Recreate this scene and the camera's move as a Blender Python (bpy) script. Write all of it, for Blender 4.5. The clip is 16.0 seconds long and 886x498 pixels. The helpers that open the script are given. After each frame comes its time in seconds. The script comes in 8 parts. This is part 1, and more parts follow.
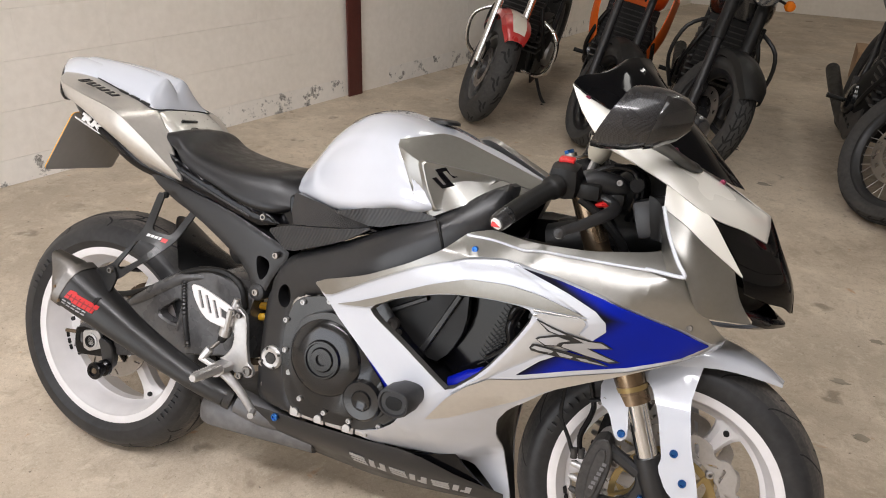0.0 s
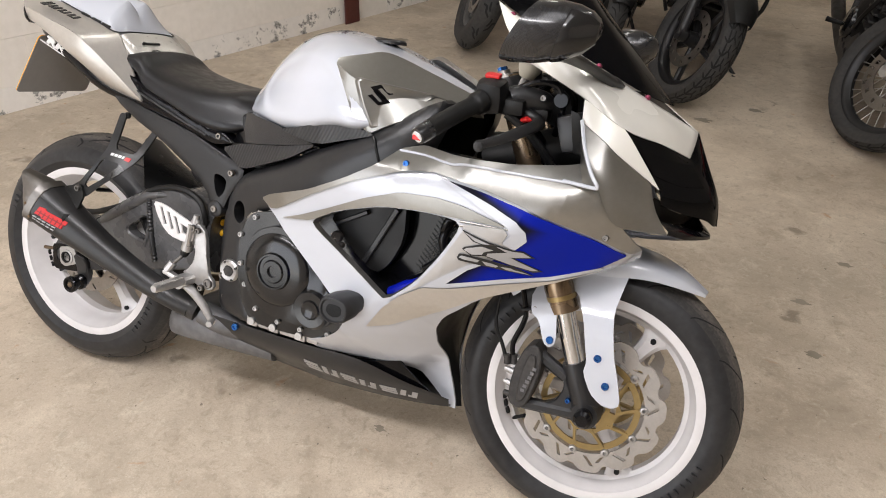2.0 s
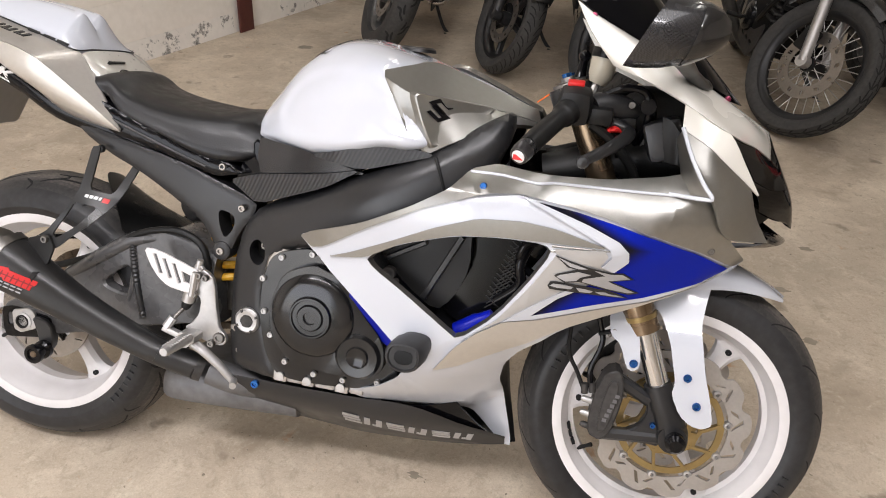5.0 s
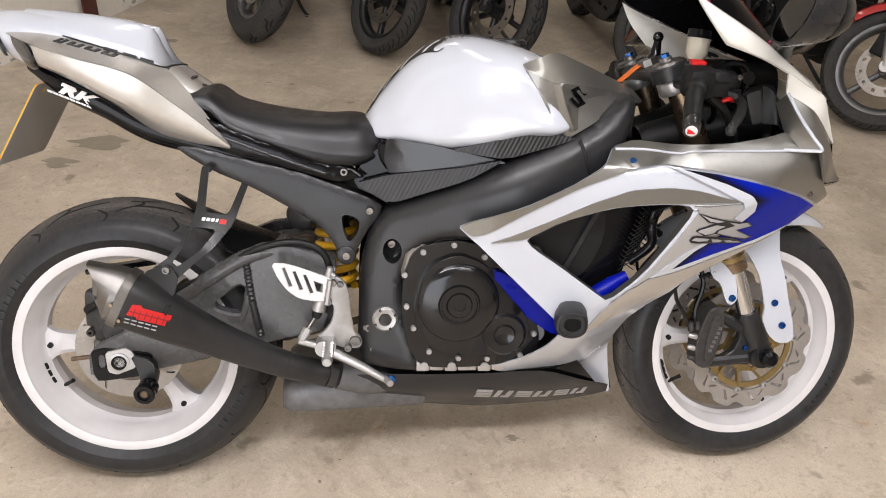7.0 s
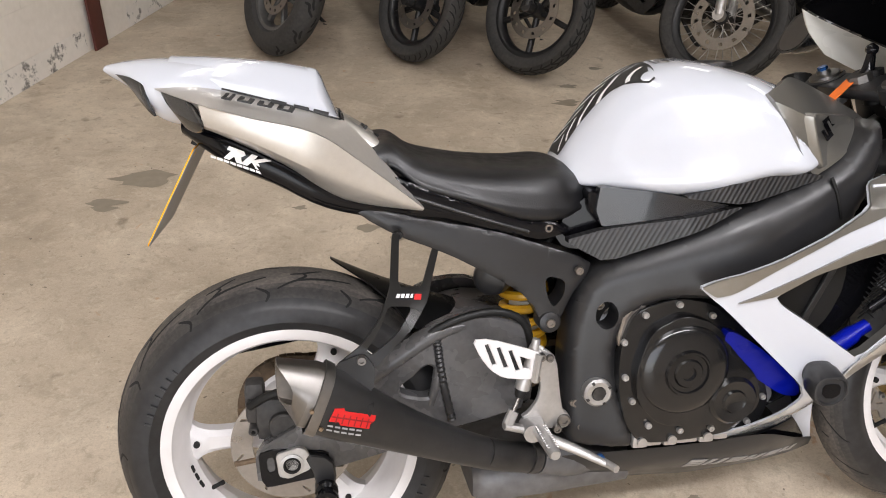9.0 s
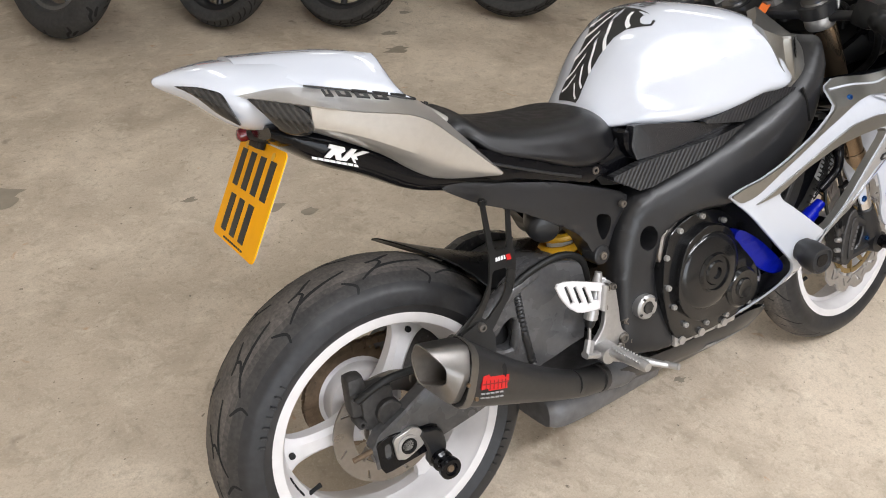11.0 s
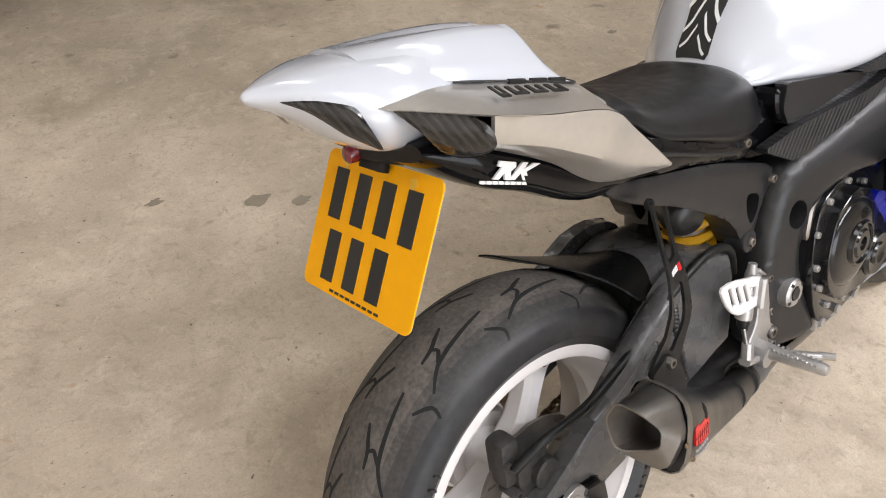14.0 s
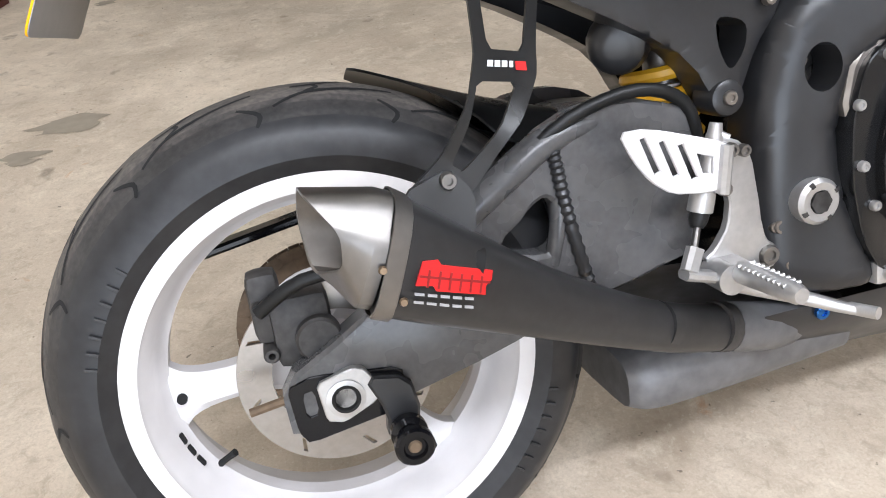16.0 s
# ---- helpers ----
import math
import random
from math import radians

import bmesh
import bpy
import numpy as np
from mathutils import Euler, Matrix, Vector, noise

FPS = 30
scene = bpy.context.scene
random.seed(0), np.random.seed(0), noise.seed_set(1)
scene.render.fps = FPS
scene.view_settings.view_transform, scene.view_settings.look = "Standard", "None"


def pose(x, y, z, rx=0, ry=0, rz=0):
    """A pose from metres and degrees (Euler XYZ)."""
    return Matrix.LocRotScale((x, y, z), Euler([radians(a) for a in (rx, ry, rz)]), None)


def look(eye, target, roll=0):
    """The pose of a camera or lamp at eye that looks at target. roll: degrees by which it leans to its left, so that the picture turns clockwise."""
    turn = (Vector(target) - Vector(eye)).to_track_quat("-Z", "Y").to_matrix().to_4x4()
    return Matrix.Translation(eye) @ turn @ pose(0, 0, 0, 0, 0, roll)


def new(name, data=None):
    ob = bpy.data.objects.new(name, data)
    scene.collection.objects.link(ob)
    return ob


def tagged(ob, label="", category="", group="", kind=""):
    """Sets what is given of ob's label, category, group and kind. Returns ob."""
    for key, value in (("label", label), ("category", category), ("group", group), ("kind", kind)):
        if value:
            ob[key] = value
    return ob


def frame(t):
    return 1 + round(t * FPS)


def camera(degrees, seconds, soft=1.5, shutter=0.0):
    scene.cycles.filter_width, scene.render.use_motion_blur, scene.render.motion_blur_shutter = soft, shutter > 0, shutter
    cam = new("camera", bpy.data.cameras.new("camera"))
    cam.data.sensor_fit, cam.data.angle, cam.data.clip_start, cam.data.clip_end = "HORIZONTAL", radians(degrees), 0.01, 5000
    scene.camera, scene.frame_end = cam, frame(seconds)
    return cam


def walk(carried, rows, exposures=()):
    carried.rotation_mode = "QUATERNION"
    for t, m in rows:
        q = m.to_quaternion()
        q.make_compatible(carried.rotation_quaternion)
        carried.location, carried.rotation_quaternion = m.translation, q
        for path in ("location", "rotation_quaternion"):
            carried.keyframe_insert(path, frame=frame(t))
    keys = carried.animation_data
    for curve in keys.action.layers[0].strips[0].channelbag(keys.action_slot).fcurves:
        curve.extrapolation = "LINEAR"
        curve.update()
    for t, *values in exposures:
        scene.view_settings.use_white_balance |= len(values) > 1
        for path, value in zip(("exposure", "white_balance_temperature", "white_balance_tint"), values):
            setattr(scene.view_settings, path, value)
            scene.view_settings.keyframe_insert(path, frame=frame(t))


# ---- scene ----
cam = camera(60.4, 16.0, soft=1.0)
METRES, EYE, TILT, LEAN, TURN = 8.0, 1.5, 0.0, 0.0, 0.0
PATH = [
    (0, (1.443, -1.248, 1.445), (0.735, 0.387, 0.537), 1.9),
    (0.5, (1.602, -1.228, 1.437), (0.827, 0.316, 0.431), 1.1),
    (1, (1.63, -1.237, 1.436), (0.875, 0.292, 0.391), 0.7),
    (1.5, (1.63, -1.243, 1.443), (0.892, 0.287, 0.388), 1.0),
    (2, (1.629, -1.247, 1.445), (0.907, 0.289, 0.387), 1.1),
    (2.5, (1.624, -1.25, 1.439), (0.924, 0.29, 0.371), 1.4),
    (3, (1.619, -1.247, 1.43), (0.939, 0.295, 0.352), 1.8),
    (3.5, (1.608, -1.246, 1.431), (0.957, 0.308, 0.353), 2.3),
    (4, (1.538, -1.254, 1.427), (0.929, 0.328, 0.365), 2.5),
    (4.5, (1.387, -1.263, 1.42), (0.912, 0.377, 0.378), 2.9),
    (5, (1.207, -1.23, 1.394), (0.82, 0.432, 0.352), 2.6),
    (5.2, (1.069, -1.221, 1.397), (0.744, 0.454, 0.352), 2.1),
    (7.3, (0.524, -1.389, 1.426), (0.703, 0.29, 0.354), 4.6),
    (7.5, (0.515, -1.392, 1.426), (0.688, 0.287, 0.354), 4.8),
    (8, (0.456, -1.388, 1.421), (0.621, 0.292, 0.349), 4.9),
    (8.5, (0.317, -1.3, 1.406), (0.493, 0.375, 0.328), 4.3),
    (9, (0.115, -1.079, 1.399), (0.364, 0.582, 0.313), 2.5),
    (9.5, (-0.115, -0.955, 1.383), (0.426, 0.582, 0.224), 1.3),
    (9.7, (-0.204, -0.964, 1.393), (0.415, 0.52, 0.203), 0.4),
    (11.8, (-0.447, -0.897, 1.432), (0.45, 0.466, 0.276), 5.4),
    (12, (-0.449, -0.895, 1.428), (0.444, 0.482, 0.285), 5.4),
    (12.5, (-0.447, -0.857, 1.425), (0.44, 0.536, 0.297), 4.5),
    (13, (-0.434, -0.683, 1.377), (0.513, 0.667, 0.245), 5.6),
    (13.5, (-0.476, -0.529, 1.319), (0.458, 0.727, 0.074), 4.0),
    (14, (-0.558, -0.455, 1.336), (0.452, 0.69, 0.044), 3.5),
    (14.5, (-0.547, -0.45, 1.336), (0.471, 0.671, 0.03), 4.1),
    (15, (-0.341, -0.625, 1.238), (0.419, 0.716, -0.037), 2.7),
    (15.5, (-0.055, -0.742, 1.055), (0.381, 0.802, -0.14), -1.4),
    (16, (0.005, -0.727, 0.916), (0.327, 0.89, -0.216), -5.2),
]
EXPOSURES = [(0.0, -0.14, 6480, 9), (3.0, -0.18, 6480, 9), (4.5, -0.12, 6500, 10), (5.2, -0.06, 6500, 10), (7.5, -0.13, 6500, 10), (9.5, -0.03, 6450, 9), (11.8, -0.06, 6200, 6), (13.5, 0.0, 6400, 8), (14.5, 0.05, 6400, 8), (15.0, 0.2, 6250, 7), (15.5, 0.36, 6000, 7), (16.0, 0.41, 5900, 7)]
walk(cam, [(t, look(eye, target, roll)) for t, eye, target, roll in PATH], EXPOSURES)

# ---------------------------------------------------------------- world and light
world = bpy.data.worlds.new("overcast_sky")
scene.world = world
world.use_nodes = True
sky = world.node_tree.nodes.new("ShaderNodeTexSky")
sky.sky_type, sky.sun_disc = "NISHITA", False
sky.sun_elevation, sky.sun_rotation = radians(48), radians(200)
world.node_tree.links.new(sky.outputs[0], world.node_tree.nodes["Background"].inputs[0])
world.node_tree.nodes["Background"].inputs[1].default_value = 0.12

sun = new("sun", bpy.data.lights.new("sun", "SUN"))
sun.data.energy, sun.data.angle, sun.data.color = 1.2, radians(12), (1.0, 0.96, 0.9)
sun.matrix_world = look((3, -9, 9), (0, 0, 0))


def area_lamp(name, eye, target, wide, high, watts, colour):
    lamp = new(name, bpy.data.lights.new(name, "AREA"))
    lamp.data.shape, lamp.data.size, lamp.data.size_y = "RECTANGLE", wide, high
    lamp.data.energy, lamp.data.color = watts, colour
    lamp.matrix_world = look(eye, target)
    return lamp


SKYLIGHTS = ((-0.2, -1.3), (2.4, -1.3))
for tx, ty in SKYLIGHTS:
    area_lamp("skylight_daylight", (tx, ty, 3.93), (tx, ty, 0), 1.3, 2.6, 40, (0.985, 0.966, 1.0))
area_lamp("doorway_daylight", (-0.9, -4.4, 1.45), (0.5, 0, 0.4), 3.0, 2.7, 84, (0.98, 0.961, 1.0))
STRIPS = ((0.1, -1.6), (1.6, -1.6))
for tx, ty in STRIPS:
    area_lamp("strip_light_tube", (tx, ty, 2.83), (tx, ty, 0), 1.4, 0.22, 40, (1.0, 0.966, 1.0))
# Unseen tubes added to brighten the back of the workshop
FILL_TUBES = ((-0.2, 2.2), (2.8, 2.2), (-0.2, 5.4), (2.8, 5.4))
for tx, ty in FILL_TUBES:
    area_lamp("back_fill_tube_light", (tx, ty, 3.72), (tx, ty, 0), 0.16, 1.5, 12, (1.0, 0.97, 0.92))


# ---------------------------------------------------------------- materials
def material(name, colour, rough=0.5, metal=0.0, scale=40.0, vary=0.06, bump=0.0, coat=0.0, wear=None, spread=0.08, across=False):
    """A surface with two scales of colour variation, uneven gloss and fine relief."""
    m = bpy.data.materials.new(name)
    m.use_nodes = True
    t = m.node_tree
    b = t.nodes["Principled BSDF"]
    co = t.nodes.new("ShaderNodeTexCoord")
    fine, broad = t.nodes.new("ShaderNodeTexNoise"), t.nodes.new("ShaderNodeTexNoise")
    fine.inputs["Scale"].default_value, fine.inputs["Detail"].default_value = scale, 6
    broad.inputs["Scale"].default_value, broad.inputs["Detail"].default_value = scale / 9, 3
    place = t.nodes.new("ShaderNodeNewGeometry").outputs["Position"] if across else co.outputs["Object"]
    for n in (fine, broad):
        t.links.new(place, n.inputs["Vector"])
    both = t.nodes.new("ShaderNodeMath")
    both.operation = "ADD"
    t.links.new(fine.outputs[0], both.inputs[0])
    t.links.new(broad.outputs[0], both.inputs[1])
    ramp = t.nodes.new("ShaderNodeMapRange")
    ramp.inputs["From Min"].default_value, ramp.inputs["From Max"].default_value = 0.7, 1.3
    t.links.new(both.outputs[0], ramp.inputs["Value"])
    mix = t.nodes.new("ShaderNodeMix")
    mix.data_type = "RGBA"
    dark = [c * (1 - vary) for c in colour] if wear is None else wear
    mix.inputs["A"].default_value = (*dark, 1)
    mix.inputs["B"].default_value = (*[min(1, c * (1 + vary)) for c in colour], 1)
    t.links.new(ramp.outputs[0], mix.inputs["Factor"])
    t.links.new(mix.outputs["Result"], b.inputs["Base Color"])
    gloss = t.nodes.new("ShaderNodeMapRange")
    gloss.inputs["From Min"].default_value, gloss.inputs["From Max"].default_value = 0.3, 0.7
    gloss.inputs["To Min"].default_value, gloss.inputs["To Max"].default_value = max(0.02, rough - spread), min(1, rough + spread)
    t.links.new(broad.outputs[0], gloss.inputs["Value"])
    t.links.new(gloss.outputs[0], b.inputs["Roughness"])
    b.inputs["Metallic"].default_value = metal
    b.inputs["Coat Weight"].default_value = coat
    b.inputs["Coat Roughness"].default_value = 0.04
    if bump:
        relief = t.nodes.new("ShaderNodeBump")
        relief.inputs["Strength"].default_value, relief.inputs["Distance"].default_value = bump, 0.002
        t.links.new(fine.outputs[0], relief.inputs["Height"])
        t.links.new(relief.outputs[0], b.inputs["Normal"])
    return m


WHITE = material("pearl_white_paint", (0.54, 0.563, 0.615), 0.22, 0, 30, 0.012, 0, 1.0, spread=0.03)
CREAM = material("cream_white_paint", (0.78, 0.762, 0.70), 0.26, 0, 30, 0.015, 0, 0.8, spread=0.03)
SILVER = material("silver_metallic_paint", (0.285, 0.278, 0.258), 0.34, 0.85, 900, 0.05, 0, 0.5, spread=0.03)
CHAMPAGNE = material("champagne_metallic_paint", (0.55, 0.525, 0.488), 0.31, 0.6, 900, 0.05, 0, 0.5, spread=0.03)
BLUE = material("deep_blue_paint", (0.002, 0.008, 0.30), 0.30, 0.0, 300, 0.06, 0, 0.03, spread=0.03)
PALESILVER = material("pale_pearl_silver_paint", (0.56, 0.545, 0.50), 0.30, 0.35, 900, 0.04, 0, 0.8, spread=0.03)
HANGERGREY = material("dark_grey_bracket_paint", (0.014, 0.0138, 0.0135), 0.34, 0.2, 120, 0.1, 0.02)
BLACKGLOSS = material("gloss_black_plastic", (0.004, 0.004, 0.005), 0.12, 0, 60, 0.1, 0, 0.0, spread=0.03)
TINTED = material("tinted_black_plastic", (0.003, 0.003, 0.0035), 0.06, 0, 60, 0.1, 0, 0.0, spread=0.02)
TINTED.node_tree.nodes["Principled BSDF"].inputs["Specular IOR Level"].default_value = 0.09
BLUE.node_tree.nodes["Principled BSDF"].inputs["Specular IOR Level"].default_value = 0.2


def faded_blue():
    """The blue decal, printed with a fade from near black along its rear edge."""
    m = material("blue_decal_with_black_fade", (0.002, 0.012, 0.31), 0.18, 0.0, 300, 0.06, 0, 0.0, spread=0.03)
    t = m.node_tree
    b = t.nodes["Principled BSDF"]
    b.inputs["Specular IOR Level"].default_value = 0.1
    place = t.nodes.new("ShaderNodeTexCoord")
    axes = t.nodes.new("ShaderNodeSeparateXYZ")
    t.links.new(place.outputs["Object"], axes.inputs[0])
    slope = t.nodes.new("ShaderNodeMath")
    slope.operation = "MULTIPLY_ADD"
    slope.inputs[1].default_value = -0.983
    t.links.new(axes.outputs["Z"], slope.inputs[0])
    t.links.new(axes.outputs["X"], slope.inputs[2])
    above = t.nodes.new("ShaderNodeMath")
    above.operation = "SUBTRACT"
    above.use_clamp = True
    above.inputs[1].default_value = 0.4
    t.links.new(axes.outputs["Z"], above.inputs[0])
    along = t.nodes.new("ShaderNodeMath")
    along.operation = "MULTIPLY_ADD"
    along.inputs[1].default_value = 3.2
    t.links.new(above.outputs[0], along.inputs[0])
    t.links.new(slope.outputs[0], along.inputs[2])
    fade = t.nodes.new("ShaderNodeMapRange")
    fade.interpolation_type = "SMOOTHSTEP"
    fade.inputs["From Min"].default_value, fade.inputs["From Max"].default_value = 0.862, 0.912
    t.links.new(along.outputs[0], fade.inputs["Value"])
    mix = t.nodes.new("ShaderNodeMix")
    mix.data_type = "RGBA"
    mix.inputs[6].default_value, mix.inputs[7].default_value = (0.006, 0.006, 0.012, 1), (0.002, 0.012, 0.31, 1)
    t.links.new(fade.outputs[0], mix.inputs[0])
    t.links.new(mix.outputs[2], b.inputs["Base Color"])
    return m


FADEDBLUE = faded_blue()
PURPLE = material("purple_anodised_screw", (0.18, 0.03, 0.06), 0.3, 0.8)
PEARL = material("pearl_silver_paint", (0.48, 0.48, 0.48), 0.34, 0.55, 700, 0.03, 0, 0.6, spread=0.03)
DARKRED = material("dark_red_print", (0.2, 0.01, 0.01), 0.4)
BLACKSATIN = material("satin_black_frame_paint", (0.015, 0.015, 0.016), 0.36, 0.0, 120, 0.12, 0.02, 0.03)
BLACKMATT = material("matt_black_plastic", (0.008, 0.008, 0.008), 0.42, 0, 240, 0.15, 0.06)
DARKVOID = material("grimy_metal_and_recess_shade", (0.008, 0.0075, 0.007), 0.65, 0.1, 60, 0.3, 0.1)
ENGINE = material("engine_black_paint", (0.008, 0.008, 0.0085), 0.17, 0.0, 180, 0.12, 0.03, 0.1)
VINYL = material("black_seat_vinyl", (0.007, 0.007, 0.008), 0.36, 0, 420, 0.12, 0.12)
RUBBER = material("dark_tyre_rubber", (0.025, 0.025, 0.026), 0.42, 0, 60, 0.22, 0.08, wear=(0.014, 0.014, 0.015))
RUBBER.node_tree.nodes["Principled BSDF"].inputs["Specular IOR Level"].default_value = 0.36
DUSTYRUBBER = material("dusty_tread_rubber", (0.115, 0.100, 0.086), 0.85, 0, 150, 0.2, 0.15, wear=(0.05, 0.046, 0.042))
GROOVE = material("black_fittings_and_groove_shade", (0.008, 0.008, 0.008), 0.9, 0, 80, 0.1)
RIMWHITE = material("white_wheel_paint", (0.71, 0.69, 0.69), 0.36, 0, 24, 0.03, 0, 0.2, wear=(0.63, 0.61, 0.605))
STEEL = material("brushed_stainless_steel", (0.225, 0.213, 0.20), 0.42, 1.0, 90, 0.08, 0.02)
CHROME = material("polished_chrome", (0.78, 0.78, 0.78), 0.08, 1.0, 60, 0.03, spread=0.03)
# Mirror glass with the dark room it reflects put into its colour
MIRROR = material("mirror_glass_dark_reflection", (0.17, 0.17, 0.175), 0.03, 1.0, 60, 0.02, spread=0.01)
ALLOY = material("cast_silver_alloy", (0.46, 0.45, 0.44), 0.40, 0.75, 140, 0.08, 0.04)
GOLD = material("gold_anodised_alloy", (0.36, 0.27, 0.125), 0.36, 0.85, 90, 0.08)
BRONZE = material("bronze_fork_tube", (0.24, 0.175, 0.115), 0.28, 0.9, 90, 0.06)
DISC = material("ground_disc_steel", (0.27, 0.245, 0.22), 0.34, 0.9, 120, 0.1, 0.02)
ROTOR = material("bright_ground_rotor_steel", (0.44, 0.42, 0.40), 0.42, 0.75, 160, 0.08, 0.03)
RUSTY = material("rusty_brown_steel", (0.15, 0.105, 0.066), 0.7, 0.4, 80, 0.3, 0.15)
BLUEBOLT = material("blue_anodised_bolt", (0.03, 0.12, 0.36), 0.25, 0.9, 90, 0.05)
RED = material("red_decal", (0.55, 0.015, 0.015), 0.35, 0, 90, 0.05)
YELLOWSPRING = material("yellow_spring_paint", (0.75, 0.42, 0.02), 0.35, 0, 90, 0.06)
PLATE = material("yellow_reflective_plate", (0.93, 0.43, 0.002), 0.5, 0, 60, 0.03)
PLATE.node_tree.nodes["Principled BSDF"].inputs["Specular IOR Level"].default_value = 0.15
PLATEBACK = material("grey_plate_back", (0.36, 0.355, 0.35), 0.5, 0, 60, 0.05)
INK = material("black_print", (0.012, 0.012, 0.012), 0.45, 0, 60, 0.05)
GREYPRINT = material("silver_grey_print", (0.42, 0.42, 0.43), 0.35, 0.3, 60, 0.05)
WHITEPRINT = material("white_print", (0.8, 0.8, 0.8), 0.4, 0, 60, 0.03)
SMOKED = material("smoked_lens", (0.012, 0.0115, 0.0115), 0.14, 0, 50, 0.3, 0, 0.2)
GREYPANEL = material("grey_satin_panel", (0.016, 0.016, 0.018), 0.18, 0.1, 90, 0.06, 0, 0.2)
SPRING = material("dull_grey_collector", (0.16, 0.16, 0.165), 0.5, 0.6, 50, 0.25, 0.06)


def carbon_material():
    m = material("carbon_fibre_weave", (0.03, 0.03, 0.032), 0.26, 0.1, 200, 0.1, 0, 0.5)
    t = m.node_tree
    b = t.nodes["Principled BSDF"]
    co = t.nodes.new("ShaderNodeTexCoord")
    wave = t.nodes.new("ShaderNodeTexChecker")
    wave.inputs["Scale"].default_value = 420
    wave.inputs["Color1"].default_value, wave.inputs["Color2"].default_value = (0.006, 0.006, 0.007, 1), (0.028, 0.028, 0.03, 1)
    t.links.new(co.outputs["Object"], wave.inputs["Vector"])
    t.links.new(wave.outputs[0], b.inputs["Base Color"])
    return m


def ribbed_material():
    m = material("ribbed_carbon_sheet", (0.03, 0.03, 0.032), 0.4, 0.1, 200, 0.1, 0, 0.2)
    t = m.node_tree
    b = t.nodes["Principled BSDF"]
    co = t.nodes.new("ShaderNodeTexCoord")
    wave = t.nodes.new("ShaderNodeTexWave")
    wave.inputs["Scale"].default_value, wave.inputs["Distortion"].default_value = 42, 0.4
    tilt = t.nodes.new("ShaderNodeMapping")
    tilt.inputs["Rotation"].default_value = (0, radians(-25), 0)
    t.links.new(co.outputs["Object"], tilt.inputs["Vector"])
    t.links.new(tilt.outputs[0], wave.inputs["Vector"])
    mix = t.nodes.new("ShaderNodeMix")
    mix.data_type = "RGBA"
    mix.inputs["A"].default_value, mix.inputs["B"].default_value = (0.007, 0.007, 0.008, 1), (0.022, 0.022, 0.023, 1)
    t.links.new(wave.outputs[1], mix.inputs["Factor"])
    t.links.new(mix.outputs["Result"], b.inputs["Base Color"])
    relief = t.nodes.new("ShaderNodeBump")
    relief.inputs["Strength"].default_value, relief.inputs["Distance"].default_value = 0.4, 0.002
    t.links.new(wave.outputs[1], relief.inputs["Height"])
    t.links.new(relief.outputs[0], b.inputs["Normal"])
    return m


for dull in (BLACKMATT, DARKVOID):
    dull.node_tree.nodes["Principled BSDF"].inputs["Specular IOR Level"].default_value = 0.3
BLACKGLOSS.node_tree.nodes["Principled BSDF"].inputs["Specular IOR Level"].default_value = 0.26
CARBON, RIBBED = carbon_material(), ribbed_material()


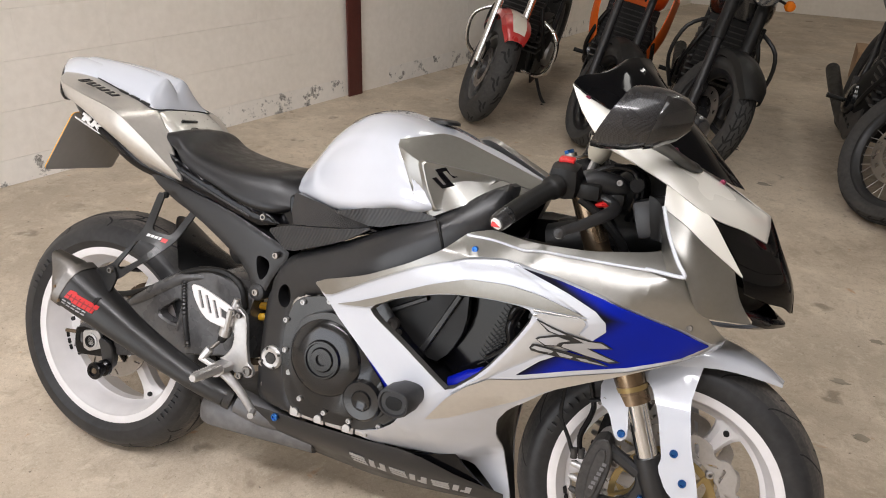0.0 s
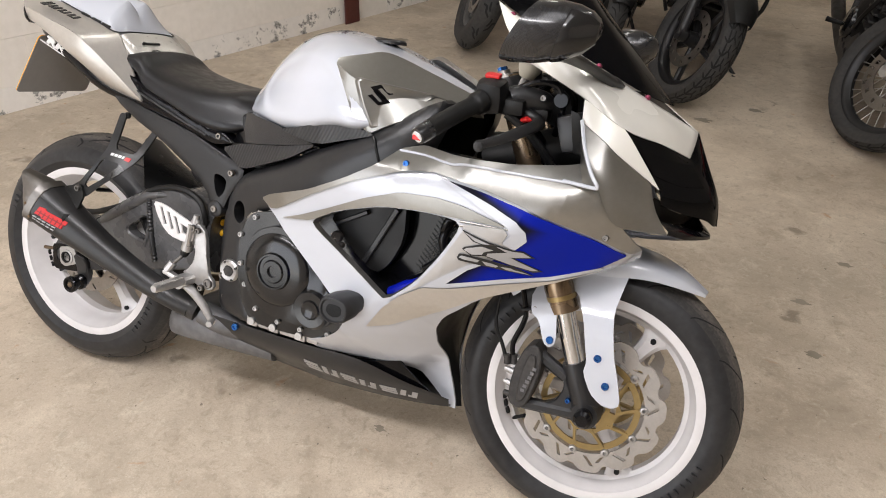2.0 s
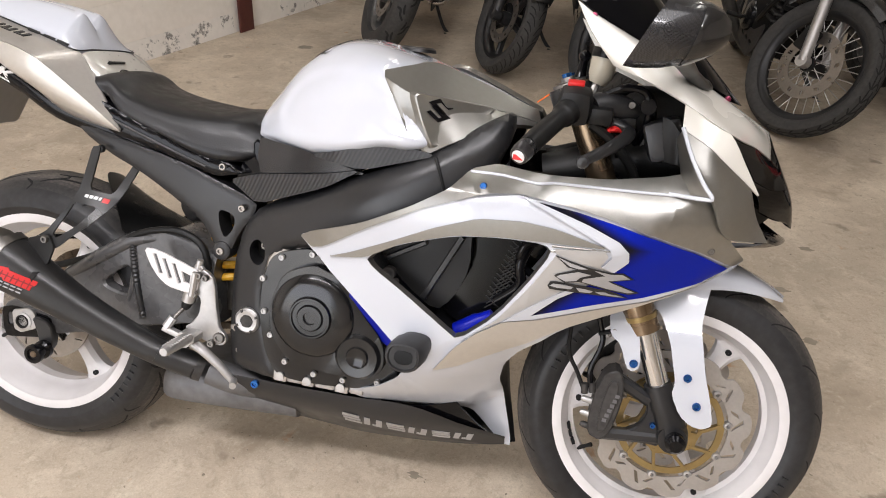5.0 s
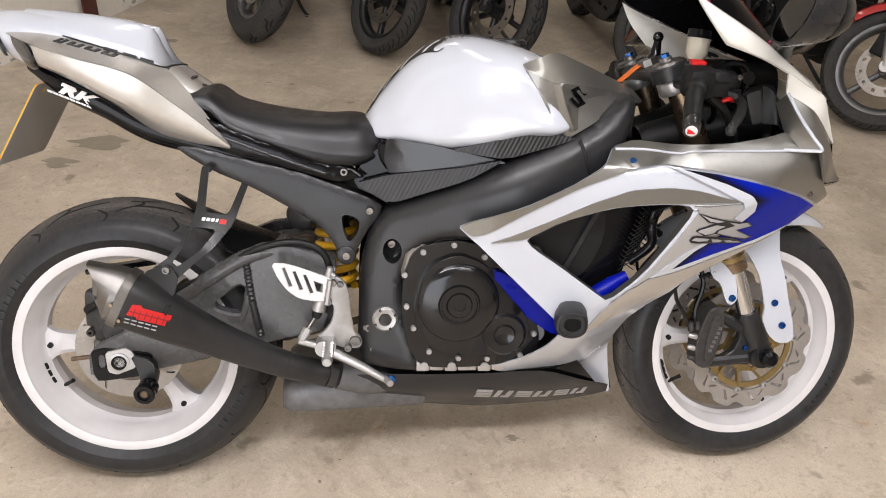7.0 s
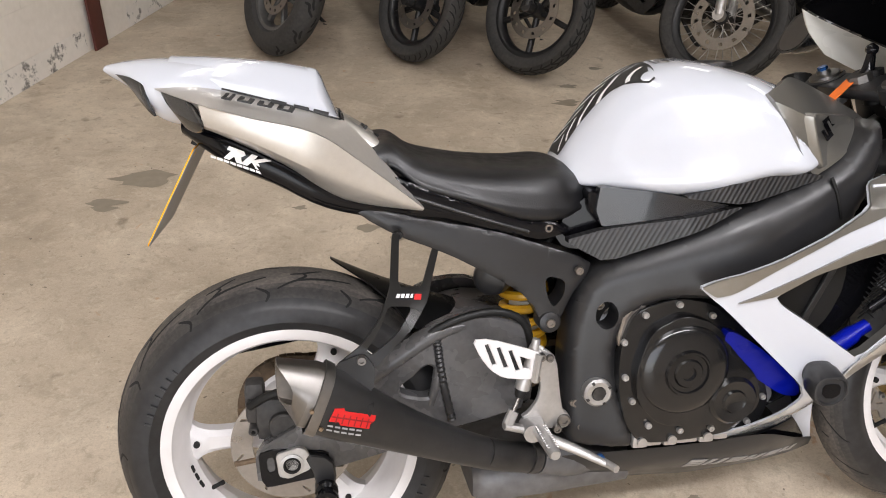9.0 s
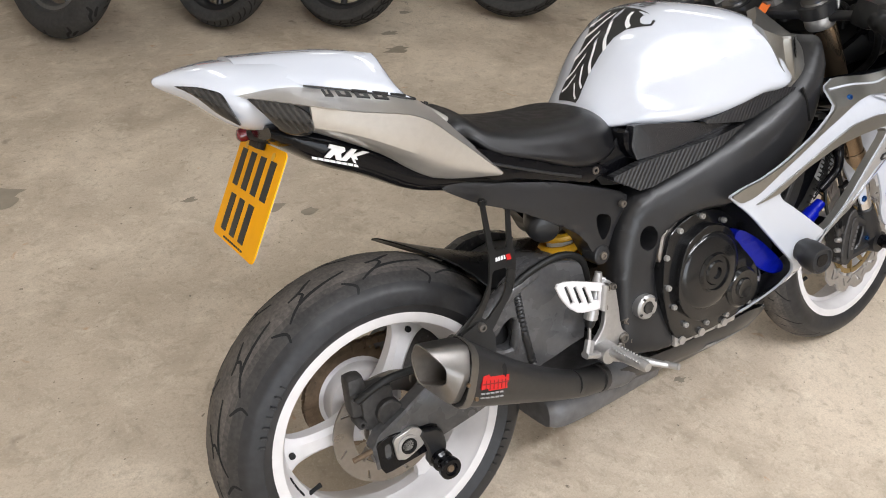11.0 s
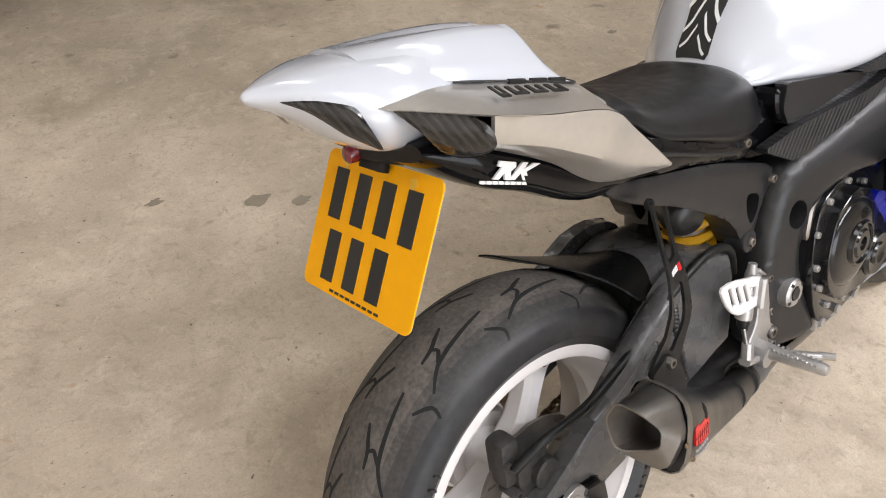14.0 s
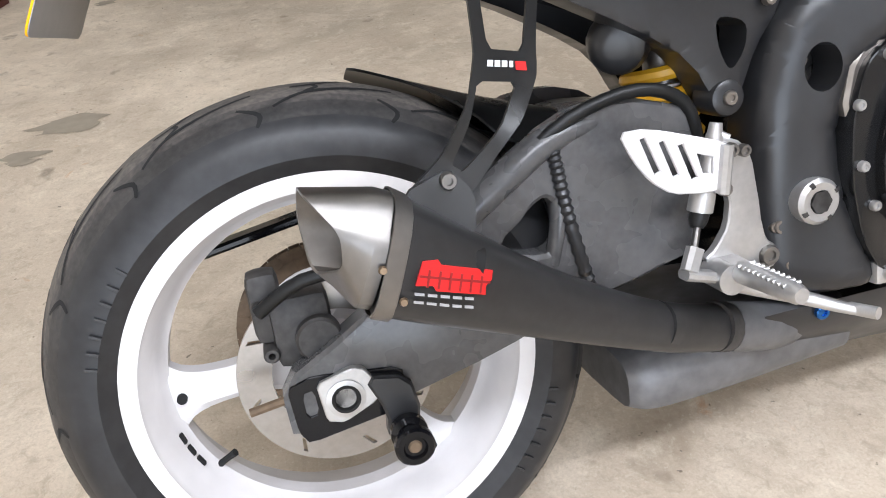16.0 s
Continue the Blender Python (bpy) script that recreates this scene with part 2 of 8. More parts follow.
def concrete_material():
    """Worn workshop concrete: broad cloudy patches, dark oil blots, rusty flecks and fine grit."""
    m = bpy.data.materials.new("worn_concrete")
    m.use_nodes = True
    t = m.node_tree
    b = t.nodes["Principled BSDF"]
    co = t.nodes.new("ShaderNodeTexCoord")

    def noise_at(scale, detail, rough=0.6, warp=0.0):
        n = t.nodes.new("ShaderNodeTexNoise")
        n.inputs["Scale"].default_value, n.inputs["Detail"].default_value = scale, detail
        n.inputs["Roughness"].default_value, n.inputs["Distortion"].default_value = rough, warp
        t.links.new(co.outputs["Object"], n.inputs["Vector"])
        return n.outputs[0]

    def ranged(value, lo, hi, a=0.0, z=1.0):
        r = t.nodes.new("ShaderNodeMapRange")
        for key, v in zip(("From Min", "From Max", "To Min", "To Max"), (lo, hi, a, z)):
            r.inputs[key].default_value = v
        t.links.new(value, r.inputs["Value"])
        return r.outputs[0]

    def blend(first, second, factor):
        n = t.nodes.new("ShaderNodeMix")
        n.data_type = "RGBA"
        for key, v in (("A", first), ("B", second)):
            if isinstance(v, tuple):
                n.inputs[key].default_value = (*v, 1)
            else:
                t.links.new(v, n.inputs[key])
        t.links.new(factor, n.inputs["Factor"])
        return n.outputs["Result"]

    c = blend((0.404, 0.333, 0.251), (0.674, 0.572, 0.448), ranged(noise_at(1.1, 9, 0.62, 0.3), 0.38, 0.60))
    c = blend(c, (0.325, 0.276, 0.211), ranged(noise_at(0.55, 5, 0.6, 0.3), 0.45, 0.62, 0, 0.6))
    c = blend(c, (0.786, 0.688, 0.552), ranged(noise_at(5.0, 10, 0.7, 0.5), 0.50, 0.68, 0, 0.5))
    c = blend(c, (0.303, 0.240, 0.171), ranged(noise_at(3.4, 7, 0.66, 0.4), 0.58, 0.70, 0, 0.6))
    c = blend(c, (0.179, 0.141, 0.101), ranged(noise_at(6.5, 4, 0.45), 0.68, 0.73, 0, 0.75))
    c = blend(c, (0.448, 0.217, 0.085), ranged(noise_at(10.0, 6, 0.55, 0.8), 0.68, 0.74, 0, 0.65))
    c = blend(c, (0.303, 0.243, 0.171), ranged(noise_at(26.0, 6, 0.7, 0.6), 0.53, 0.68, 0, 0.55))
    c = blend(c, (0.795, 0.732, 0.593), ranged(noise_at(15.0, 8, 0.7, 0.7), 0.55, 0.70, 0, 0.4))
    c = blend(c, (0.079, 0.063, 0.045), ranged(noise_at(48.0, 3, 0.5), 0.70, 0.74, 0, 0.8))
    c = blend(c, (0.281, 0.228, 0.166), ranged(noise_at(80.0, 5, 0.7, 0.4), 0.52, 0.66, 0, 0.32))
    c = blend(c, (0.795, 0.758, 0.623), ranged(noise_at(110.0, 5, 0.7), 0.56, 0.70, 0, 0.28))
    c = blend(c, (0.370, 0.303, 0.225), ranged(noise_at(210.0, 4, 0.7), 0.42, 0.64, 0, 0.35))
    t.links.new(c, b.inputs["Base Color"])
    t.links.new(ranged(noise_at(4.0, 6), 0.3, 0.7, 0.42, 0.72), b.inputs["Roughness"])
    relief = t.nodes.new("ShaderNodeBump")
    relief.inputs["Strength"].default_value, relief.inputs["Distance"].default_value = 0.25, 0.003
    t.links.new(noise_at(90.0, 6), relief.inputs["Height"])
    t.links.new(relief.outputs[0], b.inputs["Normal"])
    return m


def ribbed_lens():
    """Dark smoked plastic with moulded ribs under its skin."""
    m = material("ribbed_smoked_lens", (0.010, 0.0095, 0.0095), 0.12, 0, 50, 0.3, 0, 0.3)
    t = m.node_tree
    b = t.nodes["Principled BSDF"]
    co = t.nodes.new("ShaderNodeTexCoord")
    tilt = t.nodes.new("ShaderNodeMapping")
    tilt.inputs["Rotation"].default_value = (0, radians(35), radians(25))
    wave = t.nodes.new("ShaderNodeTexWave")
    wave.inputs["Scale"].default_value, wave.inputs["Distortion"].default_value = 38, 1.5
    t.links.new(co.outputs["Object"], tilt.inputs["Vector"])
    t.links.new(tilt.outputs[0], wave.inputs["Vector"])
    mix = t.nodes.new("ShaderNodeMix")
    mix.data_type = "RGBA"
    mix.inputs["A"].default_value, mix.inputs["B"].default_value = (0.006, 0.006, 0.006, 1), (0.03, 0.0285, 0.0275, 1)
    t.links.new(wave.outputs[1], mix.inputs["Factor"])
    t.links.new(mix.outputs["Result"], b.inputs["Base Color"])
    return m


LENS = ribbed_lens()
CONCRETE = concrete_material()
OIL = material("oil_stain", (0.19, 0.16, 0.12), 0.55, 0, 30, 0.25, wear=(0.30, 0.26, 0.20))
WALLPAINT = material("cream_white_masonry_paint", (0.88, 0.83, 0.765), 0.6, 0, 26, 0.04, 0.3, wear=(0.83, 0.78, 0.71), across=True)
OXIDE = material("red_oxide_steel_paint", (0.105, 0.028, 0.022), 0.55, 0.1, 30, 0.12, 0.1)
BOUNCE_CEILING = material("pale_grey_bounce_ceiling", (0.6, 0.6, 0.59), 0.6, 0.0, 20, 0.08, 0.05)
ROOFLIGHT = material("translucent_rooflight", (0.85, 0.86, 0.86), 0.5, 0, 20, 0.03)
GRASS = material("mown_grass", (0.10, 0.15, 0.035), 0.9, 0, 30, 0.35, 0.5)


# ---------------------------------------------------------------- shapes
def hermite(v, *pts):
    """A smooth curve through (place, value) pairs, level beyond its ends."""
    if v <= pts[0][0]:
        return pts[0][1]
    if v >= pts[-1][0]:
        return pts[-1][1]
    n = next(k for k in range(len(pts) - 1) if v <= pts[k + 1][0])
    slopes = []
    for k in range(len(pts)):
        a, z = pts[max(0, k - 1)], pts[min(len(pts) - 1, k + 1)]
        slopes.append((z[1] - a[1]) / (z[0] - a[0]))
    (x0, y0), (x1, y1) = pts[n], pts[n + 1]
    h = x1 - x0
    s = (v - x0) / h
    return (2 * s**3 - 3 * s**2 + 1) * y0 + (s**3 - 2 * s**2 + s) * h * slopes[n] + (3 * s**2 - 2 * s**3) * y1 + (s**3 - s**2) * h * slopes[n + 1]


def spline(pts, n=4, closed=False):
    pts = [Vector(p) for p in pts]
    out, count = [], len(pts)
    for k in range(count if closed else count - 1):
        if closed:
            a, b, c, d = (pts[(k + j) % count] for j in (-1, 0, 1, 2))
        else:
            a, b, c, d = (pts[min(max(k + j, 0), count - 1)] for j in (-1, 0, 1, 2))
        for i in range(n):
            s = i / n
            out.append(0.5 * (2 * b + (c - a) * s + (2 * a - 5 * b + 4 * c - d) * s * s + (3 * b - a - 3 * c + d) * s**3))
    if not closed:
        out.append(pts[-1])
    return out


def rounded(pts, times=1, cut=0.22):
    """A closed outline with its corners cut, as moulded plastic has them."""
    for _ in range(times):
        more = []
        for k, p in enumerate(pts):
            q = pts[(k + 1) % len(pts)]
            more.append(tuple(a + (b - a) * cut for a, b in zip(p, q)))
            more.append(tuple(a + (b - a) * (1 - cut) for a, b in zip(p, q)))
        pts = more
    return pts


def part(name, bm, mat, parent=None, label="", angle=38):
    bmesh.ops.remove_doubles(bm, verts=bm.verts[:], dist=1e-5)
    bmesh.ops.recalc_face_normals(bm, faces=bm.faces[:])
    me = bpy.data.meshes.new(name)
    bm.to_mesh(me)
    bm.free()
    me.materials.append(mat)
    me.shade_smooth()
    me.set_sharp_from_angle(angle=radians(angle))
    ob = new(name, me)
    ob.parent = parent
    if label:
        tagged(ob, label)
    return ob


def other_side(ob, parent=None):
    """The mirror image of a part across the motorcycle's middle plane."""
    me = ob.data.copy()
    me.transform(Matrix.Diagonal((1, -1, 1, 1)))
    me.flip_normals()
    twin = new(ob.name.split(".")[0], me)
    twin.parent = parent or ob.parent
    if "label" in ob:
        tagged(twin, ob["label"])
    return twin


def placed(ob, name, parent, m):
    """One more piece on the same mesh."""
    twin = new(name, ob.data)
    twin.parent, twin.matrix_local = parent, m
    return twin


def thicken(bm, offset):
    """Gives an open skin a back, moved by offset, and a rim."""
    front = list(bm.faces)
    rim = [e for e in bm.edges if e.is_boundary]
    back = {v: bm.verts.new(v.co + offset) for v in list(bm.verts)}
    for f in front:
        bm.faces.new([back[v] for v in reversed(f.verts)])
    for e in rim:
        a, b = e.verts
        bm.faces.new((a, b, back[b], back[a]))
    return bm


def sheet(outline, depth, thick=0.004, holes=(), step=0.04, side=-1):
    """A moulded panel: an outline in x and z, bent to the depth y = side * depth(x, z)."""
    bm = bmesh.new()
    edges = []
    for loop in (outline, *holes):
        vs = [bm.verts.new((p[0], 0, p[1])) for p in loop]
        edges += [bm.edges.new((vs[k], vs[(k + 1) % len(vs)])) for k in range(len(vs))]
    bmesh.ops.triangle_fill(bm, use_beauty=True, use_dissolve=False, edges=edges, normal=(0, -1, 0))
    for axis in (0, 2):
        lo, hi = min(v.co[axis] for v in bm.verts), max(v.co[axis] for v in bm.verts)
        cut = lo + step
        while cut < hi:
            at, no = [0, 0, 0], [0, 0, 0]
            at[axis], no[axis] = cut, 1
            bmesh.ops.bisect_plane(bm, geom=bm.verts[:] + bm.edges[:] + bm.faces[:], dist=1e-5, plane_co=at, plane_no=no)
            cut += step
    for v in bm.verts:
        v.co.y = side * (depth(v.co.x, v.co.z) if callable(depth) else depth)
    return thicken(bm, Vector((0, -side * thick, 0)))


def grid(bm, rows, closed=False):
    vs = [[bm.verts.new(p) for p in row] for row in rows]
    for a, b in zip(vs, vs[1:]):
        for k in range(len(a) if closed else len(a) - 1):
            j = (k + 1) % len(a)
            bm.faces.new((a[k], a[j], b[j], b[k]))
    return vs


def patch(rows, n=4, m=4, thick=0.004, bm=None, soft=True):
    """A skin through rows of (x, half width, z) on the right-hand side, thickened inwards."""
    bm = bm or bmesh.new()
    rows = [spline([(x, -y, z) for x, y, z in row], n) for row in rows]
    if soft:
        rows = list(zip(*[spline(col, m) for col in zip(*rows)]))
    skin = bmesh.new()
    grid(skin, rows)
    mid = sum((v.co for v in skin.verts), Vector()) / len(skin.verts)
    thicken(skin, Vector((0, thick, -thick * 0.4)))
    me = bpy.data.meshes.new("skin")
    skin.to_mesh(me)
    skin.free()
    bm.from_mesh(me)
    bpy.data.meshes.remove(me)
    return bm


def stations_to_rows(stations, n=5, m=4):
    """Half sections (x, [(half width, z) from the middle of the top down]) made into whole smooth rings."""
    cols = []
    for k in range(len(stations[0][1])):
        cols.append(spline([(x, half[k][0], half[k][1]) for x, half in stations], n))
    rows = []
    for row in zip(*cols):
        half = spline(row, m)
        rows.append([Vector((p.x, p.y, p.z)) for p in reversed(half)] + [Vector((p.x, -p.y, p.z)) for p in half[1:]])
    return rows


def body(stations, n=5, m=4):
    """A closed body lofted through half sections."""
    bm = bmesh.new()
    vs = grid(bm, stations_to_rows(stations, n, m), closed=True)
    bm.faces.new(vs[0])
    bm.faces.new(vs[-1])
    return bm


def tube(path, radii, seg=10, n=4, flat=1.0, bm=None, caps=True):
    """A round bar along a smooth path; radii: one, or one for each point of the path."""
    bm = bm or bmesh.new()
    pts = spline(path, n) if n > 1 else [Vector(p) for p in path]
    if not isinstance(radii, (list, tuple)):
        radii = [radii] * len(path)
    at = [k * (len(path) - 1) / (len(pts) - 1) for k in range(len(pts))]
    radius = [float(np.interp(a, range(len(path)), radii)) for a in at]
    rings, up = [], None
    for k, p in enumerate(pts):
        way = (pts[min(k + 1, len(pts) - 1)] - pts[max(k - 1, 0)]).normalized()
        if up is None:
            up = way.cross(Vector((0, 0, 1)) if abs(way.z) < 0.9 else Vector((1, 0, 0))).normalized()
        up = (up - way * up.dot(way)).normalized()
        side = way.cross(up)
        rings.append([p + radius[k] * (math.cos(a) * up + flat * math.sin(a) * side) for a in (2 * math.pi * j / seg for j in range(seg))])
    vs = grid(bm, rings, closed=True)
    if caps:
        bm.faces.new(vs[0])
        bm.faces.new(vs[-1])
    return bm


def lathe(profile, seg=48, centre=(0, 0, 0), ring=True, bm=None):
    """Turns (radius, y) pairs about the y axis; ring: the profile closes on itself."""
    bm = bm or bmesh.new()
    c = Vector(centre)
    rows = [[c + Vector((r * math.cos(a), y, r * math.sin(a))) for r, y in profile] for a in (2 * math.pi * k / seg for k in range(seg))]
    vs = [[bm.verts.new(p) for p in row] for row in rows]
    count = len(profile)
    for k in range(seg):
        a, b = vs[k], vs[(k + 1) % seg]
        for j in range(count if ring else count - 1):
            i = (j + 1) % count
            quad = (a[j], a[i], b[i], b[j])
            if len({tuple(round(x, 6) for x in v.co) for v in quad}) > 2:
                bm.faces.new(quad)
    return bm


def bar(bm, a, b, wide, high, up=(0, 0, 1), bevel=0.0):
    """A squared bar from a to b."""
    a, b = Vector(a), Vector(b)
    way = (b - a).normalized()
    side = way.cross(Vector(up)).normalized()
    top = side.cross(way)
    ends = []
    for p in (a, b):
        c = min(wide, high) * bevel
        ends.append([bm.verts.new(p + side * s * (wide / 2 - i) + top * t * (high / 2 - j))
                     for s, t, i, j in ((1, 1, c, 0), (1, 1, 0, c), (1, -1, 0, c), (1, -1, c, 0), (-1, -1, c, 0), (-1, -1, 0, c), (-1, 1, 0, c), (-1, 1, c, 0))])
    for k in range(8):
        j = (k + 1) % 8
        bm.faces.new((ends[0][k], ends[0][j], ends[1][j], ends[1][k]))
    bm.faces.new(ends[0])
    bm.faces.new(ends[1])
    return bm


def block(bm, lo, hi, bevel=0.01):
    """A box with bevelled edges between two corners."""
    made = bmesh.ops.create_cube(bm, size=1.0)["verts"]
    lo, hi = Vector(lo), Vector(hi)
    for v in made:
        v.co = Vector((lo[k] + (v.co[k] + 0.5) * (hi[k] - lo[k]) for k in range(3)))
    if bevel:
        edges = list({e for v in made for e in v.link_edges})
        bmesh.ops.bevel(bm, geom=edges, offset=bevel, segments=2, affect="EDGES", profile=0.6)
    return bm


def plate(outline, y0, y1, bevel=0.003, holes=()):
    """A flat plate: an outline in x and z between two depths, with a bevelled rim."""
    bm = sheet(outline, -y0, y1 - y0, holes, step=9.0)
    if bevel:
        edges = [e for e in bm.edges if len(e.link_faces) == 2 and e.calc_face_angle(0) > 0.9]
        bmesh.ops.bevel(bm, geom=edges, offset=bevel, segments=1, affect="EDGES", clamp_overlap=True)
    return bm


# ---------------------------------------------------------------- the workshop
def slab(name, lo, hi, mat, label, bevel=0.0):
    ob = part(name, block(bmesh.new(), lo, hi, bevel), mat)
    return tagged(ob, label, name.split("_")[0], kind="structure")


floor_mesh = bmesh.new()
bmesh.ops.create_grid(floor_mesh, x_segments=24, y_segments=24, size=1.0)
for v in floor_mesh.verts:
    v.co = Vector((2.6 + v.co.x * 5.4, 2.2 + v.co.y * 6.9, 0))
floor = tagged(part("floor", thicken(floor_mesh, Vector((0, 0, -0.15))), CONCRETE), "worn stained grey-brown concrete workshop floor", "floor", kind="structure")
slab("ground", (-60, -80, -0.22), (60, -4.75, -0.02), GRASS, "green grass outside the open workshop door")
# Unseen ceiling, its pale grey set to bounce fill light
slab("ceiling", (-4.2, -4.7, 3.95), (8.0, 9.1, 4.05), BOUNCE_CEILING, "unseen pale grey ceiling added to bounce light into the workshop")
for tx, ty in SKYLIGHTS:
    slab("rooflight", (tx - 0.7, ty - 1.35, 3.935), (tx + 0.7, ty + 1.35, 3.96), ROOFLIGHT, "translucent white rooflight panel in the ceiling")
slab("wall_east", (7.6, -4.7, 0), (7.8, 9.1, 3.95), WALLPAINT, "cream painted side wall of the workshop")
slab("wall_north", (-4.0, 8.7, 0), (7.6, 8.9, 3.95), WALLPAINT, "cream painted end wall of the workshop")
slab("wall_south_a", (-4.0, -4.7, 0), (-2.5, -4.5, 3.95), WALLPAINT, "cream painted wall beside the open doorway")
slab("wall_south_b", (0.7, -4.7, 0), (7.6, -4.5, 3.95), WALLPAINT, "cream painted wall beside the open doorway")
slab("wall_south_c", (-2.5, -4.7, 2.9), (0.7, -4.5, 3.95), WALLPAINT, "cream painted lintel above the open doorway")


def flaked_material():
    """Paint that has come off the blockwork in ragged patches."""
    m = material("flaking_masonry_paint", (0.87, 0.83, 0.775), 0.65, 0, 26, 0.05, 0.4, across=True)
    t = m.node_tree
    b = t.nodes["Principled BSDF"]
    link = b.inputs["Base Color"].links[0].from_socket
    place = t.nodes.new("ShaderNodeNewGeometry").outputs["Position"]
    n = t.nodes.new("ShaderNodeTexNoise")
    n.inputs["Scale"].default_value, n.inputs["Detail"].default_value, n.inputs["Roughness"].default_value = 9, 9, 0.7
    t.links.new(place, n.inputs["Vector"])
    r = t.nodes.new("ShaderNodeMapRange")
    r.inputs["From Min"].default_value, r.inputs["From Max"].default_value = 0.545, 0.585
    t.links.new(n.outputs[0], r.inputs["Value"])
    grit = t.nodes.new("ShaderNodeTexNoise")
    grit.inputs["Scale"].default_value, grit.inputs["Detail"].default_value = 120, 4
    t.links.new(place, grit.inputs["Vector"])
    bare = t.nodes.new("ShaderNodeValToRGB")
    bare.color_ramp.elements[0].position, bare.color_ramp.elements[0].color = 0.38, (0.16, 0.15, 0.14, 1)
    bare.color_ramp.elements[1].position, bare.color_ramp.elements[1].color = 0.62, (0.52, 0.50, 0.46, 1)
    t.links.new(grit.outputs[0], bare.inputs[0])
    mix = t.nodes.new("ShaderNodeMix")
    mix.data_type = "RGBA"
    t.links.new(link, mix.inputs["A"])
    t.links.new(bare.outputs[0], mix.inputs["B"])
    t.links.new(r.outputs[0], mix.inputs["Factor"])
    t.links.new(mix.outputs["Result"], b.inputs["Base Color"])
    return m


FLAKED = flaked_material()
# The block wall runs away from the camera at a slant; along: metres from its bend near the doorway.
WALL = pose(-1.81, 0.95, 0, 0, 0, 90 - 15.2)
back_wall = bmesh.new()
block(back_wall, (-5.9, 0.006, 0), (8.3, 0.22, 3.95), 0)
wall_west = tagged(part("wall_west", back_wall, WALLPAINT), "cream-white painted blockwork wall with flaking paint at its foot", "wall", kind="structure")
wall_west.matrix_world = WALL


def wall_block(long, high, mat, name):
    bm = block(bmesh.new(), (0.0002, 0, 0.0005), (long - 0.0002, 0.03, high - 0.0005), 0.0009)
    return part(name, bm, mat, angle=8)


full, half = wall_block(0.45, 0.225, WALLPAINT, "block"), wall_block(0.225, 0.225, WALLPAINT, "block")
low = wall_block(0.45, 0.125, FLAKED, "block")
PILLAR_AT = 2.27
used = set()
for course in range(6):
    z = 0 if course == 0 else 0.125 + 0.225 * (course - 1)
    x = -0.9
    first = True
    while x < 5.6:
        short = first and course % 2
        long = 0.225 if short else 0.45
        first = False
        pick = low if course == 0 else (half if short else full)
        if not PILLAR_AT - long < x < PILLAR_AT + 0.13:
            m = pose(x, random.uniform(-0.0006, 0.0006), z)
            if pick in used:
                placed(pick, "block", wall_west, m)
            else:
                used.add(pick)
                pick.parent, pick.matrix_local = wall_west, m
        x += long
column = bmesh.new()
block(column, (PILLAR_AT, -0.035, 0), (PILLAR_AT + 0.125, -0.023, 3.95), 0.002)
block(column, (PILLAR_AT + 0.056, -0.023, 0), (PILLAR_AT + 0.066, 0.1, 3.95), 0.0)
steel_column = tagged(part("steel_column", column, OXIDE), "dark red oxide painted steel column standing in the block wall", "column", kind="structure")
steel_column.matrix_world = WALL
infill = bmesh.new()
block(infill, (PILLAR_AT - 0.43, 0.001, 0), (PILLAR_AT + 0.6, 0.0055, 1.25), 0)
fill = part("plaster_infill", infill, WALLPAINT, wall_west)

# Oil blots on the concrete
BLOTS = ((-0.643, 1.622, 0.085), (-0.75, 1.43, 0.055), (1.267, 2.54, 0.035), (1.207, 2.324, 0.05), (1.826, 1.09, 0.022), (1.88, 0.82, 0.02), (1.49, 2.8, 0.03), (0.881, -0.02, 0.013), (0.187, 1.213, 0.03), (0.291, 1.139, 0.026), (-0.047, 1.37, 0.02), (1.95, 1.4, 0.02), (-0.69, 3.0, 0.04))
for bx, by, br in BLOTS:
    bm = bmesh.new()
    ring = [bm.verts.new((bx + br * (1 + 0.9 * noise.noise(Vector((bx * 9 + 1.8 * math.cos(a), by * 9 + 1.8 * math.sin(a), 0)))) * math.cos(a) * 1.15,
                          by + br * (1 + 0.7 * noise.noise(Vector((bx * 5 + 2.4 * math.sin(a), by * 5 + math.cos(a), 3)))) * math.sin(a) * 0.8, 0.0015)) for a in (k * math.pi / 14 for k in range(28))]
    bm.faces.new(ring)
    tagged(part("oil_stain", bm, OIL), "dark dried oil stain on the concrete floor", "stain", kind="structure")


# ---------------------------------------------------------------- the sport motorcycle
ARMBLACK = material("dusty_black_arm_paint", (0.0760, 0.0750, 0.0760), 0.27, 0, 120, 0.25, 0.03)
CANBLACK = material("heat_dulled_black_coating", (0.018, 0.0175, 0.0175), 0.34, 0, 90, 0.25, 0.03)
SIDEMARK = material("raised_tyre_mark", (0.019, 0.019, 0.02), 0.5, 0, 90, 0.2)
HALFDUST = material("half_dusty_tread_rubber", (0.07, 0.062, 0.055), 0.75, 0, 150, 0.25, 0.15, wear=(0.028, 0.026, 0.025))
THINDUST = material("thinly_dusty_tread_rubber", (0.036, 0.033, 0.031), 0.62, 0, 150, 0.25, 0.15, wear=(0.016, 0.0155, 0.015))
GRIME = material("grimy_grey_casting", (0.045, 0.042, 0.040), 0.55, 0.3, 90, 0.35, 0.12, wear=(0.02, 0.019, 0.018))
HUGGER = material("scuffed_black_plastic", (0.006, 0.006, 0.006), 0.30, 0, 60, 0.2)
HUGGER.node_tree.nodes["Principled BSDF"].inputs["Specular IOR Level"].default_value = 0.12
bike = new("sport_motorcycle")
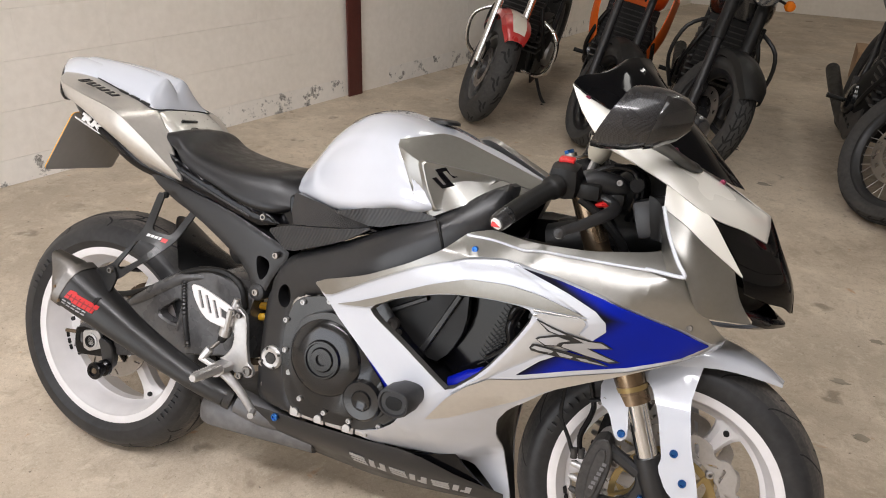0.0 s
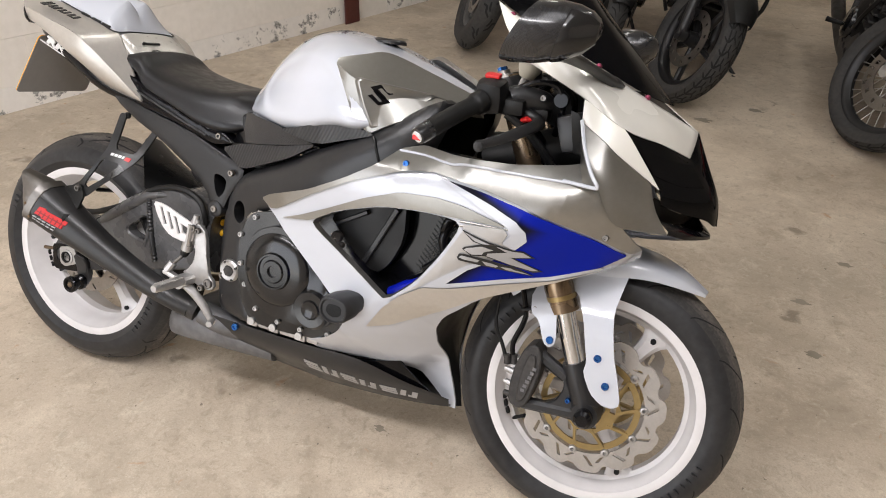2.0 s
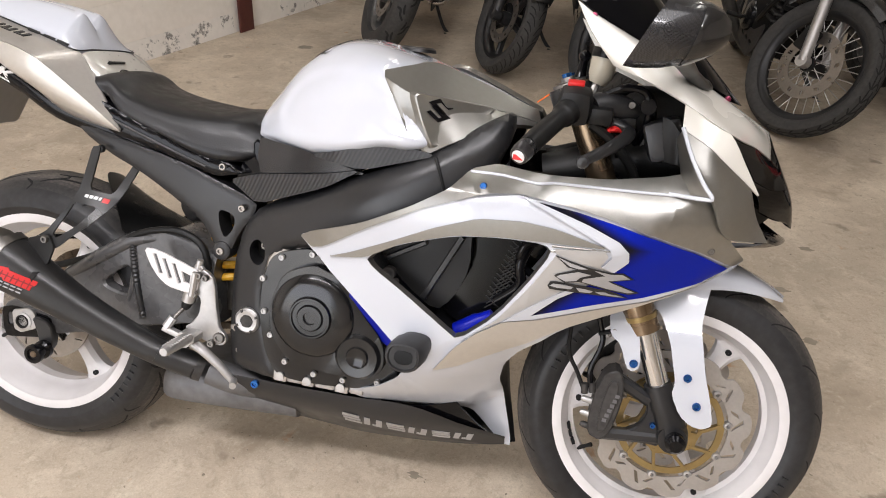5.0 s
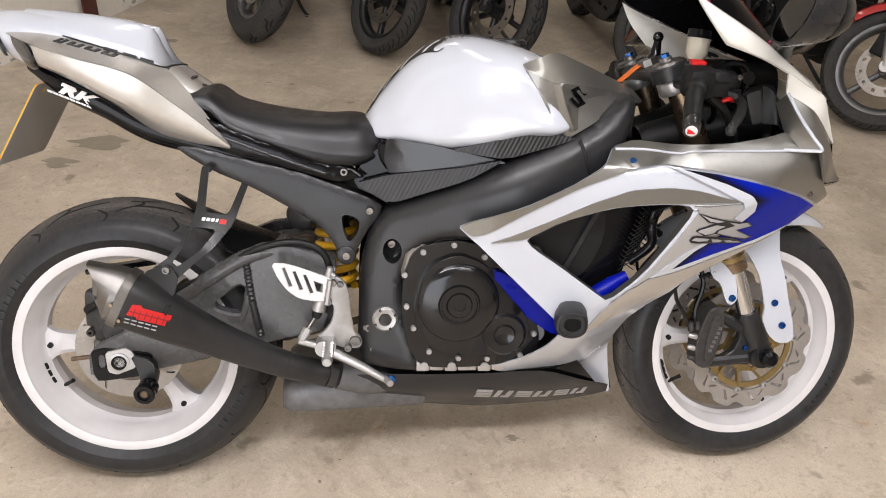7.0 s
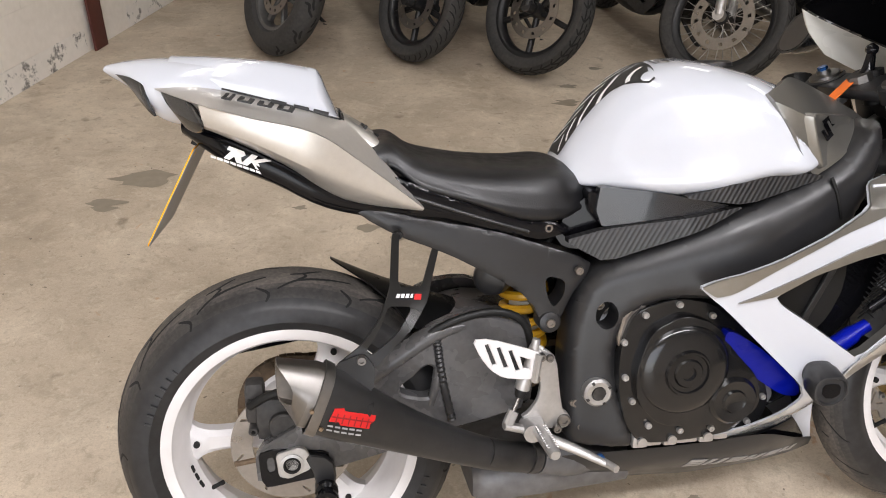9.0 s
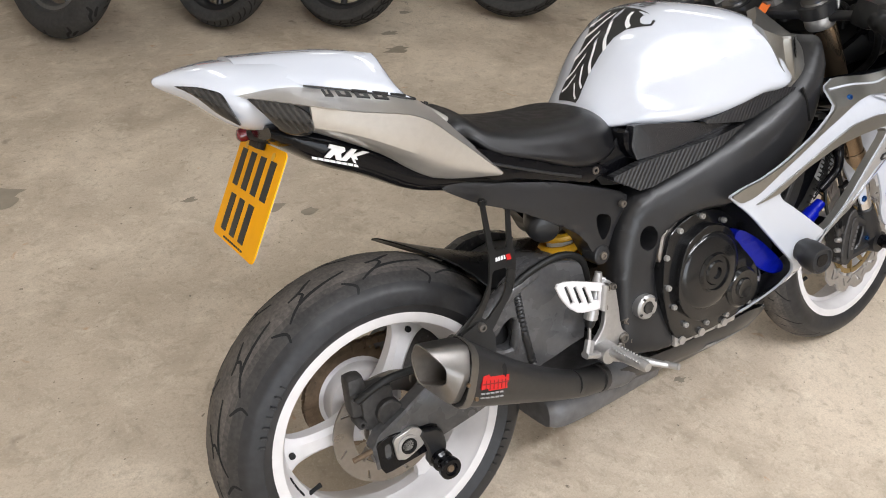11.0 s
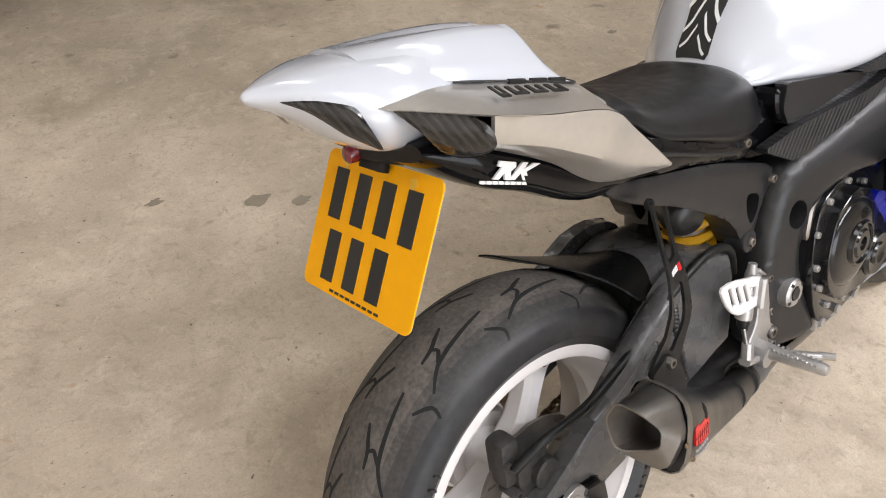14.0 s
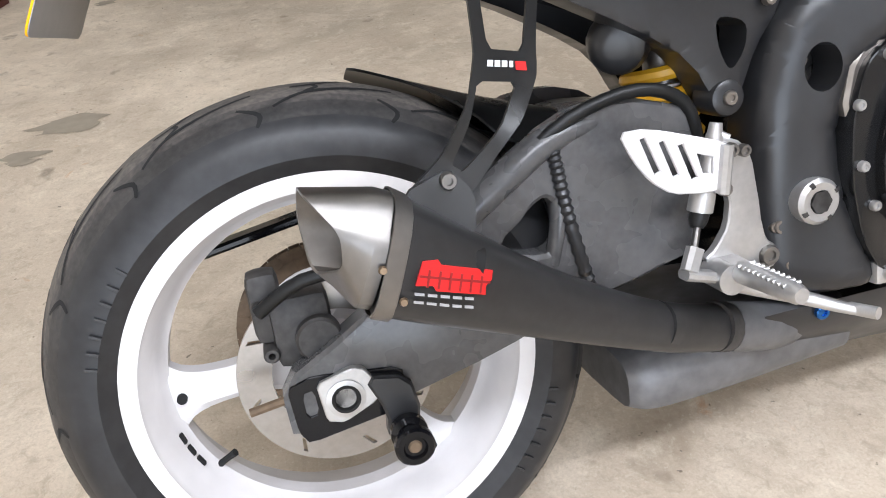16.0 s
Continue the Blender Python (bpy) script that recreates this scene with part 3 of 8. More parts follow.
bike.matrix_world = Matrix(((0.99951, -0.03141, 0.0, 0.0), (0.02992, 0.95221, 0.30397, -0.0076), (-0.00955, -0.30382, 0.95268, 0.2995), (0, 0, 0, 1)))
tagged(bike, "white, silver and blue sport motorcycle leaning on its side stand", "motorcycle")
FRONT = Vector((1.402, -0.003, 0.012))
STEER = Matrix.Translation(FRONT) @ Matrix.Rotation(radians(3.0), 4, Vector((-0.40, 0, 0.915)))


def settle(bm):
    """Presses what would reach below the floor flat against it, as the bike's weight does."""
    to_floor, back = bike.matrix_world, bike.matrix_world.inverted()
    for v in bm.verts:
        p = to_floor @ v.co
        if p.z < 0.0008:
            p.z = 0.0008
            v.co = back @ p


def wheel(name, rim_half, tyre_profile, spokes, hub_half, spoke_wide, m, label):
    lip = 0.235
    rim = lathe([(lip, -rim_half), (lip, -rim_half + 0.006), (0.219, -rim_half + 0.012), (0.214, 0), (0.219, rim_half - 0.012), (lip, rim_half - 0.006), (lip, rim_half),
                 (0.224, rim_half + 0.002), (0.2135, rim_half - 0.001), (0.2115, rim_half - 0.01), (0.204, rim_half - 0.02), (0.199, 0.3 * rim_half), (0.189, 0.012), (0.189, -0.012), (0.199, -0.3 * rim_half), (0.204, -rim_half + 0.02), (0.2115, -rim_half + 0.01), (0.2135, -rim_half + 0.001), (0.224, -rim_half - 0.002)], 96)
    rim.transform(m)
    ob = part(name, rim, RIMWHITE, bike, label)
    hub = lathe([(0.024, -hub_half), (0.042, -hub_half), (0.05, -0.4 * hub_half), (0.05, 0.4 * hub_half), (0.042, hub_half), (0.024, hub_half)], 40)
    hub.transform(m)
    part("hub", hub, RIMWHITE, ob)
    for a in spokes:
        turn = Matrix.Rotation(-radians(a), 4, "Y")
        rows = []
        for r, w, h in ((0.042, 0.036, 0.03), (0.085, 0.022, 0.024), (0.14, 0.021, 0.021), (0.175, 0.03, 0.018), (0.193, 0.05, 0.014)):
            w *= spoke_wide
            ring = [(r, -h, w * 0.55), (r, -h * 0.55, w), (r, h * 0.55, w), (r, h, w * 0.55), (r, h, -w * 0.55), (r, h * 0.55, -w), (r, -h * 0.55, -w), (r, -h, -w * 0.55)]
            rows.append([turn @ Vector(p) for p in ring])
        cols = [spline(c, 3) for c in zip(*rows)]
        arm_mesh = bmesh.new()
        vs = grid(arm_mesh, list(zip(*cols)), closed=True)
        arm_mesh.faces.new(vs[0])
        arm_mesh.faces.new(vs[-1])
        arm_mesh.transform(m)
        part("spoke", arm_mesh, RIMWHITE, ob)
        # Black disc stands for the shade inside the spoke's hole
        spot = lathe([(0.0001, -0.0235), (0.006, -0.0235), (0.006, -0.017), (0.0001, -0.017)], 12, (0.18 * math.cos(radians(a)), 0, 0.18 * math.sin(radians(a))), False)
        spot.transform(m)
        part("spoke_hole_shade", spot, GROOVE, ob)
    tyre = lathe(tyre_profile, 160)
    tyre.transform(m)
    settle(tyre)
    skin = part("tyre", tyre, RUBBER, ob, "worn black road tyre with dusty tread")
    for m_ in (DUSTYRUBBER, HALFDUST, THINDUST):
        skin.data.materials.append(m_)
    back = m.inverted()
    widest = max(y for _, y in tyre_profile)
    for f in skin.data.polygons:
        c = back @ f.center
        share = abs(c.y) / widest
        f.material_index = 0 if c.xz.length < 0.262 else 1 if share < 0.5 else 2 if share < 0.68 else 3 if share < 0.84 else 0
    valve = tube([(0.2, -0.01, 0), (0.178, -0.016, 0), (0.166, -0.02, 0)], [0.005, 0.004, 0.005], 8, 1)
    valve.transform(m @ Matrix.Rotation(radians(146), 4, "Y"))
    part("valve", valve, GROOVE, ob)
    for k in range(3):
        weight = block(bmesh.new(), (0.196, -0.028, -0.007), (0.2025, -0.016, 0.007), 0.0015)
        weight.transform(m @ Matrix.Rotation(radians(153 + 5.2 * k), 4, "Y"))
        part("wheel_weight", weight, GROOVE, ob)
    return ob


def tyre_section(outer, half, crown):
    """Tyre section from bead to bead; crown: how far the tread drops at its edges."""
    pts = []
    for k in range(-10, 11):
        s = k / 10
        y = half * math.sin(s * 1.25) / math.sin(1.25)
        pts.append((outer - crown * (1 - math.cos(s * 1.38)) / (1 - math.cos(1.38)), y))
    return [(0.226, -half * 0.80), (0.240, -half * 0.90), (0.25, -half * 0.97)] + pts[1:-1] + [(0.25, half * 0.97), (0.240, half * 0.90), (0.226, half * 0.80)]


REAR_TYRE, FRONT_TYRE = tyre_section(0.3195, 0.095, 0.055), tyre_section(0.3055, 0.060, 0.046)
rear_wheel = wheel("rear_wheel", 0.080, REAR_TYRE, (183, 303, 63), 0.075, 1.0, Matrix(), "white painted three-spoke alloy wheel")
front_wheel = wheel("front_wheel", 0.050, FRONT_TYRE, (178, 58, -62), 0.05, 0.8, STEER, "white painted three-spoke alloy wheel")


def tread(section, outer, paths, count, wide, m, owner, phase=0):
    """Flat black strips round a tyre for the shade in its grooves; paths: lists of (turn in degrees, share of the half
    section).
    """
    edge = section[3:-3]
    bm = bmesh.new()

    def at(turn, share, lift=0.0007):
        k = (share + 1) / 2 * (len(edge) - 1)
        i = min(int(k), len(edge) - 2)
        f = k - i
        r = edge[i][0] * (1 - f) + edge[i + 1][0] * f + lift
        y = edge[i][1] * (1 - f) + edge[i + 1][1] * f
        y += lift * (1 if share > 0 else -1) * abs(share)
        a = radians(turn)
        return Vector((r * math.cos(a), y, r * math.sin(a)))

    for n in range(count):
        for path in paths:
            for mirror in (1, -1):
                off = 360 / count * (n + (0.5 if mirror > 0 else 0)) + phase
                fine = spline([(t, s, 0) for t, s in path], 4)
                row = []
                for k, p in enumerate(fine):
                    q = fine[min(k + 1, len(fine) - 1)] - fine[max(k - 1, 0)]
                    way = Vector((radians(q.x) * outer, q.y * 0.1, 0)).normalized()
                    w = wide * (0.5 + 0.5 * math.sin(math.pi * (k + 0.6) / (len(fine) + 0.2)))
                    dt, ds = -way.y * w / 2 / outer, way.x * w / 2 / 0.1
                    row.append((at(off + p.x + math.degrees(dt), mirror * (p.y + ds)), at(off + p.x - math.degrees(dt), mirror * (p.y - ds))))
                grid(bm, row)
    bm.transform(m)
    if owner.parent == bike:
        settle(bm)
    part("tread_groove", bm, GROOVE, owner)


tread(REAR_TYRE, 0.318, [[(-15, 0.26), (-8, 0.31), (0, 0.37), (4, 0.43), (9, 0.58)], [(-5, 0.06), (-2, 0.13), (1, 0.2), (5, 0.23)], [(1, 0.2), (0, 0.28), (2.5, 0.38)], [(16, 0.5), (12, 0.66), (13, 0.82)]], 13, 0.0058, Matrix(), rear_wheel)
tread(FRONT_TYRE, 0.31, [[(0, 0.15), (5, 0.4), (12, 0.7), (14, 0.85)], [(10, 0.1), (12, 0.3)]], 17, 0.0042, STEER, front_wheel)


for owner, m, y, r in ((rear_wheel, Matrix(), 0.0912, 0.2555), (front_wheel, STEER, 0.0585, 0.2535)):
    for side in (-1, 1):
        for first in (-42, 138):
            for k in range(7):
                a = radians(first + 4.1 * k)
                c, t = Vector((math.cos(a), 0, math.sin(a))), Vector((-math.sin(a), 0, math.cos(a)))
                bm = bar(bmesh.new(), c * (r - 0.006) + Vector((0, side * y, 0)), c * (r + 0.006) + Vector((0, side * (y - 0.0006), 0)), 0.003, 0.011 if k % 3 else 0.007, (0, 1, 0), 0.1)
                bm.transform(m)
                part("sidewall_mark", bm, SIDEMARK, owner)


def polar(outline):
    return [(r * math.cos(radians(a)), r * math.sin(radians(a))) for a, r in outline]


def slots(count, r0, r1, swirl, phase=0, wide=3.2):
    out = []
    for k in range(count):
        a = 360 / count * k + phase
        out.append(polar([(a - wide / 2, r0), (a + wide / 2, r0), (a + swirl + wide / 2, r1), (a + swirl - wide / 2, r1)]))
    return out


def disc(name, outer, inner, y0, y1, wave, owner, m, mat=DISC, cuts=()):
    ring = [(360 / 180 * k, outer * (1 + wave * (1 if (k % 18) in range(2, 9) else 0.45 if (k % 18) in (1, 9, 10) else -0.9))) for k in range(180)]
    hole = [(360 / 72 * k, inner) for k in range(72)]
    bm = plate(polar(ring), y0, y1, 0, [polar(hole), *cuts])
    bm.transform(m)
    return part(name, bm, mat, owner, angle=30)


disc("brake_disc", 0.113, 0.074, -0.062, -0.057, 0.0, rear_wheel, Matrix(), DISC, slots(8, 0.092, 0.107, 5, 9, 3.0))
for k in range(4):
    a = radians(90 * k + 30)
    part("disc_spider", bar(bmesh.new(), (0.045 * math.cos(a), -0.0595, 0.045 * math.sin(a)), (0.078 * math.cos(a + 0.12), -0.0595, 0.078 * math.sin(a + 0.12)), 0.004, 0.022, (0, 1, 0), 0.2), DISC, rear_wheel)
carrier = bmesh.new()
lathe([(0.03, -0.068), (0.05, -0.064), (0.05, -0.056), (0.03, -0.056)], 40, bm=carrier)
part("disc_carrier", carrier, DISC, rear_wheel)
PETALS = 12


def petal_ring(outer, inner):
    """The scalloped rim of a petal brake disc: hooked lobes with a step between them."""
    out = []
    for k in range(PETALS):
        a = 360 / PETALS * k
        out += [(a, outer * 0.955), (a + 3, outer * 0.985), (a + 7, outer), (a + 14, outer * 1.005), (a + 18, outer * 0.99), (a + 20, outer * 0.955), (a + 22, inner), (a + 25.5, inner * 0.995), (a + 28, inner * 1.01)]
    return out


for y in (-0.070, 0.065):
    cuts = slots(PETALS, 0.119, 0.141, 7, 6, 3.4) + slots(PETALS, 0.121, 0.133, -6, 24, 3.4)
    bm = plate(polar(petal_ring(0.156, 0.143)), y, y + 0.005, 0, [polar([(5 * k, 0.113) for k in range(72)]), *cuts])
    bm.transform(STEER)
    part("brake_disc", bm, ROTOR, front_wheel, "steel petal brake disc", 30)
    ring = plate(polar([(k * 5, 0.105) for k in range(72)]), y + 0.0005, y + 0.0045, 0, [polar([(k * 9, 0.092) for k in range(40)])])
    ring.transform(STEER)
    part("disc_carrier", ring, GOLD, front_wheel, "gold anodised disc carrier")
    bm = plate(polar([(12 * k, 0.062 if k % 3 else 0.068) for k in range(30)]), y - 0.001, y + 0.006, 0, [polar([(k * 15, 0.034) for k in range(24)]), *[polar([(a + b, r) for b, r in ((-9, 0.044), (9, 0.044), (8, 0.056), (-8, 0.056))]) for a in range(0, 360, 72)]])
    bm.transform(STEER)
    part("carrier_boss", bm, GOLD, front_wheel)
    for k in range(10):
        a = radians(36 * k + 10)
        bm = bar(bmesh.new(), (0.058 * math.cos(a - 0.25), y + 0.003, 0.058 * math.sin(a - 0.25)), (0.1 * math.cos(a), y + 0.003, 0.1 * math.sin(a)), 0.006, 0.011, (0, 1, 0))
        bm.transform(STEER)
        part("carrier_arm", bm, GOLD, front_wheel)
        c = (0.1115 * math.cos(a), 0, 0.1115 * math.sin(a))
        bm = lathe([(0.003, y - 0.002), (0.004, y - 0.005), (0.0075, y - 0.004), (0.009, y - 0.001), (0.009, y + 0.006), (0.003, y + 0.006)], 14, c, True)
        bm.transform(STEER)
        part("disc_button", bm, ALLOY, front_wheel)

# Chain and sprocket on the far side
sprocket = plate(polar([(k * 4, 0.106 if k % 2 else 0.098) for k in range(90)]), 0.088, 0.094, 0, [polar([(k * 6, 0.080) for k in range(60)])])
part("sprocket", sprocket, RUSTY, rear_wheel)
part("sprocket_carrier", lathe([(0.03, 0.05), (0.07, 0.05), (0.074, 0.058), (0.074, 0.084), (0.082, 0.087), (0.082, 0.092), (0.03, 0.092)], 40), RIMWHITE, rear_wheel)
links = bmesh.new()
run = [Vector((0.107 * math.cos(radians(a)), 0.091, 0.107 * math.sin(radians(a)))) for a in range(80, 281, 8)]
run += [run[-1].lerp(Vector((0.56, 0.091, 0.03)), k / 38) for k in range(1, 38)]
top = Vector((0.56, 0.091, 0.105))
run = [top.lerp(run[0], k / 38) for k in range(38)] + run
for k, (a, b) in enumerate(zip(run, run[1:])):
    for off in ((-0.006, 0.006) if k % 2 else (-0.0085, 0.0085)):
        bar(links, a + Vector((0, off, 0)), b + Vector((0, off, 0)), 0.002, 0.015, (0.2, 0, 1), 0.2)
    tube([a - Vector((0, 0.008, 0)), a + Vector((0, 0.008, 0))], 0.0042, 8, 1, bm=links)
tagged(part("drive_chain", links, RUSTY, bike, "rusty brown drive chain"), kind="stuff")

part("chain_guard", bar(bmesh.new(), (-0.13, 0.097, 0.127), (0.3, 0.097, 0.2), 0.034, 0.012, (0, 0, 1), 0.3), BLACKGLOSS, bike)

# Swinging arm: a deep braced body at the pivot and a beam down each side
arm_outline = rounded([(-0.066, 0.024), (-0.055, -0.042), (0.045, -0.028), (0.18, 0.008), (0.25, 0.03), (0.37, 0.055), (0.425, 0.08), (0.43, 0.2), (0.405, 0.24), (0.343, 0.258), (0.274, 0.25), (0.182, 0.19), (0.12, 0.14), (0.019, 0.07)], 1)
arm_hole = [rounded([(0.18, 0.118), (0.255, 0.098), (0.262, 0.15), (0.25, 0.168), (0.235, 0.163)], 2)]
arm = part("swinging_arm", plate(arm_outline, -0.128, -0.096, 0.008, arm_hole), ARMBLACK, bike, "black painted alloy swinging arm")
other_side(arm)
yoke = body([(0.27, [(0, 0.232), (0.07, 0.226), (0.105, 0.2), (0.105, 0.12), (0.08, 0.075), (0, 0.07)]),
             (0.34, [(0, 0.245), (0.08, 0.24), (0.115, 0.21), (0.115, 0.12), (0.09, 0.065), (0, 0.06)]),
             (0.44, [(0, 0.23), (0.08, 0.225), (0.115, 0.19), (0.115, 0.12), (0.09, 0.06), (0, 0.055)])], 3, 3)
part("arm_crossmember", yoke, ARMBLACK, bike)
seam_line = spline([(0.258, -0.127, 0.235), (0.262, -0.129, 0.2), (0.27, -0.13, 0.14), (0.287, -0.129, 0.06)], 14)
part("weld_seam", tube([tuple(p) for p in seam_line], [0.0062 if k % 2 else 0.0084 for k in range(len(seam_line))], 10, 1), BLACKSATIN, arm)
part("arm_top_beam", tube([(0.075, -0.112, 0.105), (0.13, -0.114, 0.141), (0.19, -0.116, 0.183), (0.26, -0.117, 0.226), (0.32, -0.114, 0.236)], [0.014, 0.021, 0.023, 0.022, 0.012], 18, 4, 0.75), ARMBLACK, arm)
part("arm_brace", tube([(0.268, -0.118, 0.2), (0.262, -0.12, 0.14), (0.25, -0.118, 0.09)], [0.012, 0.013, 0.012], 14, 3, 0.7), ARMBLACK, arm)
adjuster = plate(rounded([(-0.028, 0.022), (0.012, 0.032), (0.024, 0.028), (0.036, 0.008), (0.032, -0.012), (-0.006, -0.028), (-0.024, -0.022)], 1, 0.12), -0.137, -0.128, 0.002)
lathe([(0.014, -0.14), (0.021, -0.139), (0.021, -0.128), (0.014, -0.128)], 24, bm=adjuster)
part("axle_plate", adjuster, ALLOY, arm, "cast silver axle adjuster plate")
# Near-black piece stands for the shade in the axle's hollow end
part("axle_hole_shade", lathe([(0.0001, -0.137), (0.011, -0.137), (0.0125, -0.141), (0.0155, -0.1415), (0.0155, -0.128), (0.0001, -0.128)], 24), DARKVOID, arm)
part("adjuster_bolt", tube([(-0.062, -0.118, 0.005), (-0.1, -0.118, 0.0)], 0.005, 8, 1), RUSTY, arm)
boss = plate(rounded([(0.02, 0.02), (0.07, 0.01), (0.078, -0.04), (0.055, -0.072), (0.036, -0.06), (0.04, -0.03)], 1), -0.140, -0.122, 0.003)
part("bobbin_bracket", boss, BLACKSATIN, arm)
bob = lathe([(0.0001, -0.179), (0.011, -0.179), (0.013, -0.183), (0.019, -0.183), (0.0215, -0.18), (0.0215, -0.172), (0.015, -0.167), (0.015, -0.157), (0.0205, -0.152), (0.0205, -0.142), (0.0001, -0.14)], 28, (0.058, 0, -0.052), False)
bob_ob = part("paddock_bobbin", bob, BLACKGLOSS, arm, "black paddock stand bobbin")
part("bobbin_bolt", lathe([(0.0001, -0.1815), (0.006, -0.1815), (0.0075, -0.179), (0.0001, -0.178)], 16, (0.058, 0, -0.052), False), RUSTY, arm)
part("slot_plate", plate(rounded([(-0.058, 0.022), (-0.03, 0.03), (0.064, 0.018), (0.068, -0.022), (0.05, -0.032), (-0.046, -0.046), (-0.055, -0.03)], 1, 0.12), -0.1305, -0.1275, 0.001, [rounded([(-0.045, 0.012), (-0.03, 0.014), (-0.03, -0.014), (-0.043, -0.016)], 1)]), BLACKGLOSS, arm)
rear_caliper = bmesh.new()
block(rear_caliper, (-0.088, -0.098, 0.04), (-0.022, -0.05, 0.122), 0.014)
block(rear_caliper, (-0.105, -0.09, 0.07), (-0.07, -0.05, 0.15), 0.012)
bar(rear_caliper, (-0.03, -0.075, 0.05), (-0.03, -0.075, 0.005), 0.022, 0.02, (0, 1, 0), 0.2)
rear_caliper.transform(Matrix.Translation((0.026, 0, -0.012)))
cal_ob = part("rear_brake_caliper", rear_caliper, GRIME, bike, "grimy dark grey rear brake caliper")
part("piston_cover", lathe([(0.0001, -0.112), (0.022, -0.112), (0.025, -0.109), (0.025, -0.09), (0.0001, -0.09)], 32, (-0.014, 0, 0.06), False), GRIME, cal_ob)
for x, y, z, r in ((-0.088, -0.102, 0.062, 0.009), (-0.092, -0.097, 0.115, 0.007), (-0.046, -0.088, 0.012, 0.009), (-0.04, -0.088, 0.03, 0.008)):
    part("caliper_pin", lathe([(0.003, y + 0.003), (0.004, y), (r * 0.8, y), (r, y + 0.003), (r, y + 0.035), (0.003, y + 0.035)], 14, (x + 0.022, 0, z - 0.012), True), RUSTY if z < 0.02 else GRIME, cal_ob)
part("brake_hose", tube([(-0.07, -0.1, 0.1), (-0.02, -0.115, 0.13), (0.06, -0.118, 0.135), (0.13, -0.12, 0.16), (0.2, -0.125, 0.195), (0.28, -0.13, 0.245), (0.36, -0.13, 0.262), (0.415, -0.128, 0.24), (0.432, -0.125, 0.19)], 0.0075, 10), BLACKMATT, bike)

# Rear hugger over the tyre
hug_rows = []
for k in range(15):
    f = k / 14
    row = []
    for j in range(13):
        q = -1 + j / 6
        w = 0.1 - 0.01 * f
        start = 0.084 + 0.085 * max(0, 0.45 - q) ** 1.2
        x = start + (0.44 - start) * f
        along = (x - 0.066) / 0.374
        z = 0.334 - 0.122 * along - 0.012 * math.sin(math.pi * along)
        row.append(Vector((x, w * q, z - (0.012 + 0.062 * along) * abs(q) ** 2.6)))
    hug_rows.append(row)
hug = bmesh.new()
grid(hug, hug_rows)
part("rear_hugger", thicken(hug, Vector((-0.001, 0, -0.003))), HUGGER, bike, "black plastic rear wheel hugger")

# Shock absorber behind the frame
coil = bmesh.new()
tube([(0.441 + 0.04 * math.cos(a), -0.033 + 0.04 * math.sin(a), 0.140 + 0.0043 * a) for a in (k * math.pi / 6 for k in range(0, 62))], 0.0088, 8, 1, bm=coil)
shock = part("shock_absorber", tube([(0.445, -0.03, 0.08), (0.445, -0.03, 0.3)], 0.022, 16, 1), STEEL, bike)
part("spring", coil, YELLOWSPRING, shock, "yellow coil spring")
part("shock_reservoir", tube([(0.42, -0.01, 0.315), (0.392, -0.04, 0.312), (0.372, -0.07, 0.308), (0.362, -0.086, 0.305), (0.359, -0.092, 0.304)], [0.034, 0.036, 0.036, 0.03, 0.012], 20), BLACKSATIN, bike)
for z in (0.19, 0.236):
    part("spring_label", tube([(0.445, -0.033, z), (0.445, -0.033, z + 0.016)], 0.031, 18, 1), WHITEPRINT, shock)

def inside(x, z, ring):
    """How deep a place lies inside a ring; negative outside."""
    hit, near = False, 9.0
    for (x0, z0), (x1, z1) in zip(ring, ring[1:] + ring[:1]):
        if (z0 > z) != (z1 > z) and x < x0 + (z - z0) / (z1 - z0) * (x1 - x0):
            hit = not hit
        d = Vector((x1 - x0, z1 - z0))
        s = min(1, max(0, ((x - x0) * d.x + (z - z0) * d.y) / max(1e-9, d.length_squared)))
        near = min(near, math.hypot(x - x0 - s * d.x, z - z0 - s * d.y))
    return near if hit else -near


# Main frame spars
FRAME = rounded([(0.495, 0.0), (0.49, 0.092), (0.491, 0.205), (0.512, 0.298), (0.549, 0.348), (0.646, 0.387), (0.759, 0.442), (0.854, 0.485), (0.92, 0.52), (0.984, 0.571), (1.025, 0.592), (1.03, 0.55), (1.0, 0.47), (0.96, 0.41), (0.87, 0.34), (0.74, 0.29), (0.66, 0.288), (0.605, 0.262), (0.578, 0.201), (0.582, 0.128), (0.609, 0.056), (0.623, -0.004), (0.56, -0.01)], 1)


def frame_depth(x, z):
    near = min(1, max(0, inside(x, z, FRAME)) / 0.026)
    swell = 0.020 * (math.sqrt(1 - (1 - near) ** 2) - 0.6)
    return swell + hermite(x, (0.45, 0.135), (0.55, 0.158), (0.65, 0.19), (0.8, 0.232), (0.95, 0.225), (1.05, 0.19)) - 0.9 * max(0, z - hermite(x, (0.5, 0.3), (0.65, 0.35), (0.8, 0.41), (1.0, 0.53))) ** 1.0 * 0.35


FRAME_HOLE = [[(0.556 + 0.019 * math.cos(a), 0.256 + 0.026 * math.sin(a)) for a in (k * math.pi / 10 for k in range(20))]]
frame_side = part("frame_spar", sheet(FRAME, frame_depth, 0.045, FRAME_HOLE, 0.011), BLACKSATIN, bike, "satin black alloy frame spar")
other_side(frame_side)
# Dark plate stands for the shade inside the frame's hole
part("hole_shade_backing", plate([(0.53, 0.22), (0.585, 0.22), (0.585, 0.292), (0.53, 0.292)], -0.125, -0.118, 0), DARKVOID, frame_side)
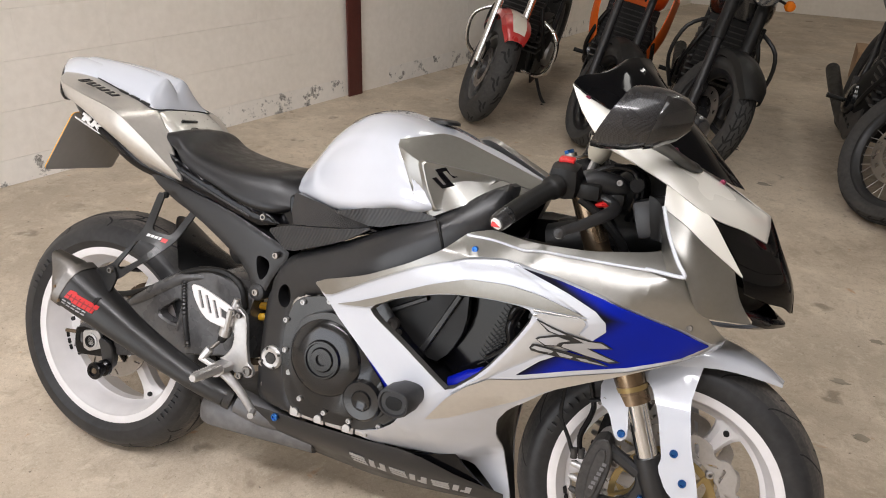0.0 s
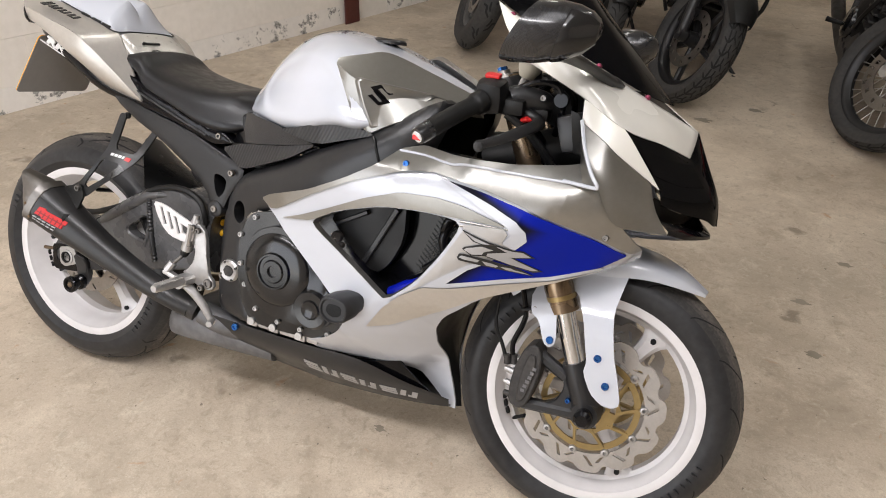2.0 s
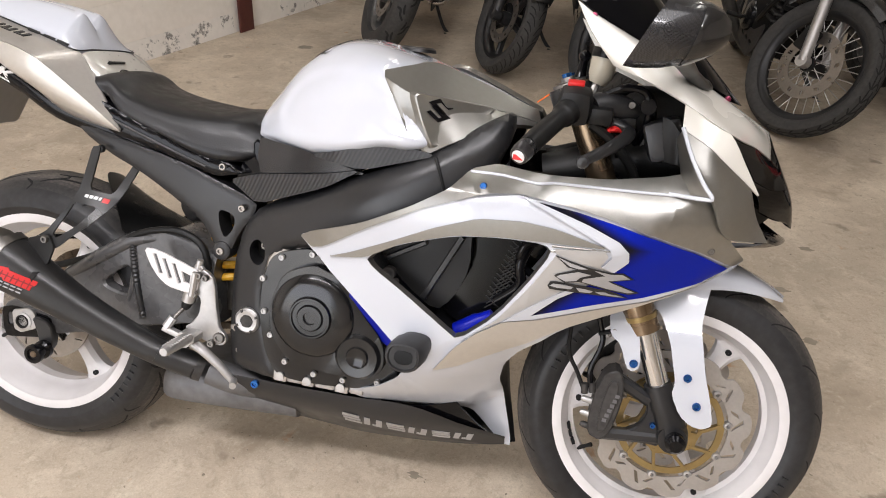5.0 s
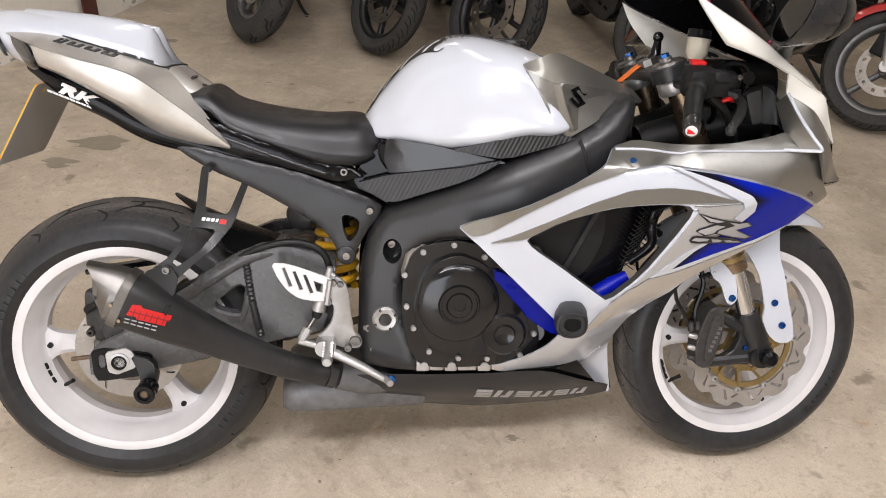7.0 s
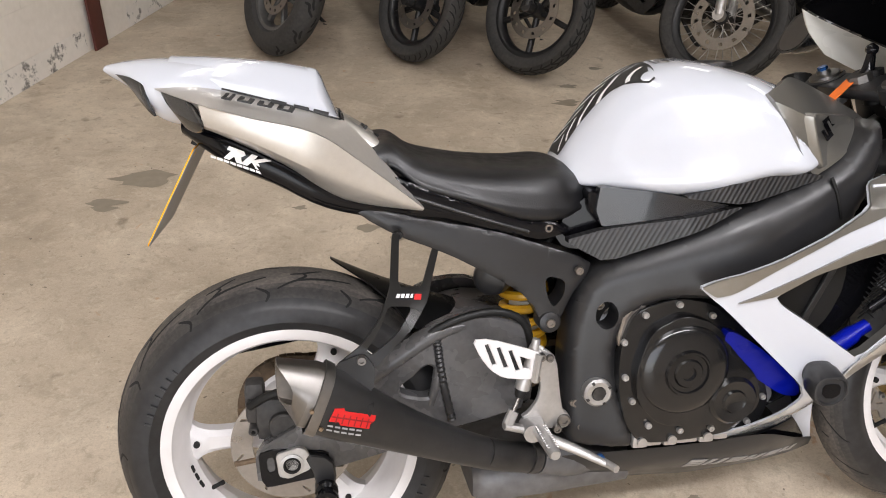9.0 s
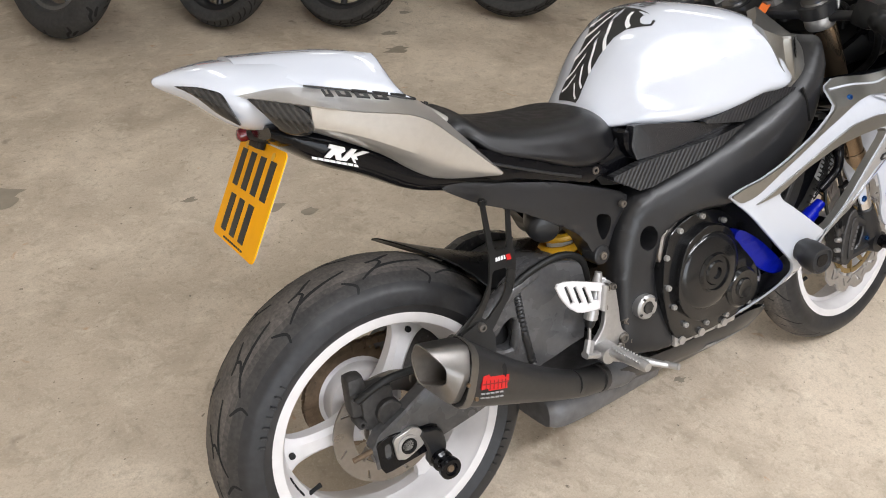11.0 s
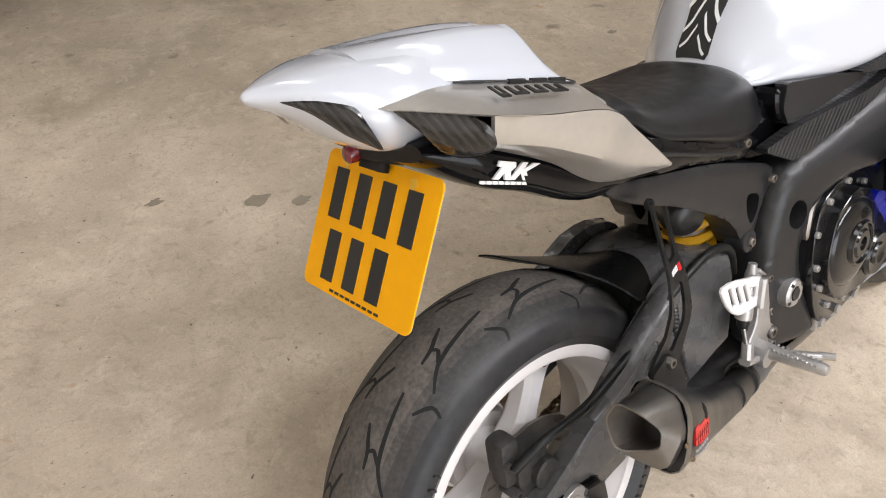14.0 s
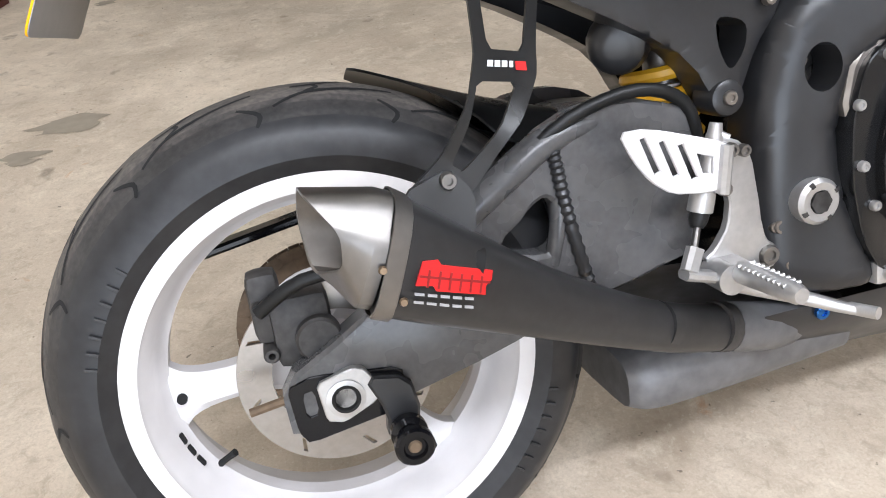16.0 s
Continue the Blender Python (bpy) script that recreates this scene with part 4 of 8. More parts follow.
part("cast_weld", tube([(0.905, -0.235, 0.50), (0.918, -0.238, 0.47), (0.932, -0.236, 0.43)], 0.0032, 8), BLACKMATT, frame_side)


def bolt(x, y, z, r, mat=ALLOY, owner=None, deep=0.006, m=None):
    """A socket-headed bolt seen from the right-hand side, y: the depth of its seat."""
    bm = lathe([(0.0001, -deep * 0.4), (r * 0.48, -deep * 0.4), (r * 0.5, -deep), (r * 0.85, -deep), (r, -deep * 0.6), (r, 0.002), (0.0001, 0.002)], 14, (x, y, z), False)
    if m:
        bm.transform(m)
    return part("bolt", bm, mat, owner or bike)


for x, y, z, r in ((0.509, -0.144, 0.334, 0.011), (0.463, -0.122, 0.237, 0.009), (0.456, -0.128, 0.409, 0.011), (0.506, -0.148, 0.085, 0.009), (0.521, -0.152, 0.038, 0.009), (0.556, -0.128, 0.262, 0.012), (0.793, -0.228, 0.404, 0.006)):
    bolt(x, y, z, r * 0.72, BLACKMATT if x > 0.7 else DISC, frame_side)
pivot = lathe([(0.0001, -0.168), (0.0125, -0.168), (0.0135, -0.1775), (0.022, -0.1785), (0.0265, -0.174), (0.0265, -0.15), (0.0001, -0.15)], 24, (0.545, 0, 0.112), False)
pivot_nut = part("pivot_nut", pivot, ALLOY, frame_side, "silver swinging arm pivot nut")
# Flat dark hexagon and bars stand for the shade in the nut's recesses
part("hex_socket_shade", plate([(0.545 + 0.0135 * math.cos(math.pi * k / 3), 0.112 + 0.0135 * math.sin(math.pi * k / 3)) for k in range(6)], -0.1792, -0.175, 0), GRIME, pivot_nut)
for k in range(4):
    a = math.pi * k / 2 + 0.5
    part("nut_notch_shade", bar(bmesh.new(), (0.545 + 0.0195 * math.cos(a), -0.1775, 0.112 + 0.0195 * math.sin(a)), (0.545 + 0.025 * math.cos(a), -0.1765, 0.112 + 0.025 * math.sin(a)), 0.005, 0.004, (0, 1, 0)), GRIME, pivot_nut)

# Subframe cover and the black panels below the seat
part("subframe_boss", lathe([(0.0001, -0.1385), (0.014, -0.1385), (0.019, -0.136), (0.021, -0.131), (0.021, -0.1), (0.0001, -0.1)], 24, (0.463, 0, 0.237), False), BLACKSATIN, bike)
bolt(0.463, -0.138, 0.237, 0.0085, DISC, bike, 0.005)
SUBFRAME = rounded([(0.125, 0.46), (0.251, 0.43), (0.364, 0.407), (0.434, 0.383), (0.535, 0.349), (0.53, 0.322), (0.501, 0.285), (0.478, 0.23), (0.458, 0.22), (0.425, 0.283), (0.366, 0.323), (0.274, 0.373), (0.195, 0.404), (0.135, 0.44)], 1)
sub = part("subframe_cover", sheet(SUBFRAME, lambda x, z: 0.119 + 0.012 * (x - 0.1) / 0.4 + 0.004 * math.sqrt(1 - (1 - min(1, max(0, inside(x, z, SUBFRAME)) / 0.022)) ** 2), 0.05, [rounded([(0.452, 0.325), (0.49, 0.315), (0.487, 0.285), (0.468, 0.262), (0.455, 0.29)], 2)], 0.011), BLACKSATIN, bike)
other_side(sub)
SEATSIDE = rounded([(0.108, 0.536), (0.16, 0.534), (0.172, 0.516), (0.215, 0.497), (0.335, 0.456), (0.42, 0.426), (0.47, 0.418), (0.5, 0.40), (0.443, 0.388), (0.37, 0.408), (0.286, 0.432), (0.221, 0.443), (0.15, 0.492)], 1, 0.1)
side_black = part("seat_side_panel", sheet(SEATSIDE, lambda x, z: hermite(x, (0.1, 0.14), (0.25, 0.135), (0.5, 0.126)) + 0.004 * math.sqrt(1 - (1 - min(1, max(0, inside(x, z, SEATSIDE)) / 0.012)) ** 2), 0.03, (), 0.012), BLACKGLOSS, bike, "gloss black panel between the seat and the tail")
other_side(side_black)
part("side_panel_lip", tube([(0.135, -0.144, 0.523), (0.175, -0.143, 0.492), (0.25, -0.14, 0.463), (0.34, -0.136, 0.431), (0.42, -0.132, 0.405)], 0.003, 8), BLACKSATIN, side_black)
lower_panel = rounded([(0.54, 0.482), (0.632, 0.474), (0.70, 0.461), (0.775, 0.447), (0.69, 0.437), (0.6, 0.421), (0.545, 0.412), (0.535, 0.44)], 1, 0.08)
grey = part("airbox_side_panel", sheet(lower_panel, lambda x, z: hermite(x, (0.5, 0.13), (0.6, 0.168), (0.78, 0.205)), 0.02), GREYPANEL, bike, "satin dark grey side panel below the tank")
other_side(grey)
for outline in ([(0.479, 0.389), (0.545, 0.411), (0.68, 0.434), (0.769, 0.456), (0.698, 0.412), (0.548, 0.352)], [(0.66, 0.468), (0.74, 0.49), (0.806, 0.515), (0.899, 0.503), (0.893, 0.497), (0.768, 0.456)]):
    rib = part("carbon_panel", sheet(rounded(outline, 1, 0.12), lambda x, z: hermite(x, (0.45, 0.137), (0.6, 0.178), (0.72, 0.212), (0.9, 0.226)), 0.02), RIBBED, bike, "ribbed carbon-look frame protector")
    other_side(rib)

void = part("airbox_backing", sheet(rounded([(0.47, 0.37), (0.56, 0.36), (0.7, 0.42), (0.86, 0.5), (0.8, 0.52), (0.62, 0.49), (0.5, 0.45)], 1), lambda x, z: hermite(x, (0.45, 0.1), (0.6, 0.135), (0.72, 0.17), (0.9, 0.19)), 0.02), BLACKGLOSS, bike)
other_side(void)

# Seat and tank
seat = body([(0.142, [(0, 0.53), (0.05, 0.535), (0.09, 0.54), (0.112, 0.532), (0.09, 0.52), (0, 0.515)]),
             (0.152, [(0, 0.545), (0.06, 0.552), (0.105, 0.55), (0.124, 0.533), (0.112, 0.513), (0, 0.51)]),
             (0.19, [(0, 0.567), (0.06, 0.563), (0.105, 0.553), (0.12, 0.535), (0.11, 0.515), (0, 0.51)]),
             (0.235, [(0, 0.541), (0.07, 0.536), (0.115, 0.524), (0.13, 0.503), (0.125, 0.485), (0, 0.48)]),
             (0.315, [(0, 0.523), (0.07, 0.519), (0.12, 0.504), (0.136, 0.478), (0.13, 0.458), (0, 0.45)]),
             (0.41, [(0, 0.513), (0.07, 0.511), (0.118, 0.498), (0.137, 0.46), (0.13, 0.424), (0, 0.42)]),
             (0.48, [(0, 0.517), (0.06, 0.514), (0.108, 0.497), (0.127, 0.455), (0.122, 0.421), (0, 0.42)]),
             (0.527, [(0, 0.503), (0.05, 0.498), (0.09, 0.48), (0.107, 0.452), (0.102, 0.438), (0, 0.435)]),
             (0.54, [(0, 0.49), (0.045, 0.486), (0.08, 0.472), (0.098, 0.452), (0.095, 0.443), (0, 0.44)])], 5, 4)
part("seat", seat, VINYL, bike, "smooth black vinyl rider's seat", 60)
part("seat_bracket", plate(rounded([(0.522, 0.475), (0.552, 0.47), (0.562, 0.43), (0.582, 0.412), (0.545, 0.412), (0.524, 0.44)], 1), -0.14, -0.1, 0.004), BLACKGLOSS, bike)
TANK = [(0.497, [(0, 0.512), (0.025, 0.510), (0.045, 0.50), (0.055, 0.49), (0.055, 0.478), (0, 0.47)]),
        (0.51, [(0, 0.535), (0.04, 0.53), (0.068, 0.512), (0.08, 0.495), (0.082, 0.476), (0, 0.47)]),
        (0.535, [(0, 0.574), (0.047, 0.563), (0.082, 0.536), (0.1, 0.506), (0.106, 0.475), (0, 0.47)]),
        (0.585, [(0, 0.632), (0.064, 0.619), (0.112, 0.579), (0.138, 0.532), (0.142, 0.474), (0, 0.47)]),
        (0.65, [(0, 0.677), (0.082, 0.661), (0.148, 0.607), (0.18, 0.548), (0.172, 0.470), (0, 0.46)]),
        (0.72, [(0, 0.688), (0.094, 0.676), (0.172, 0.634), (0.212, 0.565), (0.196, 0.476), (0, 0.47)]),
        (0.80, [(0, 0.675), (0.12, 0.664), (0.2, 0.632), (0.230, 0.57), (0.214, 0.500), (0, 0.49)]),
        (0.87, [(0, 0.654), (0.12, 0.640), (0.19, 0.600), (0.222, 0.548), (0.213, 0.506), (0, 0.5)]),
        (0.95, [(0, 0.630), (0.09, 0.614), (0.145, 0.586), (0.16, 0.56), (0.16, 0.538), (0, 0.53)]),
        (1.045, [(0, 0.592), (0.06, 0.585), (0.095, 0.578), (0.11, 0.572), (0.11, 0.565), (0, 0.56)])]
TANKROWS = stations_to_rows(TANK, 5, 5)
KNEE = rounded([(0.555, 0.53), (0.595, 0.6), (0.665, 0.636), (0.745, 0.638), (0.82, 0.6), (0.862, 0.54), (0.82, 0.512), (0.7, 0.49), (0.6, 0.488)], 2)


tank_mesh = body(TANK, 9, 9)
for v in tank_mesh.verts:
    deep = min(1, max(0, inside(v.co.x, v.co.z, KNEE) / 0.022))
    if deep and abs(v.co.y) > 0.08:
        v.co.y -= math.copysign(0.005 * deep * deep * (3 - 2 * deep), v.co.y)
tank = part("fuel_tank", tank_mesh, WHITE, bike, "glossy pearl white fuel tank", 60)
wedge = patch([[(0.792, 0.205, 0.637), (0.832, 0.176, 0.650), (0.872, 0.142, 0.659), (0.95, 0.108, 0.634), (1.06, 0.06, 0.593)], [(0.797, 0.221, 0.626), (0.846, 0.229, 0.604), (0.905, 0.203, 0.598), (0.986, 0.146, 0.590), (1.07, 0.095, 0.572)]], 4, 3, 0.02)
patch([[(0.846, 0.229, 0.603), (0.905, 0.203, 0.597), (0.986, 0.146, 0.589), (1.07, 0.096, 0.571)], [(0.884, 0.220, 0.500), (0.935, 0.213, 0.530), (1.0, 0.165, 0.564), (1.07, 0.094, 0.566)]], 4, 3, 0.02, wedge)
patch([[(0.797, 0.220, 0.625), (0.818, 0.227, 0.616), (0.846, 0.229, 0.604)], [(0.848, 0.2345, 0.54), (0.862, 0.229, 0.521), (0.884, 0.220, 0.501)]], 3, 3, 0.014, wedge)
wedge_ob = part("tank_side_panel", wedge, SILVER, tank, "silver painted wedge on the tank's flank", 20)
other_side(wedge_ob)
# The raised triangle on the wedge, its bevelled rim catching the light
RAISED = Vector((0.552, -0.824, 0.129))
tri = rounded([(0.850, -0.2275, 0.6045), (0.905, -0.200, 0.599), (0.986, -0.140, 0.590), (0.938, -0.186, 0.552), (0.890, -0.2155, 0.511), (0.868, -0.224, 0.556)], 2, 0.14)
tri = [Vector(p) for p in tri]
heart = sum(tri, Vector()) / len(tri)
raised = bmesh.new()
rings = [[heart + (p - heart) * k + RAISED * h for p in tri] for k, h in ((1.14, -0.008), (1.09, 0.004), (1.03, 0.0102), (0.98, 0.0118), (0.92, 0.0112), (0.5, 0.0118), (0.1, 0.012))]
vs = grid(raised, rings, closed=True)
raised.faces.new(vs[-1])
raised_ob = part("wedge_facet", raised, SILVER, wedge_ob, "", 22)
other_side(raised_ob)


def on_facet(x, z):
    """Half width of the raised triangle's face."""
    d = heart + RAISED * 0.0135
    return -(d.y - (RAISED.x * (x - d.x) + RAISED.z * (z - d.z)) / RAISED.y)


for strip in ([(0.881, 0.5927), (0.9014, 0.6014), (0.9209, 0.5844), (0.9133, 0.5817), (0.9002, 0.593), (0.8939, 0.5905), (0.9106, 0.5749), (0.9056, 0.5726)],
              [(0.8798, 0.5762), (0.8856, 0.579), (0.8994, 0.5665), (0.9044, 0.5683), (0.8866, 0.586), (0.8916, 0.5878), (0.9189, 0.5677), (0.8993, 0.5592)]):
    part("tank_emblem", sheet(strip, on_facet, 0.003), BLACKGLOSS, tank)


def on_tank(u, v, lift=0.0012):
    """A place on the tank's skin: u along it from the seat, v across from the middle (right negative)."""
    i = min(max(u, 0), len(TANKROWS) - 1.001)
    n = len(TANKROWS[0])
    mid = (n - 1) / 2
    j = min(max(mid - v * mid, 0), n - 1.001)
    a, b, f, g = int(i), int(j), i - int(i), j - int(j)
    p = (TANKROWS[a][b] * (1 - f) + TANKROWS[a + 1][b] * f) * (1 - g) + (TANKROWS[a][b + 1] * (1 - f) + TANKROWS[a + 1][b + 1] * f) * g
    n1 = (TANKROWS[a + 1][b] - TANKROWS[a][b]).cross(TANKROWS[a][b + 1] - TANKROWS[a][b])
    n1.normalize()
    if n1.dot(p - Vector((0.8, 0, 0.5))) < 0:
        n1 = -n1
    return p + n1 * lift


def tank_band(path, wide, lift=0.0012):
    row = []
    fine = spline([(u, v, 0) for u, v in path], 5)
    for k, p in enumerate(fine):
        q = fine[min(k + 1, len(fine) - 1)] - fine[max(k - 1, 0)]
        way = Vector((q.x, q.y * 45, 0)).normalized()
        row.append((on_tank(p.x - way.y * wide, p.y + way.x * wide / 45, lift), on_tank(p.x + way.y * wide, p.y - way.x * wide / 45, lift)))
    bm = bmesh.new()
    grid(bm, row)
    return bm


pad = bmesh.new()
pad_rows = [[on_tank(u, v * w) for v in (-1, -0.6, -0.2, 0.2, 0.6, 1)] for u, w in ((2.2, 0.17), (4, 0.16), (7, 0.14), (10, 0.125), (13, 0.12), (15.5, 0.125), (17, 0.15), (18.2, 0.2), (19.2, 0.235), (20, 0.225), (20.6, 0.15), (20.9, 0.1))]
grid(pad, pad_rows)
pad_ob = part("tank_pad", pad, INK, tank, "black rubber tank pad with white chevrons")
for u in (5.0, 8.4, 11.8, 15.2):
    for s, off in ((-1, 0.0), (1, 1.7)):
        part("chevron", tank_band([(u + off + 2.4, 0.02 * s), (u + off + 1.3, 0.05 * s), (u + off - 0.4, 0.085 * s), (u + off - 1.6, 0.13 * s)], 0.34, 0.0022), WHITEPRINT, pad_ob)
part("chevron", tank_band([(19.9, -0.09), (18.9, -0.10), (17.9, -0.125), (17.4, -0.155)], 0.32, 0.0022), WHITEPRINT, pad_ob)
part("chevron", tank_band([(19.9, 0.09), (18.9, 0.10), (17.9, 0.125), (17.4, 0.155)], 0.32, 0.0022), WHITEPRINT, pad_ob)


def tank_word(text, u0, v0, tall, wide):
    """Printed letters laid on the tank's top, read from the seat."""
    curve = bpy.data.curves.new("letters", "FONT")
    curve.body, curve.resolution_u = text, 2
    holder = bpy.data.objects.new("letters", curve)
    bpy.context.scene.collection.objects.link(holder)
    bpy.context.view_layer.update()
    me = holder.evaluated_get(bpy.context.evaluated_depsgraph_get()).to_mesh()
    bm = bmesh.new()
    bm.from_mesh(me)
    bpy.data.objects.remove(holder)
    bpy.data.curves.remove(curve)
    lo, hi = min(v.co.x for v in bm.verts), max(v.co.x for v in bm.verts)
    top = max(v.co.y for v in bm.verts)
    for v in bm.verts:
        f = (v.co.x - lo) / (hi - lo)
        v.co = on_tank(u0 + tall * v.co.y / top + 0.15 * f, v0 - wide * (f - 0.5) - 0.02 * v.co.y / top, 0.0016)
    return bm


part("tank_lettering", tank_word("RACING", 21.9, 0.0, 1.15, 0.21), INK, tank, "black printed word on the tank")
part("tank_script", tank_band([(21.55, 0.11), (21.55, 0.0), (21.65, -0.11)], 0.09, 0.0015), INK, tank)
for path in ([(24.9, 0.10), (25.3, 0.02), (25.1, -0.01)], [(23.6, 0.075), (25.2, 0.03), (23.5, 0.0)], [(24.2, 0.06), (24.3, -0.01)], [(25.4, -0.10), (25.2, -0.05), (24.5, -0.045), (24.2, -0.085), (23.7, -0.08), (23.6, -0.03)], [(23.2, -0.11), (23.4, -0.02), (23.3, 0.03)]):
    part("tank_script", tank_band(path, 0.11, 0.0015), INK, tank)
for k, path in enumerate(([(33.0, -0.22), (34.4, -0.205), (33.4, -0.235)], [(34.0, -0.225), (34.6, -0.235), (34.2, -0.25), (33.8, -0.235)], [(34.6, -0.205), (35.4, -0.225), (35.8, -0.25), (35.0, -0.24)], [(36.0, -0.2), (35.6, -0.235), (36.4, -0.25)])):
    part("tank_script", tank_band(path, 0.09, 0.0015), INK, tank)
filler = lathe([(0.0001, 0.006), (0.03, 0.006), (0.036, 0.002), (0.037, -0.004), (0.0001, -0.004)], 28, ring=False)
filler.transform(Matrix.Translation((0.80, 0, 0.678)) @ Matrix.Rotation(radians(90), 4, "X"))
part("filler_cap", filler, BLACKSATIN, tank)

# Tail
tail = body([(-0.2715, [(0, 0.6785), (0.002, 0.6785), (0.004, 0.677), (0.004, 0.675), (0.002, 0.674), (0, 0.674)]),
             (-0.264, [(0, 0.684), (0.006, 0.683), (0.012, 0.678), (0.012, 0.672), (0.006, 0.668), (0, 0.666)]),
             (-0.225, [(0, 0.692), (0.03, 0.689), (0.052, 0.675), (0.052, 0.66), (0.03, 0.645), (0, 0.64)]),
             (-0.18, [(0, 0.695), (0.05, 0.690), (0.092, 0.658), (0.097, 0.63), (0.07, 0.605), (0, 0.60)]),
             (-0.13, [(0, 0.693), (0.055, 0.686), (0.098, 0.656), (0.10, 0.625), (0.07, 0.59), (0, 0.585)]),
             (-0.05, [(0, 0.684), (0.055, 0.675), (0.09, 0.64), (0.09, 0.62), (0.06, 0.59), (0, 0.585)]),
             (0.06, [(0, 0.63), (0.05, 0.625), (0.085, 0.61), (0.085, 0.59), (0.06, 0.57), (0, 0.565)]),
             (0.15, [(0, 0.553), (0.05, 0.552), (0.09, 0.548), (0.095, 0.535), (0.07, 0.52), (0, 0.515)])], 5, 4)
tail_ob = part("tail_unit", tail, WHITE, bike, "pearl white pointed tail unit", 50)
cowl = body([(-0.16, [(0, 0.699), (0.03, 0.697), (0.05, 0.690), (0.055, 0.686), (0.03, 0.68), (0, 0.675)]),
             (-0.08, [(0, 0.692), (0.034, 0.694), (0.066, 0.676), (0.09, 0.651), (0.05, 0.64), (0, 0.64)]),
             (0.0, [(0, 0.680), (0.034, 0.687), (0.07, 0.663), (0.097, 0.630), (0.06, 0.62), (0, 0.62)]),
             (0.062, [(0, 0.660), (0.032, 0.676), (0.07, 0.648), (0.099, 0.612), (0.06, 0.60), (0, 0.60)]),
             (0.078, [(0, 0.648), (0.03, 0.667), (0.07, 0.638), (0.1, 0.607), (0.06, 0.59), (0, 0.59)]),
             (0.092, [(0, 0.626), (0.03, 0.634), (0.074, 0.618), (0.1, 0.603), (0.06, 0.585), (0, 0.585)]),
             (0.108, [(0, 0.601), (0.04, 0.598), (0.08, 0.598), (0.1, 0.596), (0.06, 0.58), (0, 0.58)])], 5, 3)
cowl_ob = part("seat_cowl", cowl, WHITE, bike, "pearl white single-seat cowl with two raised humps", 34)
seam = tube([(-0.075, -0.096, 0.649), (-0.05, -0.098, 0.643), (0.0, -0.101, 0.630), (0.062, -0.103, 0.612), (0.108, -0.102, 0.599), (0.111, -0.05, 0.601), (0.112, 0.0, 0.601)], 0.0016, 6, 5)
seam_ob = part("cowl_seam", seam, INK, cowl_ob)
other_side(seam_ob)
for x0 in (0.0, 0.035, 0.066):
    part("cowl_slot", bar(bmesh.new(), (x0, -0.101, 0.6295 - 0.25 * x0), (x0 + 0.024, -0.1015, 0.6235 - 0.25 * x0), 0.006, 0.006, (0, 0, 1), 0.2), INK, cowl_ob)
front_cowl = body([(0.115, [(0, 0.6), (0.05, 0.599), (0.09, 0.593), (0.102, 0.575), (0.08, 0.55), (0, 0.55)]),
                   (0.17, [(0, 0.56), (0.05, 0.562), (0.092, 0.558), (0.104, 0.54), (0.08, 0.515), (0, 0.51)]),
                   (0.235, [(0, 0.50), (0.05, 0.503), (0.088, 0.503), (0.098, 0.49), (0.08, 0.478), (0, 0.47)])], 4, 4)
tail_front = part("tail_front", front_cowl, PALESILVER, bike, "pale silver tail panel behind the seat")
for k in range(6):
    y = -0.056 + 0.0105 * k
    part("sticker_print", bar(bmesh.new(), (0.151 - 0.0006 * k, y, 0.5775), (0.151 - 0.0006 * k, y + 0.008, 0.5775), 0.011 if k == 0 else 0.008, 0.004, (0.81, 0, -0.58)), INK, tail_front)
oval = [Vector((0.1735 + 0.006 * math.sin(a), -0.029 + 0.015 * math.cos(a), 0.5615 - 0.0045 * math.sin(a))) for a in (math.tau * k / 20 for k in range(21))]
part("sticker_outline", tube([tuple(p) for p in oval], 0.0011, 6, 1), INK, tail_front)
for k in range(3):
    part("sticker_print", bar(bmesh.new(), (0.1735, -0.039 + 0.0075 * k, 0.5615), (0.1735, -0.0335 + 0.0075 * k, 0.5615), 0.005, 0.003, (0.81, 0, -0.58)), INK, tail_front)
side_rows = [[(-0.183, 0.086, 0.655), (-0.113, 0.088, 0.654), (-0.025, 0.094, 0.634), (0.076, 0.092, 0.61), (0.13, 0.104, 0.582), (0.237, 0.145, 0.458)],
             [(-0.184, 0.089, 0.652), (-0.1, 0.184, 0.632), (-0.03, 0.188, 0.612), (0.066, 0.19, 0.588), (0.135, 0.172, 0.540), (0.238, 0.148, 0.456)]]
flank_rows = [[(-0.1, 0.184, 0.631), (-0.03, 0.188, 0.611), (0.066, 0.19, 0.587), (0.135, 0.172, 0.539), (0.238, 0.148, 0.455)],
              [(-0.10, 0.172, 0.60), (-0.03, 0.18, 0.575), (0.05, 0.18, 0.535), (0.13, 0.163, 0.495), (0.237, 0.147, 0.4535)],
              [(-0.13, 0.15, 0.608), (-0.06, 0.148, 0.576), (0.02, 0.144, 0.533), (0.11, 0.136, 0.474), (0.236, 0.146, 0.452)]]
tail_side = patch(side_rows, 5, 3, 0.006)
patch(flank_rows, 5, 4, 0.006, tail_side)
tail_side_ob = part("tail_side_panel", tail_side, CHAMPAGNE, bike, "silver painted tail side panel", 28)
other_side(tail_side_ob)
